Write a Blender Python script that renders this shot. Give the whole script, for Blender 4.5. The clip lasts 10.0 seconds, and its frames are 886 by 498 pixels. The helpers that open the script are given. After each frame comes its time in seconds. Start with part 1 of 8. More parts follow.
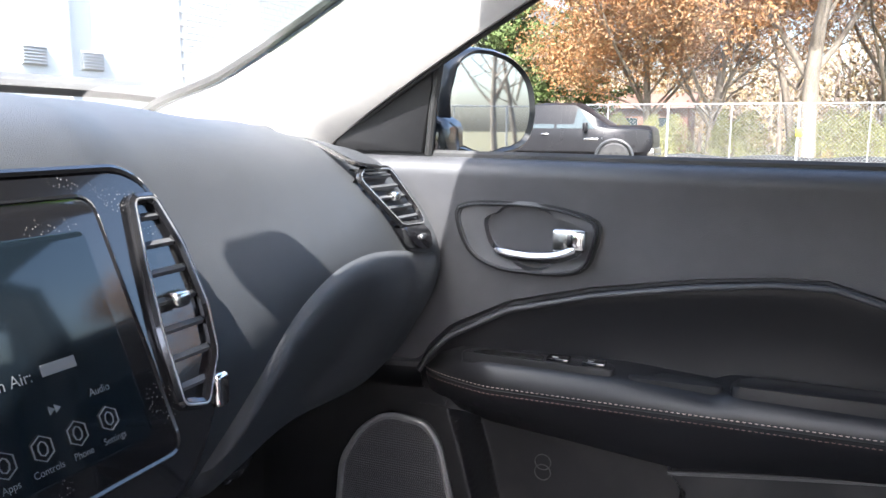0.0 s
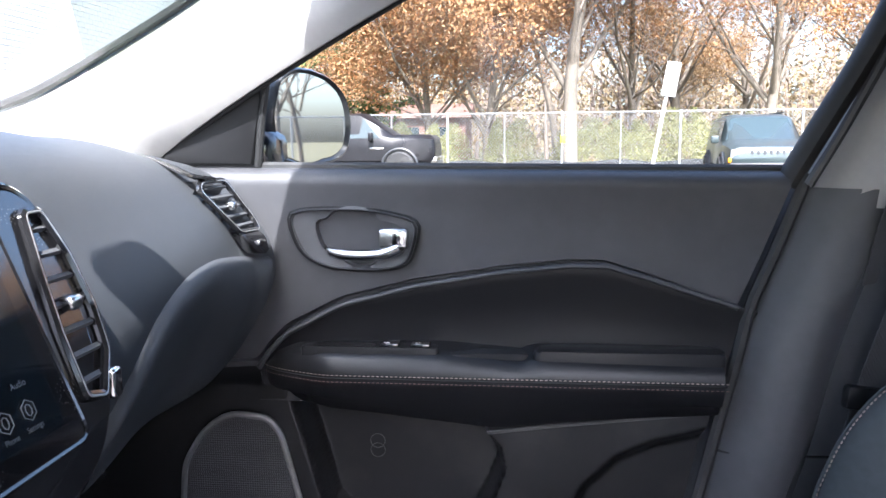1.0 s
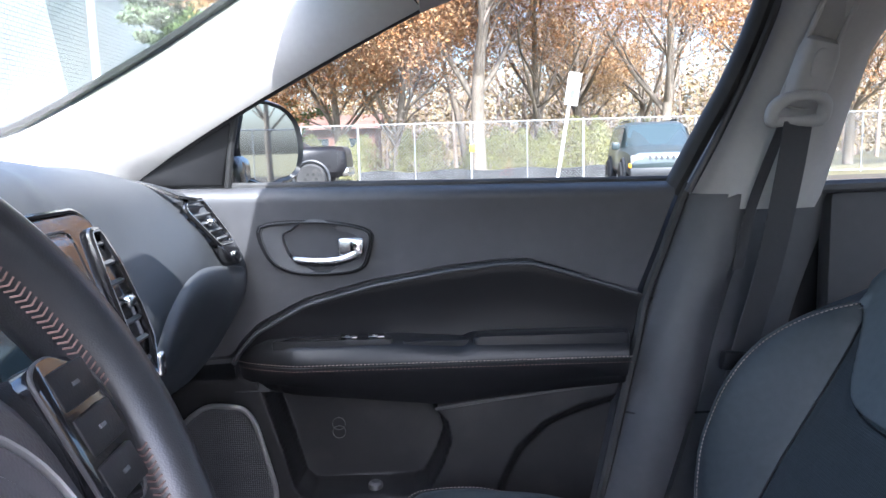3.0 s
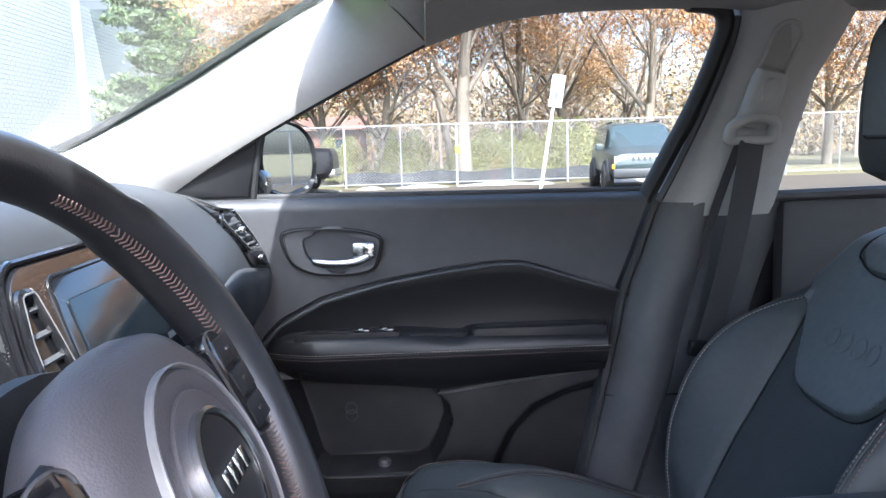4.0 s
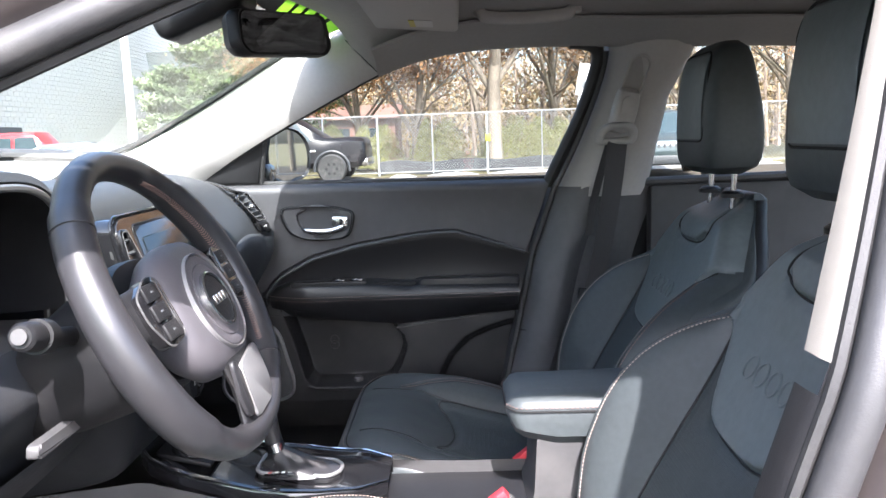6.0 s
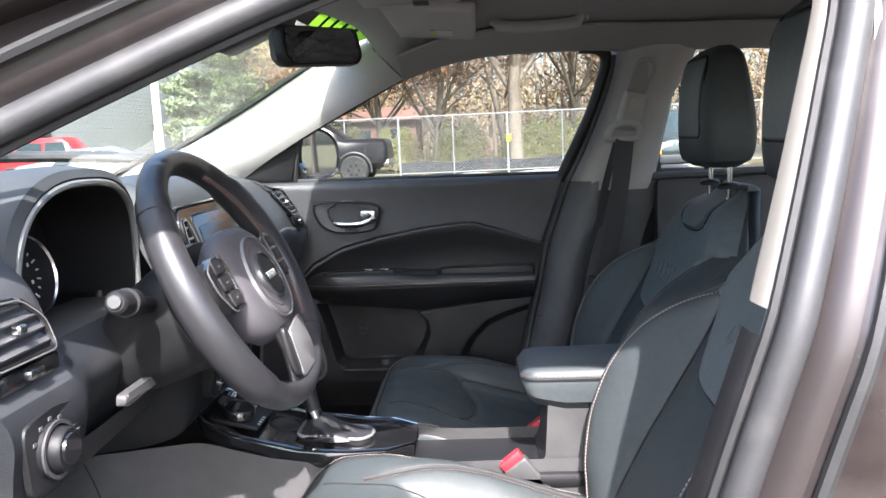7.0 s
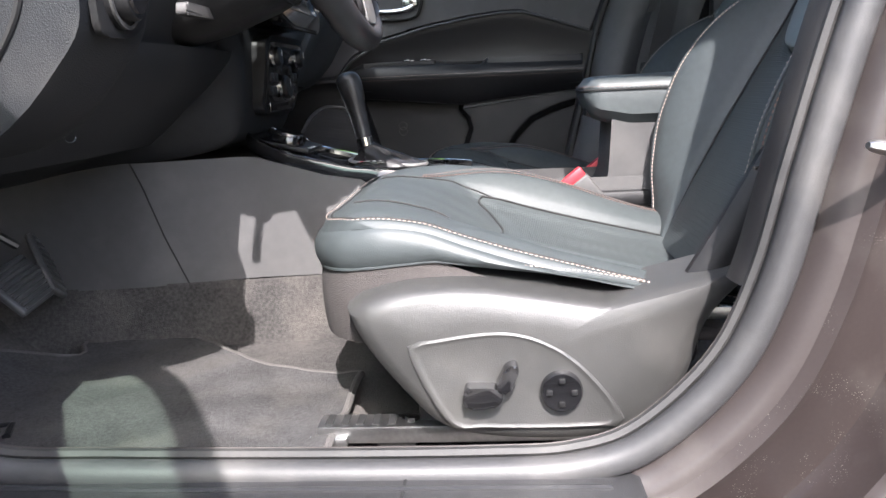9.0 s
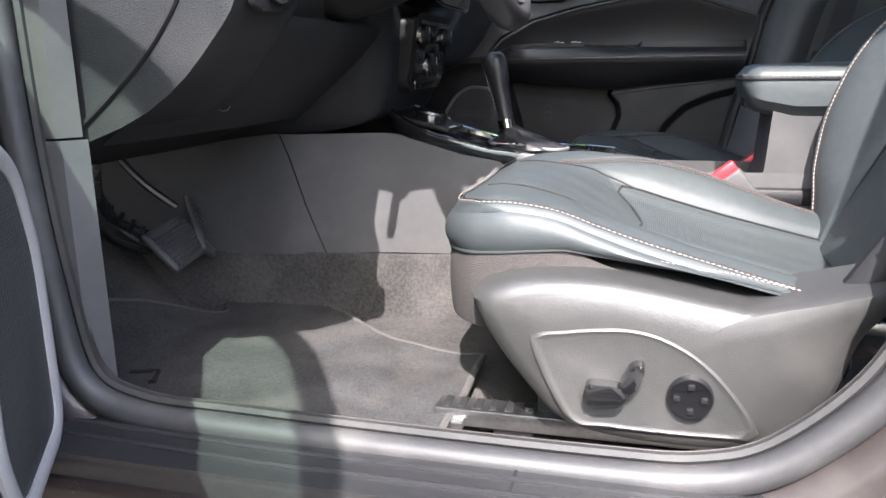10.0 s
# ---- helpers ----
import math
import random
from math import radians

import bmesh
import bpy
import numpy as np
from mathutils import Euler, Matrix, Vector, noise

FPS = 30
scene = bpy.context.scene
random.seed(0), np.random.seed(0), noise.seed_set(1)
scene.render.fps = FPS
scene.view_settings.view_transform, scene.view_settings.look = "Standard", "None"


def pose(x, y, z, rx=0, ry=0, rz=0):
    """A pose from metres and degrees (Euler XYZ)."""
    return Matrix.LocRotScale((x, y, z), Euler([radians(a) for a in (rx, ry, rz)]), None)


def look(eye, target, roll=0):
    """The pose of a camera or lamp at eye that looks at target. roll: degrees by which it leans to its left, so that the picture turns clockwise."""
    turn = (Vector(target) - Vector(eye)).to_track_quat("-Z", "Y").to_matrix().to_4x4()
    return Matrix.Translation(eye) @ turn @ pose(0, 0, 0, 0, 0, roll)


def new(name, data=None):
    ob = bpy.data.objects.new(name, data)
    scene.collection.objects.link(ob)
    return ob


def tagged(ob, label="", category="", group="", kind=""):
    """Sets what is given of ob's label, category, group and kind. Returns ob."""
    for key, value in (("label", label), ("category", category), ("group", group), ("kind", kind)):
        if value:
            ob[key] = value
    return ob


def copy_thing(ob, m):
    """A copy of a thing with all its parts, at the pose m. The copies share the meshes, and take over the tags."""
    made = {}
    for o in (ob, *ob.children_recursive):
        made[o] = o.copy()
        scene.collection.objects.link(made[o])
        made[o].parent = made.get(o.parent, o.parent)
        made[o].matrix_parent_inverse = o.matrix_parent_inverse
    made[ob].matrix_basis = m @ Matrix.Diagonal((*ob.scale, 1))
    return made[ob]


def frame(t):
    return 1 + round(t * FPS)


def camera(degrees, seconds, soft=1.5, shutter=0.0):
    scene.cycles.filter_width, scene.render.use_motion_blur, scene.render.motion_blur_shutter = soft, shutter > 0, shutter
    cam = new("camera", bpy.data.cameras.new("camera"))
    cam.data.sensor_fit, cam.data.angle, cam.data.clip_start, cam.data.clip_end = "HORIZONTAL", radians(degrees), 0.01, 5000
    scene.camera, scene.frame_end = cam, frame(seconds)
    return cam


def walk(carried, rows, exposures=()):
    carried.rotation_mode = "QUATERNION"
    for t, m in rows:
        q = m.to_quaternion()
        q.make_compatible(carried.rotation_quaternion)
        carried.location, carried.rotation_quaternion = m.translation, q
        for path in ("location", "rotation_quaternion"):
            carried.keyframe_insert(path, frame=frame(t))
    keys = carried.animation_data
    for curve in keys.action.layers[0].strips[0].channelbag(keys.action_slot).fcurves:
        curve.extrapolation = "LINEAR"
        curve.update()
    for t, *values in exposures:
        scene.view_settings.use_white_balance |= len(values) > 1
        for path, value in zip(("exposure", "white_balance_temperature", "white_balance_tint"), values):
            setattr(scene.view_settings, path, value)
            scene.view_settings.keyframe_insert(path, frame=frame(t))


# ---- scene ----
# camera and path: x runs to the car's rear, y to its passenger side, z up; ground at z = 0
cam = camera(60.9, 10.0)
PATH = [
    (0, (0.005, 0.0, 1.2), (-0.739, 1.83, 0.886), 0.3),
    (0.5, (0.009, -0.073, 1.203), (-0.415, 1.859, 0.91), -0.1),
    (1, (-0.017, -0.129, 1.203), (-0.229, 1.838, 0.914), -0.6),
    (1.5, (-0.042, -0.172, 1.214), (-0.134, 1.804, 0.921), -1.0),
    (2, (-0.027, -0.196, 1.201), (-0.059, 1.784, 0.919), -1.3),
    (2.5, (-0.038, -0.256, 1.21), (-0.043, 1.726, 0.941), -1.5),
    (4, (-0.095, -0.5, 1.252), (-0.036, 1.481, 0.984), -1.8),
    (4.5, (-0.052, -0.611, 1.265), (0.011, 1.368, 0.982), -1.8),
    (5, (0.019, -0.739, 1.261), (0.059, 1.238, 0.963), -1.8),
    (5.5, (0.083, -0.904, 1.273), (0.082, 1.072, 0.97), -2.0),
    (6.8, (0.116, -1.193, 1.278), (0.026, 0.784, 0.991), -2.5),
    (7, (0.114, -1.207, 1.273), (0.016, 0.769, 0.98), -2.7),
    (7.5, (0.102, -1.199, 1.209), (-0.012, 0.773, 0.896), -3.1),
    (8, (0.072, -1.199, 1.084), (-0.045, 0.766, 0.732), -3.3),
    (8.5, (0.037, -1.217, 0.952), (-0.083, 0.74, 0.558), -3.1),
    (9, (0.015, -1.231, 0.84), (-0.128, 0.717, 0.406), -2.7),
    (9.5, (0.005, -1.23, 0.83), (-0.211, 0.705, 0.372), -1.9),
    (10, (0.023, -1.212, 0.837), (-0.48, 0.667, 0.371), -0.9),
]
EXPOSURE = [(0, 3.3, 5900, 16), (1.5, 3.2, 5450, 18), (2.7, 3.15, 5400, 17), (4, 3.05, 5450, 14), (5.5, 3.05, 5700, 14), (7, 2.65, 5850, 12), (8, 2.5, 5900, 12), (9, 2.45, 5950, 12), (10, 2.5, 5950, 12)]
walk(cam, [(t, look(eye, target, roll)) for t, eye, target, roll in PATH], EXPOSURE)

# daylight: clear sky, sun from the driver's side and a little behind
TO_SUN = Vector((0.13, -0.78, 0.875)).normalized()
SUN_EL, SUN_ROT = math.asin(TO_SUN.z), math.atan2(TO_SUN.x, TO_SUN.y)
world = bpy.data.worlds.new("daylight")
scene.world = world
world.use_nodes = True
wn, wl = world.node_tree.nodes, world.node_tree.links
sky = wn.new("ShaderNodeTexSky")
sky.sky_type, sky.sun_disc, sky.sun_elevation, sky.sun_rotation = "NISHITA", False, SUN_EL, SUN_ROT
sky.dust_density, sky.air_density = 4.0, 1.0
wl.new(sky.outputs["Color"], wn["Background"].inputs["Color"])
wn["Background"].inputs["Strength"].default_value = 0.15
sun = new("sun", bpy.data.lights.new("sun", "SUN"))
sun.data.energy, sun.data.angle, sun.data.color = 3.7, radians(0.5), (1.0, 0.90, 0.815)
sun.matrix_world = look(TO_SUN * 30, (0, 0, 0))
# ---- materials ----
def mat(name, color, rough=0.5, metal=0.0, var=0.12, scale=30.0, bump=0.0, bump_scale=400.0, kind="noise", dirt=0.0, dirt_color=(0.35, 0.33, 0.3), coat=0.0, rand=0.0, spec=0.5, stretch=(1, 1, 1), rough_var=0.08, specks=0.0):
    """A surface with coarse and fine variation of colour, gloss and relief."""
    m = bpy.data.materials.new(name)
    m.use_nodes = True
    n, l = m.node_tree.nodes, m.node_tree.links
    b = n["Principled BSDF"]
    b.inputs["Metallic"].default_value = metal
    b.inputs["Coat Weight"].default_value = coat
    b.inputs["Specular IOR Level"].default_value = spec
    tc, mp = n.new("ShaderNodeTexCoord"), n.new("ShaderNodeMapping")
    mp.inputs["Scale"].default_value = stretch
    l.new(tc.outputs["Object"], mp.inputs["Vector"])
    big, fine = n.new("ShaderNodeTexNoise"), n.new("ShaderNodeTexNoise")
    big.inputs["Scale"].default_value, big.inputs["Detail"].default_value = scale * 0.2, 4
    fine.inputs["Scale"].default_value, fine.inputs["Detail"].default_value = scale * 4, 3
    for t in (big, fine):
        l.new(mp.outputs["Vector"], t.inputs["Vector"])
    mixn = n.new("ShaderNodeMath")
    mixn.operation = "ADD"
    l.new(big.outputs["Fac"], mixn.inputs[0])
    l.new(fine.outputs["Fac"], mixn.inputs[1])
    ramp = n.new("ShaderNodeMapRange")
    ramp.inputs["From Min"].default_value, ramp.inputs["From Max"].default_value = 0.6, 1.4
    ramp.inputs["To Min"].default_value, ramp.inputs["To Max"].default_value = 1 - var, 1 + var
    l.new(mixn.outputs[0], ramp.inputs["Value"])
    mul = n.new("ShaderNodeVectorMath")
    mul.operation = "SCALE"
    mul.inputs[0].default_value = color
    l.new(ramp.outputs["Result"], mul.inputs["Scale"])
    out = mul.outputs["Vector"]
    if rand:
        info, rr = n.new("ShaderNodeObjectInfo"), n.new("ShaderNodeMapRange")
        rr.inputs["To Min"].default_value, rr.inputs["To Max"].default_value = 1 - rand, 1 + rand
        l.new(info.outputs["Random"], rr.inputs["Value"])
        m2 = n.new("ShaderNodeVectorMath")
        m2.operation = "SCALE"
        l.new(out, m2.inputs[0])
        l.new(rr.outputs["Result"], m2.inputs["Scale"])
        out = m2.outputs["Vector"]
    if dirt:
        dn = n.new("ShaderNodeTexNoise")
        dn.inputs["Scale"].default_value, dn.inputs["Detail"].default_value = 9, 8
        l.new(tc.outputs["Object"], dn.inputs["Vector"])
        dr = n.new("ShaderNodeMapRange")
        dr.inputs["From Min"].default_value, dr.inputs["From Max"].default_value, dr.inputs["To Max"].default_value = 0.5, 0.75, dirt
        l.new(dn.outputs["Fac"], dr.inputs["Value"])
        mx = n.new("ShaderNodeMix")
        mx.data_type = "RGBA"
        l.new(dr.outputs["Result"], mx.inputs["Factor"])
        l.new(out, mx.inputs[6])
        mx.inputs[7].default_value = (*dirt_color, 1)
        out = mx.outputs[2]
    if specks:
        vo_, cl, th, gate, am = n.new("ShaderNodeTexVoronoi"), n.new("ShaderNodeTexNoise"), n.new("ShaderNodeMapRange"), n.new("ShaderNodeMapRange"), n.new("ShaderNodeMath")
        vo_.inputs["Scale"].default_value, cl.inputs["Scale"].default_value = 420, 28
        th.inputs["From Min"].default_value, th.inputs["From Max"].default_value, th.inputs["To Min"].default_value, th.inputs["To Max"].default_value = 0.16, 0.26, 1.0, 0.0
        gate.inputs["From Min"].default_value, gate.inputs["From Max"].default_value, gate.inputs["To Max"].default_value = 0.56, 0.70, specks
        am.operation = "MULTIPLY"
        for t in (vo_, cl):
            l.new(tc.outputs["Object"], t.inputs["Vector"])
        l.new(vo_.outputs["Distance"], th.inputs["Value"])
        l.new(cl.outputs["Fac"], gate.inputs["Value"])
        l.new(th.outputs["Result"], am.inputs[0])
        l.new(gate.outputs["Result"], am.inputs[1])
        ms = n.new("ShaderNodeMix")
        ms.data_type = "RGBA"
        l.new(am.outputs[0], ms.inputs["Factor"])
        l.new(out, ms.inputs[6])
        ms.inputs[7].default_value = (*dirt_color, 1)
        out = ms.outputs[2]
    l.new(out, b.inputs["Base Color"])
    rv = n.new("ShaderNodeMapRange")
    rv.inputs["To Min"].default_value, rv.inputs["To Max"].default_value = max(rough - rough_var, 0.02), min(rough + rough_var, 1)
    l.new(big.outputs["Fac"], rv.inputs["Value"])
    l.new(rv.outputs["Result"], b.inputs["Roughness"])
    if bump:
        if kind == "leather":
            t = n.new("ShaderNodeTexVoronoi")
            t.feature = "F1"
            src = "Distance"
        elif kind == "perf":
            t = n.new("ShaderNodeTexVoronoi")
            t.inputs["Randomness"].default_value = 0.0
            src = "Distance"
        elif kind == "weave":
            t = n.new("ShaderNodeTexWave")
            t.inputs["Distortion"].default_value = 0.4
            src = "Fac"
        else:
            t = n.new("ShaderNodeTexNoise")
            t.inputs["Detail"].default_value = 5
            src = "Fac"
        t.inputs["Scale"].default_value = bump_scale
        l.new(mp.outputs["Vector"], t.inputs["Vector"])
        bp = n.new("ShaderNodeBump")
        bp.inputs["Strength"].default_value, bp.inputs["Distance"].default_value = bump, 0.002
        l.new(t.outputs[src], bp.inputs["Height"])
        l.new(bp.outputs["Normal"], b.inputs["Normal"])
    return m


def glass_mat(name, tint, ior=0.04):
    """Thin pane: clear tinted body with a glossy face."""
    m = bpy.data.materials.new(name)
    m.use_nodes = True
    n, l = m.node_tree.nodes, m.node_tree.links
    n.remove(n["Principled BSDF"])
    tr, gl, mx, lw, pw, ad = n.new("ShaderNodeBsdfTransparent"), n.new("ShaderNodeBsdfGlossy"), n.new("ShaderNodeMixShader"), n.new("ShaderNodeLayerWeight"), n.new("ShaderNodeMath"), n.new("ShaderNodeMath")
    tr.inputs["Color"].default_value = (*tint, 1)
    gl.inputs["Roughness"].default_value = 0.02
    pw.operation, ad.operation = "POWER", "MULTIPLY_ADD"
    pw.inputs[1].default_value = 5.0
    ad.inputs[1].default_value, ad.inputs[2].default_value = 0.9, ior
    l.new(lw.outputs["Facing"], pw.inputs[0])
    l.new(pw.outputs[0], ad.inputs[0])
    l.new(ad.outputs[0], mx.inputs[0])
    l.new(tr.outputs[0], mx.inputs[1])
    l.new(gl.outputs[0], mx.inputs[2])
    l.new(mx.outputs[0], n["Material Output"].inputs["Surface"])
    return m


M = {}
M["leather"] = mat("black_leather", (0.041, 0.048, 0.0495), 0.50, spec=0.45, var=0.18, scale=20, bump=0.10, bump_scale=620, kind="leather")
M["insert"] = mat("smooth_door_leather", (0.009, 0.009, 0.0102), 0.42, spec=0.4, var=0.12, scale=14, bump=0.06, bump_scale=700, kind="leather")
# smooth panels: leather lightened and tinted teal, the sky's sheen put into the colour
M["yoke"] = mat("smooth_leather_sheen", (0.105, 0.122, 0.124), 0.48, spec=0.55, var=0.16, scale=20, bump=0.10, bump_scale=620, kind="leather")
M["hub"] = mat("airbag_cover_plastic", (0.060, 0.056, 0.060), 0.46, var=0.1, scale=12, bump=0.12, bump_scale=600, kind="leather")
M["perf"] = mat("perforated_leather", (0.042, 0.049, 0.050), 0.58, spec=0.38, var=0.15, scale=20, bump=0.35, bump_scale=330, kind="perf")
M["wheel_leather"] = mat("wheel_leather", (0.023, 0.0225, 0.024), 0.34, var=0.15, scale=25, bump=0.08, bump_scale=800, kind="leather")
M["dash"] = mat("dash_soft_plastic", (0.038, 0.040, 0.043), 0.55, var=0.12, scale=12, bump=0.22, bump_scale=1000, kind="leather")
M["door"] = mat("door_soft_plastic", (0.040, 0.040, 0.043), 0.48, var=0.12, scale=12, bump=0.22, bump_scale=1000, kind="leather", dirt=0.05)
M["hard"] = mat("hard_black_plastic", (0.010, 0.010, 0.0108), 0.45, spec=0.32, var=0.12, scale=15, bump=0.25, bump_scale=900, dirt=0.04)
M["pillar_low"] = mat("black_pillar_plastic", (0.055, 0.055, 0.058), 0.45, var=0.12, scale=15, bump=0.25, bump_scale=800, dirt=0.06)
M["cover"] = mat("seat_side_plastic", (0.030, 0.030, 0.029), 0.46, spec=0.9, var=0.16, scale=16, bump=0.25, bump_scale=900, dirt=0.08)
M["lower"] = mat("grained_lower_plastic", (0.015, 0.016, 0.018), 0.52, spec=0.35, var=0.14, scale=14, bump=0.25, bump_scale=620, kind="leather", dirt=0.05)
M["trim_grey"] = mat("dark_grey_plastic", (0.049, 0.048, 0.048), 0.55, var=0.12, scale=15, bump=0.25, bump_scale=900, dirt=0.06)
M["gloss"] = mat("gloss_black", (0.008, 0.008, 0.009), 0.12, var=0.1, scale=30, coat=0.6, rough_var=0.05, dirt=0.03)
M["chrome"] = mat("satin_chrome", (0.62, 0.62, 0.61), 0.24, 1.0, var=0.06, scale=40)
M["bright"] = mat("bright_chrome", (0.75, 0.75, 0.75), 0.1, 1.0, var=0.04, scale=40, rough_var=0.03)
M["silver"] = mat("silver_paint", (0.30, 0.295, 0.29), 0.36, 0.6, var=0.05, scale=40)
M["pillar"] = mat("light_grey_trim", (0.37, 0.355, 0.335), 0.65, var=0.05, scale=25, bump=0.25, bump_scale=900)
M["liner"] = mat("headliner_cloth", (0.31, 0.30, 0.285), 0.9, var=0.06, scale=25, bump=0.5, bump_scale=700)
# pillar trim colour darkened for one edge, to hold down the sun on it
M["edge"] = mat("sun_dimmed_edge_trim", (0.17, 0.16, 0.14), 0.6, var=0.06, scale=25, bump=0.25, bump_scale=900)
M["carpet"] = mat("charcoal_carpet", (0.043, 0.040, 0.038), 0.95, var=0.75, scale=45, bump=1.0, bump_scale=420, dirt=0.35, dirt_color=(0.11, 0.097, 0.083))
M["mat"] = mat("floor_mat_pile", (0.034, 0.033, 0.033), 0.95, var=0.8, scale=50, bump=1.0, bump_scale=360, dirt=0.35, dirt_color=(0.10, 0.09, 0.077))
M["rubber"] = mat("black_rubber", (0.02, 0.02, 0.02), 0.6, var=0.15, scale=30, bump=0.2, bump_scale=500, dirt=0.08)
# black rubber brightened in colour so the pads show in the dark footwell
M["pedal"] = mat("lightened_pedal_rubber", (0.055, 0.055, 0.055), 0.45, var=0.3, scale=30, bump=0.2, bump_scale=500, dirt=0.15)
M["seal"] = mat("door_seal_rubber", (0.034, 0.034, 0.035), 0.5, spec=0.5, var=0.15, scale=30, bump=0.15, bump_scale=500, dirt=0.15)
M["binding"] = mat("grey_edge_binding", (0.075, 0.07, 0.066), 0.8, var=0.3, scale=120, bump=0.8, bump_scale=700)
M["skirt"] = mat("seat_skirt_cloth", (0.044, 0.039, 0.037), 0.9, var=0.25, scale=60, bump=0.8, bump_scale=600)
# lighter copy of silver_paint; sky light on the driver's surround is in the colour
M["satin"] = mat("brightened_silver_trim", (0.46, 0.45, 0.45), 0.42, 0.35, var=0.06, scale=40)
M["belt"] = mat("belt_webbing", (0.075, 0.071, 0.072), 0.65, var=0.08, scale=40, bump=0.9, bump_scale=160, kind="weave")
M["slat"] = mat("grey_vent_plastic", (0.065, 0.065, 0.068), 0.46, var=0.1, scale=15, bump=0.2, bump_scale=900)
M["black"] = mat("flat_black_plastic", (0.010, 0.010, 0.011), 0.5, var=0.1, scale=15, bump=0.2, bump_scale=900)
M["sill"] = mat("scuffed_sill_plastic", (0.022, 0.022, 0.023), 0.36, spec=0.6, var=0.25, scale=20, bump=0.35, bump_scale=700, dirt=0.22, dirt_color=(0.11, 0.11, 0.105), rough_var=0.14)
M["bezel"] = mat("dusty_gloss_black", (0.008, 0.008, 0.009), 0.13, var=0.1, scale=30, coat=0.6, rough_var=0.05, specks=0.6)
M["stitch"] = mat("pale_thread", (0.33, 0.265, 0.23), 0.8, var=0.2, scale=200)
M["stitch_o"] = mat("copper_thread", (0.15, 0.095, 0.080), 0.8, var=0.25, scale=200)
M["seam"] = mat("seam_shadow_gap", (0.008, 0.008, 0.008), 0.8, var=0.1)
M["mesh"] = mat("speaker_grille_mesh", (0.045, 0.045, 0.048), 0.55, var=0.1, scale=30, bump=1.0, bump_scale=260, kind="perf")
M["red"] = mat("red_button", (0.55, 0.03, 0.04), 0.4, var=0.05)
M["paint"] = mat("brown_grey_metallic_paint", (0.026, 0.020, 0.0188), 0.40, 0.25, var=0.12, scale=60, coat=0.45, dirt=0.10, specks=0.35)
M["car_shell"] = mat("mirror_shell_paint", (0.03, 0.032, 0.034), 0.3, 0.2, coat=0.5, var=0.1)
M["paint_dark"] = mat("dark_inner_paint", (0.032, 0.026, 0.025), 0.45, 0.25, var=0.1, scale=60, coat=0.25, dirt=0.12)
M["steel"] = mat("bare_steel", (0.42, 0.42, 0.42), 0.35, 1.0, var=0.2, scale=40, dirt=0.2, dirt_color=(0.12, 0.11, 0.1))
M["steel_dark"] = mat("dark_steel", (0.10, 0.10, 0.10), 0.4, 0.9, var=0.2, scale=40)
M["screen"] = mat("screen_glass", (0.006, 0.010, 0.014), 0.08, var=0.1, scale=10, rough_var=0.03, dirt=0.02)
M["print"] = mat("white_print", (0.62, 0.62, 0.60), 0.5, var=0.05)
M["print_dim"] = mat("grey_print", (0.10, 0.105, 0.11), 0.5, var=0.05)
M["label"] = mat("white_label", (0.45, 0.445, 0.43), 0.5, var=0.05)
M["yellow"] = mat("yellow_print", (0.42, 0.36, 0.03), 0.5, var=0.05)
M["green_tag"] = mat("green_film", (0.24, 0.50, 0.03), 0.5, var=0.08)
tr_n, tr_l = M["green_tag"].node_tree.nodes, M["green_tag"].node_tree.links
film, film_mix = tr_n.new("ShaderNodeBsdfTranslucent"), tr_n.new("ShaderNodeMixShader")
film.inputs["Color"].default_value, film_mix.inputs[0].default_value = (0.20, 0.42, 0.02, 1), 0.5
tr_l.new(tr_n["Principled BSDF"].outputs[0], film_mix.inputs[1])
tr_l.new(film.outputs[0], film_mix.inputs[2])
tr_l.new(film_mix.outputs[0], tr_n["Material Output"].inputs["Surface"])
M["mirror"] = mat("mirror_silver", (0.62, 0.63, 0.63), 0.015, 1.0, var=0.02, rough_var=0.01)
M["glass"] = glass_mat("side_window_glass", (0.62, 0.655, 0.62))
M["wind"] = glass_mat("windscreen_glass", (0.84, 0.90, 0.86), 0.06)
M["glass_green"] = glass_mat("green_tinted_glass", (0.62, 0.80, 0.68))
M["glass_dark"] = glass_mat("privacy_glass", (0.45, 0.48, 0.48))

# ---- builders ----
def part(name, bm, material, parent=None, label="", sharp=38):
    """Links a bmesh as one mesh object under a thing or a part."""
    me = bpy.data.meshes.new(name)
    bmesh.ops.recalc_face_normals(bm, faces=bm.faces)
    bm.to_mesh(me)
    bm.free()
    me.materials.append(material)
    for p in me.polygons:
        p.use_smooth = True
    me.set_sharp_from_angle(angle=radians(sharp))
    ob = new(name, me)
    if parent is not None:
        ob.parent = parent
    if label:
        ob["label"] = label
    return ob


def thing(name, label, category, at=(0, 0, 0), group="", kind=""):
    ob = new(name)
    ob.empty_display_size = 0.05
    ob.location = at
    ob.matrix_basis = Matrix.Translation(at)
    return tagged(ob, label, category, group, kind)


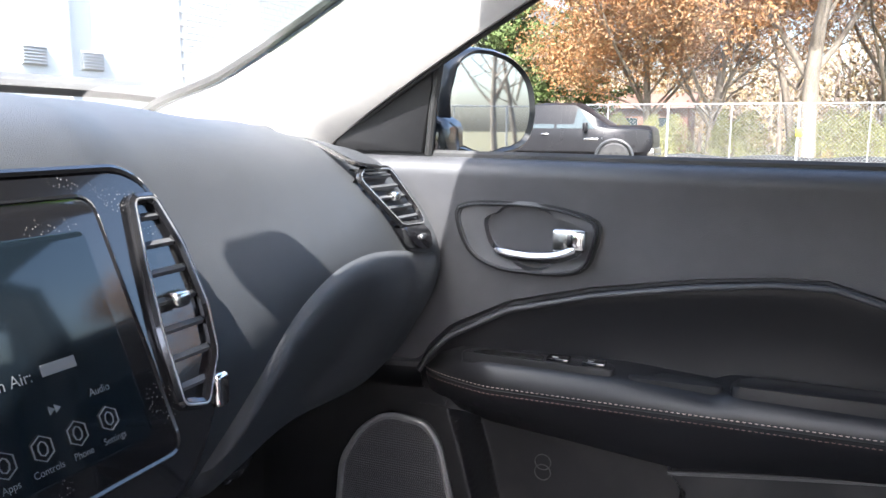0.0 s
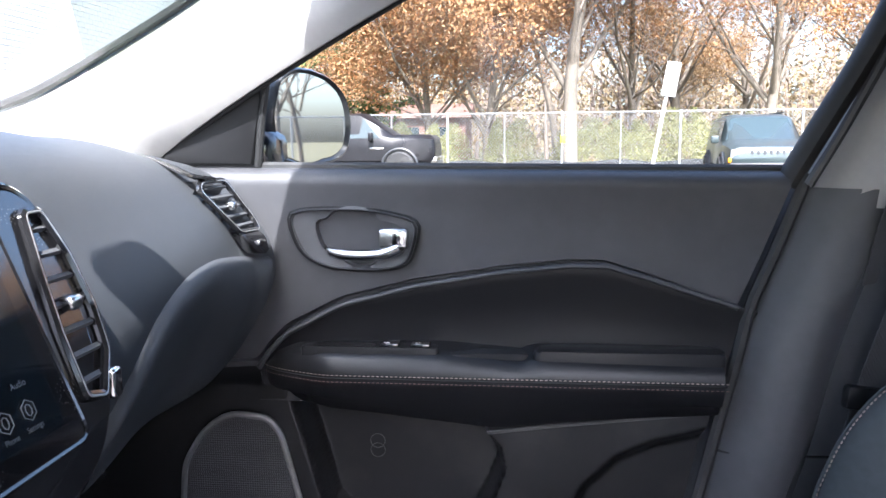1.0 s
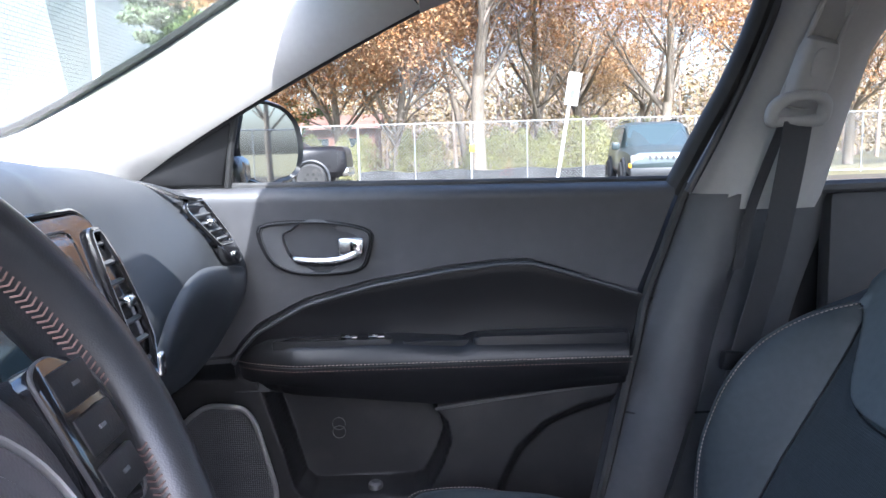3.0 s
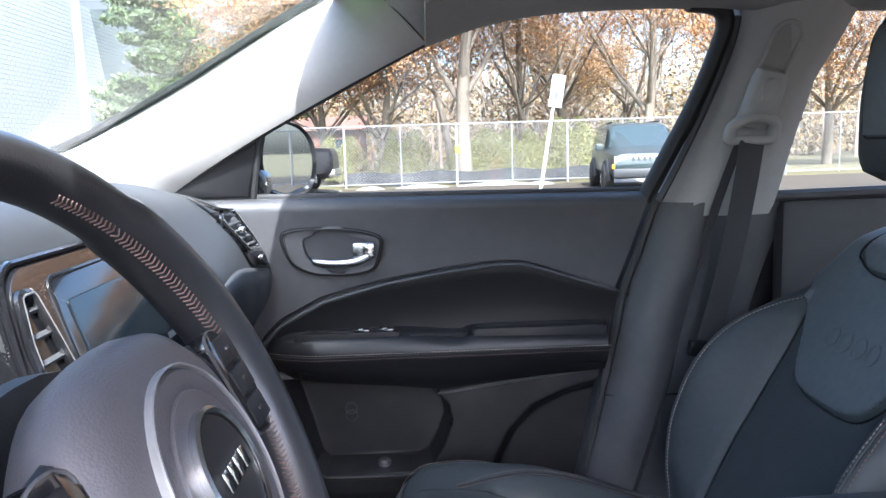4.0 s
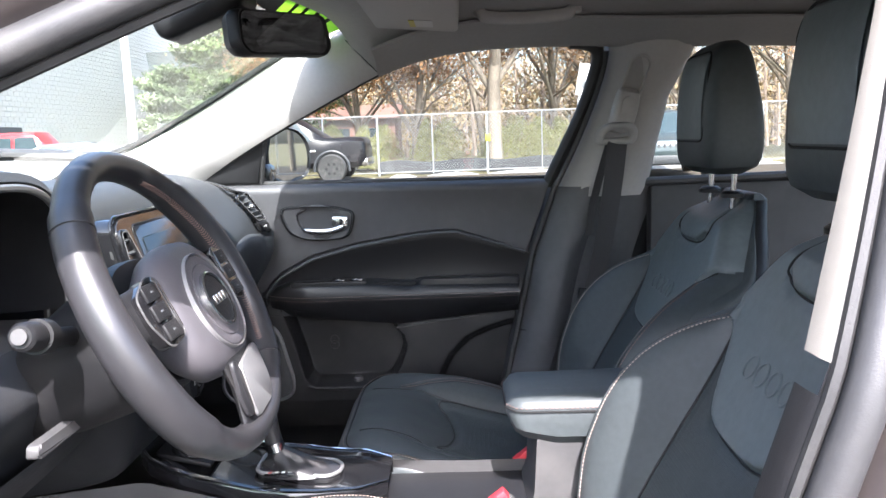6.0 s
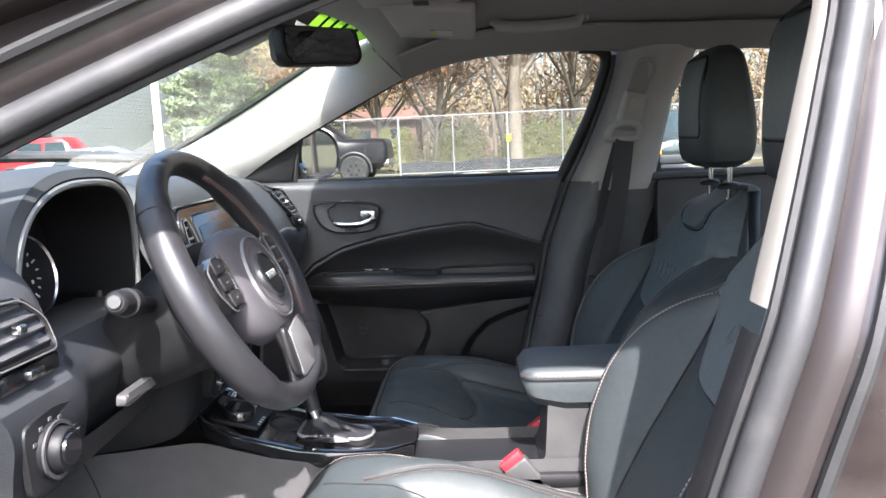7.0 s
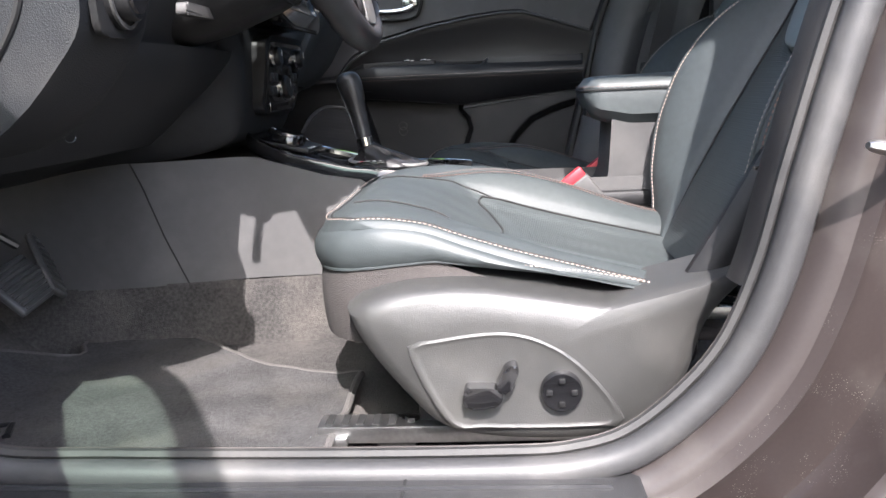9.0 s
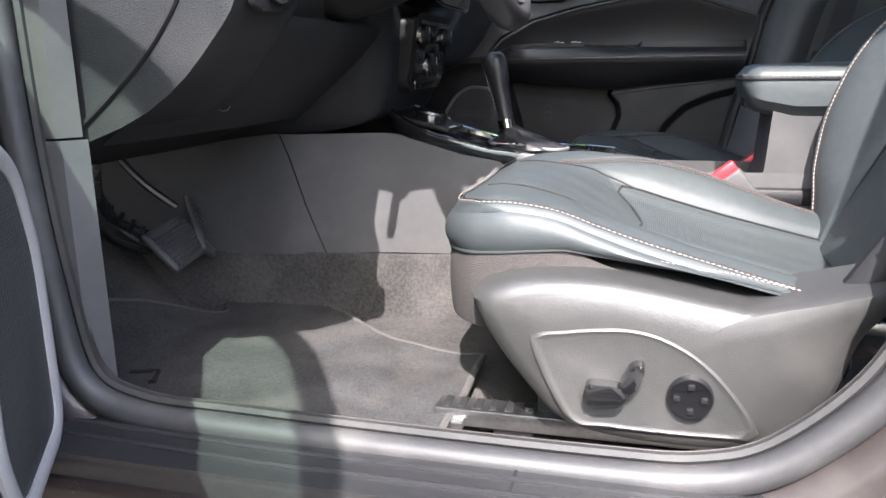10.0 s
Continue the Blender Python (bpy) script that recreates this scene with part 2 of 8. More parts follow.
def spline(pts, n, closed=False):
    """n points on a smooth curve through pts (Catmull-Rom)."""
    p = [Vector(q) for q in pts]
    k = len(p)
    out, spans = [], k if closed else k - 1
    for i in range(n):
        s = i / (n if closed else n - 1) * spans
        j = min(int(s), spans - 1)
        f = s - j
        a, b, c, d = [p[q % k] if closed else p[min(max(q, 0), k - 1)] for q in (j - 1, j, j + 1, j + 2)]
        out.append(0.5 * (2 * b + (c - a) * f + (2 * a - 5 * b + 4 * c - d) * f * f + (3 * b - a - 3 * c + d) * f ** 3))
    return out


def interp(x, xs, ys):
    return float(np.interp(x, xs, ys))


def glide(x, xs, ys):
    """Smooth curve through given places, flat beyond the ends."""
    if x <= xs[0]:
        return ys[0]
    if x >= xs[-1]:
        return ys[-1]
    k = max(i for i in range(len(xs) - 1) if xs[i] <= x)
    slope = lambda i: (ys[min(i + 1, len(xs) - 1)] - ys[max(i - 1, 0)]) / (xs[min(i + 1, len(xs) - 1)] - xs[max(i - 1, 0)])
    h = xs[k + 1] - xs[k]
    t = (x - xs[k]) / h
    return (2 * t ** 3 - 3 * t * t + 1) * ys[k] + (t ** 3 - 2 * t * t + t) * h * slope(k) + (3 * t * t - 2 * t ** 3) * ys[k + 1] + (t ** 3 - t * t) * h * slope(k + 1)


def loft(sections, closed=True, caps=True, ring=False):
    """Skin over equal-length rows of points. closed: each row is a loop; ring: last row joins the first."""
    bm = bmesh.new()
    rows = [[bm.verts.new(p) for p in s] for s in sections]
    n = len(rows[0])
    for i in range(len(rows) if ring else len(rows) - 1):
        a, b = rows[i], rows[(i + 1) % len(rows)]
        for j in range(n if closed else n - 1):
            bm.faces.new((a[j], a[(j + 1) % n], b[(j + 1) % n], b[j]))
    if caps and closed and not ring:
        bm.faces.new(rows[0])
        bm.faces.new(rows[-1][::-1])
    return bm


def grid(f, nu, nv, u0=0.0, u1=1.0, v0=0.0, v1=1.0):
    return loft([[f(u0 + (u1 - u0) * i / nu, v0 + (v1 - v0) * j / nv) for i in range(nu + 1)] for j in range(nv + 1)], closed=False)


def solid(bm, depth):
    """Gives an open sheet thickness."""
    bmesh.ops.recalc_face_normals(bm, faces=bm.faces)
    bmesh.ops.solidify(bm, geom=bm.faces[:], thickness=depth)
    return bm


def tube(pts, r, n=8, closed=False, caps=True, up=(0, 0, 1), flat=1.0, power=2.0):
    """A bar of round or flattened section along pts; r may be a list. flat: height by width; power > 2 squares it."""
    p = [Vector(q) for q in pts]
    k, up = len(p), Vector(up)
    secs = []
    for i, q in enumerate(p):
        t = (p[(i + 1) % k] - p[i - 1]) if closed else (p[min(i + 1, k - 1)] - p[max(i - 1, 0)])
        t.normalize()
        s = t.cross(up)
        s = s.normalized() if s.length > 1e-4 else t.orthogonal().normalized()
        w = s.cross(t)
        rr = r[i] if isinstance(r, (list, tuple)) else r
        sec = []
        for j in range(n):
            a = 2 * math.pi * (j + 0.5) / n
            ca, sa = math.cos(a), math.sin(a)
            e = 2 / power
            sec.append(q + s * rr * math.copysign(abs(ca) ** e, ca) + w * rr * flat * math.copysign(abs(sa) ** e, sa))
        secs.append(sec)
    return loft(secs, ring=closed, caps=caps)


def box(size, at=(0, 0, 0), bevel=0.004, seg=2, m=None):
    bm = bmesh.new()
    bmesh.ops.create_cube(bm, size=1)
    bmesh.ops.scale(bm, vec=size, verts=bm.verts)
    if bevel:
        bmesh.ops.bevel(bm, geom=bm.edges[:], offset=min(bevel, 0.45 * min(size)), segments=seg, affect="EDGES", profile=0.5)
    if m is not None:
        bmesh.ops.transform(bm, matrix=m, verts=bm.verts)
    bmesh.ops.translate(bm, vec=at, verts=bm.verts)
    return bm


def plate(outline, to3, d0, d1, bevel=0.003, seg=2):
    """A flat slab: outline of 2D points, to3(a, b, depth) places them; edges of the d1 face are rounded."""
    bm = bmesh.new()
    n = len(outline)
    lo = [bm.verts.new(to3(a, b, d0)) for a, b in outline]
    hi = [bm.verts.new(to3(a, b, d1)) for a, b in outline]
    bm.faces.new(lo[::-1])
    top = bm.faces.new(hi)
    for i in range(n):
        bm.faces.new((lo[i], lo[(i + 1) % n], hi[(i + 1) % n], hi[i]))
    if bevel:
        bmesh.ops.bevel(bm, geom=list(top.edges), offset=bevel, segments=seg, affect="EDGES", profile=0.5)
    return bm


def lathe(profile, n=32, m=None, caps=True):
    """Turns (radius, height) pairs about z."""
    bm = loft([[Vector((r * math.cos(2 * math.pi * j / n), r * math.sin(2 * math.pi * j / n), h)) for j in range(n)] for r, h in profile], caps=caps)
    if m is not None:
        bmesh.ops.transform(bm, matrix=m, verts=bm.verts)
    return bm


def join(*bms):
    out = bmesh.new()
    for b in bms:
        me = bpy.data.meshes.new("tmp")
        b.to_mesh(me)
        b.free()
        out.from_mesh(me)
        bpy.data.meshes.remove(me)
    return out


def rounded(pts, r, n=5):
    """2D polygon with rounded corners."""
    out, k = [], len(pts)
    for i in range(k):
        a, b, c = Vector(pts[i - 1]), Vector(pts[i]), Vector(pts[(i + 1) % k])
        da, dc = (a - b), (c - b)
        q = min(r, 0.45 * da.length, 0.45 * dc.length)
        p0, p1 = b + da.normalized() * q, b + dc.normalized() * q
        for j in range(n + 1):
            f = j / n
            out.append(tuple(p0 * (1 - f) ** 2 + b * 2 * f * (1 - f) + p1 * f * f))
    return out


def stitches(pts, length=0.006, gap=0.0035, r=0.0009):
    """A row of short raised threads along a curve, as one mesh."""
    p = [Vector(q) for q in pts]
    acc, segs = 0.0, []
    for a, b in zip(p, p[1:]):
        d = (b - a).length
        if d < 1e-6:
            continue
        s = (length + gap - acc) if acc else 0.0
        s = acc
        while s < d:
            segs.append((a.lerp(b, s / d), (b - a).normalized()))
            s += length + gap
        acc = s - d
    verts, faces = [], []
    for c, t in segs:
        o = t.orthogonal().normalized()
        w = t.cross(o)
        i = len(verts)
        for e, rr in ((-0.5, 0.5), (0, 1.0), (0.5, 0.5)):
            for j in range(4):
                an = math.pi / 2 * j
                verts.append(c + t * length * e + (o * math.cos(an) + w * math.sin(an)) * r * rr)
        for q in range(2):
            for j in range(4):
                faces.append((i + q * 4 + j, i + q * 4 + (j + 1) % 4, i + q * 4 + 4 + (j + 1) % 4, i + q * 4 + 4 + j))
    me = bpy.data.meshes.new("tmp")
    me.from_pydata(verts, [], faces)
    bm = bmesh.new()
    bm.from_mesh(me)
    bpy.data.meshes.remove(me)
    return bm


def mx(p):
    """The mirrored place on the car's other side (its middle plane is y = 0.25)."""
    return (p[0], 0.5 - p[1], p[2])


YD = lambda a, b, d: (a, d, b)   # plane facing across the car: (x, z) at depth y
ZD = lambda a, b, d: (a, b, d)
# ---- the car's shell ----
S = dict(kind="structure")
# edges of the passenger A-pillar: W by the windscreen, D by the door glass
W_EDGE = [(-1.08, 0.995, 1.125), (-0.90, 0.985, 1.226), (-0.745, 0.972, 1.274), (-0.535, 0.960, 1.375), (-0.394, 0.943, 1.452), (-0.285, 0.920, 1.506), (-0.172, 0.880, 1.548)]
D_EDGE = [(-0.80, 1.01, 1.05), (-0.60, 0.985, 1.168), (-0.50, 0.955, 1.228), (-0.38, 0.925, 1.293), (-0.23, 0.885, 1.366), (-0.076, 0.858, 1.438)]
RAIL = [(-0.076, 0.858, 1.438), (0.03, 0.862, 1.472), (0.16, 0.868, 1.492), (0.32, 0.872, 1.496), (0.46, 0.872, 1.492), (0.62, 0.872, 1.485), (0.95, 0.872, 1.475), (1.4, 0.87, 1.44), (1.9, 0.86, 1.36)]


def pillar_surface(side):
    w, d = spline(W_EDGE, 30), spline(D_EDGE, 30)
    rows = []
    for i, (a, b) in enumerate(zip(w, d)):
        inward = Vector((0.15, -1.0, 0.1))
        row = []
        for j in range(11):
            f = j / 10
            bulge = math.sin(math.pi * f) ** 0.7
            row.append(a.lerp(b, f) + inward * 0.030 * bulge)
        row.append(b + Vector((0, 0.03, 0.004)))
        rows.append([side(p) for p in row])
    return loft(rows, closed=False)


keep = lambda p: Vector(p)
flip = lambda p: Vector(mx(p))
for side, word in ((keep, "passenger"), (flip, "driver")):
    a_pillar = thing("wall_a_pillar_" + word, "light grey moulded windscreen pillar trim, sunlit", "pillar trim", **S)
    part("pillar_cover", solid(pillar_surface(side), 0.006), M["pillar"], a_pillar)
    joint = spline([(-0.172, 0.876, 1.545), (-0.148, 0.846, 1.512), (-0.112, 0.834, 1.474), (-0.076, 0.852, 1.436)], 14)
    part("trim_joint", tube([side(p + Vector((0.004, -0.006, -0.004))) for p in joint], 0.0013, 5), M["seam"], a_pillar)
    band = [side(p + Vector((0.0, -0.014, 0.008))) for p in spline(W_EDGE, 40)]
    part("edge_band", tube(band, 0.0075, 6), M["seam"], a_pillar, "black rubber edge strip")


def headliner(u, v):
    """u across the car, v from the screen header to the tailgate."""
    x = -0.125 + 2.01 * v - 0.155 * (1 - v) ** 8 * (1 - (2 * u - 1) ** 2)
    rz = interp(x, [p[0] for p in RAIL], [p[2] for p in RAIL])
    ry = interp(x, [p[0] for p in RAIL], [p[1] for p in RAIL])
    if x < -0.07:
        rz, ry = interp(x, [-0.19, -0.172, -0.12, -0.076], [1.556, 1.548, 1.490, 1.438]), interp(x, [-0.19, -0.172, -0.12, -0.076], [0.875, 0.876, 0.842, 0.855])
    rz = max(rz, 1.36)
    e = abs(2 * u - 1)
    z = rz + (1.585 - rz - 0.06 * max(v - 0.5, 0)) * (1 - e ** 4.5)
    y = 0.25 + (ry - 0.25) * (2 * u - 1)
    return Vector((x, y, z))


ceiling = part("ceiling", solid(grid(headliner, 40, 60), 0.012), M["liner"])
tagged(ceiling, "light grey cloth headliner of the car", "headliner", kind="structure")


def rail_cover(side):
    """The headliner's rolled edge over the doors."""
    rows = []
    for p in spline(RAIL, 50):
        e = p.x
        rows.append([side(p + Vector((0, dy, dz))) for dy, dz in ((0.03, 0.0), (0.0, -0.006), (-0.025, -0.002), (-0.06, 0.014), (-0.10, 0.032), (-0.14, 0.042))])
    return solid(loft(rows, closed=False), 0.006)


for side, word in ((keep, "passenger"), (flip, "driver")):
    tagged(part("trim_roof_rail_" + word, rail_cover(side), M["liner"]), "light grey rolled roof edge above the door opening", "roof trim", kind="structure")

# windscreen and roof skin
def screen_point(u, v, off=0.0):
    w = spline(W_EDGE, 41)[int(round(v * 40))]
    e = 2 * u - 1
    bow = (1 - abs(e) ** 2.2)
    y = 0.25 + (w.y - 0.25) * e
    return Vector((w.x - 0.15 * bow * (1 - 0.35 * v) + off, y, w.z + 0.035 * bow + off * 0.6))


windscreen = part("window_windscreen", grid(lambda u, v: screen_point(u, v, -0.03), 24, 40), M["wind"])
tagged(windscreen, "clear curved windscreen with faint reflections", "windscreen", kind="structure")
band_rows = [[screen_point(u / 24, v, -0.034) for u in range(25)] for v in (0.95, 0.975, 1.0)]
roof = part("roof", solid(grid(lambda u, v: headliner(u, v) + Vector((0, 0.02 * (2 * u - 1), 0.05)), 24, 30), 0.01), M["paint_dark"])
tagged(roof, "dark painted steel roof of the car", "roof", kind="structure")
header = part("trim_header_band", solid(loft(band_rows, closed=False), 0.003), M["gloss"])
tagged(header, "black glass band along the windscreen's top edge", "windscreen band", kind="structure")

def header_strip(u0, u1, n, drop=0.0):
    """The strip between the windscreen's top edge and the headliner."""
    us = [u0 + (u1 - u0) * i / n for i in range(n + 1)]
    return loft([[screen_point(u, 1.0, -0.036) + Vector((0, 0, 0.004 - drop)) for u in us], [headliner(u, 0.0).lerp(screen_point(u, 1.0, 0.0), 0.4) + Vector((0, 0, 0.014 - drop)) for u in us], [headliner(u, 0.012) + Vector((0, 0, 0.014 - drop)) for u in us]], closed=False)


header_trim = part("trim_header_inner", solid(header_strip(0.0, 0.80, 20), 0.004), M["hard"])
tagged(header_trim, "black roof edge above the windscreen", "roof trim", kind="structure")

# floor, footwells and bulkhead
floor = part("floor", grid(lambda u, v: Vector((-1.05 + 3.0 * u, -0.50 + 1.50 * v, 0.385 + 0.30 * max(0, (-0.80 - (-1.05 + 3.0 * u)) / 0.25) ** 1.3)), 60, 30), M["carpet"])
tagged(floor, "dusty charcoal carpet of the car's footwells", "carpet", kind="structure")
bulk = part("wall_bulkhead", box((0.03, 1.6, 0.9), (-1.10, 0.25, 0.75), 0.01), M["hard"])
tagged(bulk, "dark bulkhead behind the pedals", "bulkhead", kind="structure")
tail = part("wall_tailgate", box((0.05, 1.5, 0.66), (1.93, 0.25, 0.70), 0.03), M["hard"])
rear_glass = part("window_rear", grid(lambda u, v: Vector((1.93 - 0.10 * v, -0.42 + 1.34 * u + 0.06 * (0.5 - u) * v, 1.02 + 0.38 * v)), 8, 6), M["glass"])
tagged(rear_glass, "clear rear window of the tailgate", "rear window", kind="structure")
tagged(tail, "dark inner tailgate panel", "tailgate", kind="structure")

# B-pillars
B_FRONT = [(0.195, 0.50), (0.232, 0.62), (0.268, 0.75), (0.292, 0.87), (0.318, 0.97), (0.345, 1.05), (0.372, 1.13)]


def lower_b(side):
    rows = []
    for x, z in [(p.x, p.y) for p in spline([(a, b, 0) for a, b in B_FRONT], 20)]:
        w = 0.26 - 0.02 * (1.13 - z)
        rows.append([side((x + w * f, y, z)) for f, y in ((-0.04, 1.01), (0.0, 0.992), (0.05, 0.972), (0.16, 0.952), (0.32, 0.940), (0.42, 0.945), (0.50, 0.968), (0.85, 0.972), (1.05, 0.995))])
    return solid(loft(rows, closed=False), 0.006)


def upper_b(side):
    rows = []
    front = spline([(0.380, 0.995, 1.105), (0.440, 0.975, 1.245), (0.480, 0.945, 1.345), (0.503, 0.915, 1.43), (0.512, 0.892, 1.488)], 20)
    for p in front:
        w = interp(p.z, [1.13, 1.36, 1.49], [0.225, 0.170, 0.20])
        rows.append([side((p.x + w * f, p.y - dy, p.z)) for f, dy in ((-0.06, -0.03), (0.0, 0.0), (0.08, 0.022), (0.22, 0.048), (0.45, 0.060), (0.7, 0.058), (0.92, 0.035), (1.02, -0.01))])
    return solid(loft(rows, closed=False), 0.006)


for side, word in ((keep, "passenger"), (flip, "driver")):
    b_pillar = thing("wall_b_pillar_" + word, "door pillar, light grey above and black plastic below", "pillar trim", **S)
    part("lower_cover", lower_b(side if side is keep else lambda p: flip(p) + Vector((0.045, 0.02, 0))), M["pillar_low"], b_pillar, "black grained plastic lower cover")
    part("upper_cover", upper_b(side) if side is keep else upper_b(lambda p: flip(p) + Vector((interp(p[2], [1.105, 1.2, 1.3, 1.4, 1.488], [0.075, 0.062, 0.044, 0.028, 0.020]), 0.03, 0))), M["pillar"], b_pillar, "light grey upper cover")
    part("cover_joint", tube([side((0.270, 0.970, 0.742)), side((0.31, 0.948, 0.742)), side((0.345, 0.936, 0.741)), side((0.385, 0.958, 0.741)), side((0.50, 0.966, 0.74))], 0.002, 5), M["seam"], b_pillar)
    cap = lathe([(0.0005, 0), (0.011, 0), (0.0125, 0.0008), (0.0125, 0.003)], 20, Matrix.Translation(side((0.56, 0.862, 1.442))) @ pose(0, 0, 0, 75 if side is keep else 105, 0, 0))
    part("screw_cap", cap, M["pillar"], b_pillar)

for side, word in ((keep, "passenger"),):
    jamb = part("wall_jamb_" + word, box((0.55, 0.04, 0.80), side((0.44, 1.03, 0.74)), 0.01), M["hard"])
    tagged(jamb, "black body shell inside the door pillar", "body shell", kind="structure")
skin = part("wall_door_skin", box((1.6, 0.02, 0.80), (-0.40, 1.075, 0.75), 0.005), M["hard"])
tagged(skin, "outer shell of the closed passenger side", "body shell", kind="structure")

# rear passenger door with its fixed window, seen past the front seat
for side, word in ((keep, "passenger"), (flip, "driver")):
    rear = thing("rear_door_" + word, "black rear door panel behind the pillar", "car door", **S)
    part("door_panel", join(box((1.0, 0.05, 0.62), side((1.12, 0.985, 0.82)), 0.02), box((0.9, 0.04, 0.05), side((1.1, 0.955, 0.86)), 0.015)), M["door"], rear)
    part("belt_moulding", tube([side((0.60, 0.978, 1.135)), side((1.0, 0.978, 1.14)), side((1.55, 0.975, 1.15))], 0.012, 8), M["door"], rear)
    part("pane", grid(lambda u, v: side((0.62 + 1.0 * u + 0.06 * v, 1.0 - 0.105 * v, 1.12 + 0.37 * v)), 6, 6), M["glass_dark" if side is flip else "glass"], rear, "clear side window")
    part("frame_post", tube([side((1.32, 0.99, 1.13)), side((1.40, 0.94, 1.32)), side((1.45, 0.90, 1.46))], 0.02, 8, flat=0.5), M["rubber"], rear)

# driver's door opening: rubber seal, painted flange and body side
APERTURE = [(-0.625, 0.60), (-0.60, 0.49), (-0.53, 0.455), (-0.40, 0.450), (-0.20, 0.447), (0.0, 0.447), (0.09, 0.452), (0.16, 0.478), (0.235, 0.552), (0.275, 0.64), (0.304, 0.76), (0.340, 0.90), (0.404, 1.107),
            (0.464, 1.298), (0.494, 1.40), (0.488, 1.455), (0.42, 1.482), (0.25, 1.490), (0.10, 1.478), (-0.06, 1.430), (-0.25, 1.352), (-0.45, 1.262), (-0.60, 1.185), (-0.645, 1.10), (-0.645, 0.90), (-0.64, 0.75)]
ring = spline([(x, 0, z) for x, z in APERTURE], 220, closed=True)


def y_side(z):
    return -0.525 + 0.145 * max(0, (z - 1.08) / 0.41) ** 1.2 * (1 if z > 1.08 else 0)


def ring_at(off, dy):
    out = []
    for i, p in enumerate(ring):
        t = ring[(i + 1) % len(ring)] - ring[i - 1]
        nrm = Vector((t.z, 0, -t.x)).normalized()
        f = max(0.0, min(1.0, (p.z - 1.15) / 0.3))
        q = p + nrm * (off if off < 0.05 else 0.05 + (off - 0.05) * (1 - 0.90 * f))
        out.append(Vector((q.x, y_side(p.z) + dy * (1 - 0.35 * f), q.z)))
    return out


body = thing("wall_body_side", "brown-grey metallic body side round the open driver's door", "car body", **S)
part("door_seal", tube(ring_at(0.002, 0.0), 0.0165, 10, closed=True, up=(0, 1, 0)), M["seal"], body, "grey rubber door seal")
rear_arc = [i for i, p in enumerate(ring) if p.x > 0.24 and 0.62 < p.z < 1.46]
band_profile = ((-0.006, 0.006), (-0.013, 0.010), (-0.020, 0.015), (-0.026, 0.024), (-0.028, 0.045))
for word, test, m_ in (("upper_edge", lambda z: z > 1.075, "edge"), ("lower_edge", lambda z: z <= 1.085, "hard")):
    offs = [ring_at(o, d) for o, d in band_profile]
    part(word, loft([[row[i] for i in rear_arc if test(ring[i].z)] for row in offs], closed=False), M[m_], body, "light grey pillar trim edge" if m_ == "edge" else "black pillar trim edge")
part("seal_lip", tube(ring_at(-0.016, 0.012), 0.006, 6, closed=True, up=(0, 1, 0)), M["rubber"], body)
part("flange", loft([ring_at(o, d) for o, d in ((-0.02, 0.02), (0.014, 0.004), (0.022, -0.012), (0.034, -0.022), (0.046, -0.024))], ring=False, caps=False), M["paint_dark"], body, "painted inner flange")
part("body_panel", loft([ring_at(o, d) for o, d in ((0.046, -0.024), (0.058, -0.032), (0.066, -0.028), (0.12, -0.022), (0.128, -0.032), (0.135, -0.075), (0.15, -0.088), (0.22, -0.095))], ring=False, caps=False), M["paint"], body, "metallic painted step of the body side")
part("second_seal", tube([p for p in ring_at(0.056, -0.036) if p.z > 0.75], 0.007, 6, up=(0, 1, 0)), M["rubber"], body)

sill = thing("sill_plate", "scuffed black plastic door sill step", "door sill", **S)
part("step", plate(rounded([(-0.62, -0.615), (-0.62, -0.465), (-0.10, -0.485), (0.15, -0.485), (0.15, -0.615)], 0.02), ZD, 0.40, 0.447, 0.014, 4), M["sill"], sill)
for k in range(4):
    part("step_rib", tube([Vector((-0.60, -0.500 - 0.028 * k + 0.012, 0.4465)), Vector((-0.35, -0.502 - 0.028 * k, 0.4475)), Vector((0.12, -0.502 - 0.028 * k, 0.4475))], 0.0045, 6, flat=0.6), M["sill"], sill)
part("step_joint", box((0.003, 0.13, 0.004), (-0.085, -0.55, 0.446), 0), M["seam"], sill)
part("rocker", box((1.6, 0.05, 0.2), (-0.1, -0.60, 0.325), 0.02), M["paint"], sill)
part("kick_panel", box((0.46, 0.02, 0.42), (-0.86, -0.478, 0.60), 0.01), M["hard"], sill)
part("hinge_trim", loft([[Vector((x, y, z)) for x, y in ((-0.70, -0.47), (-0.64, -0.462), (-0.60, -0.468), (-0.585, -0.485), (-0.60, -0.51), (-0.68, -0.515))] for z in (0.44, 0.6, 0.765)]), M["pillar_low"], sill, "black plastic footwell side cover")
part("hinge_trim_upper", loft([[Vector((x, y, z)) for x, y in ((-0.70, -0.47), (-0.645, -0.465), (-0.605, -0.472), (-0.59, -0.487), (-0.605, -0.51), (-0.68, -0.515))] for z in (0.768, 0.9, 1.16)]), M["trim_grey"], sill)

striker = thing("door_striker", "zinc door latch striker bolted to the body pillar", "striker", (0.362, -0.556, 0.762))
part("base_plate", plate(rounded([(0.0, -0.042), (0.004, 0.040), (0.05, 0.046), (0.056, -0.036)], 0.016, 5), lambda a, b, d: (a, d, b), 0.004, -0.010, 0.004), M["steel"], striker)
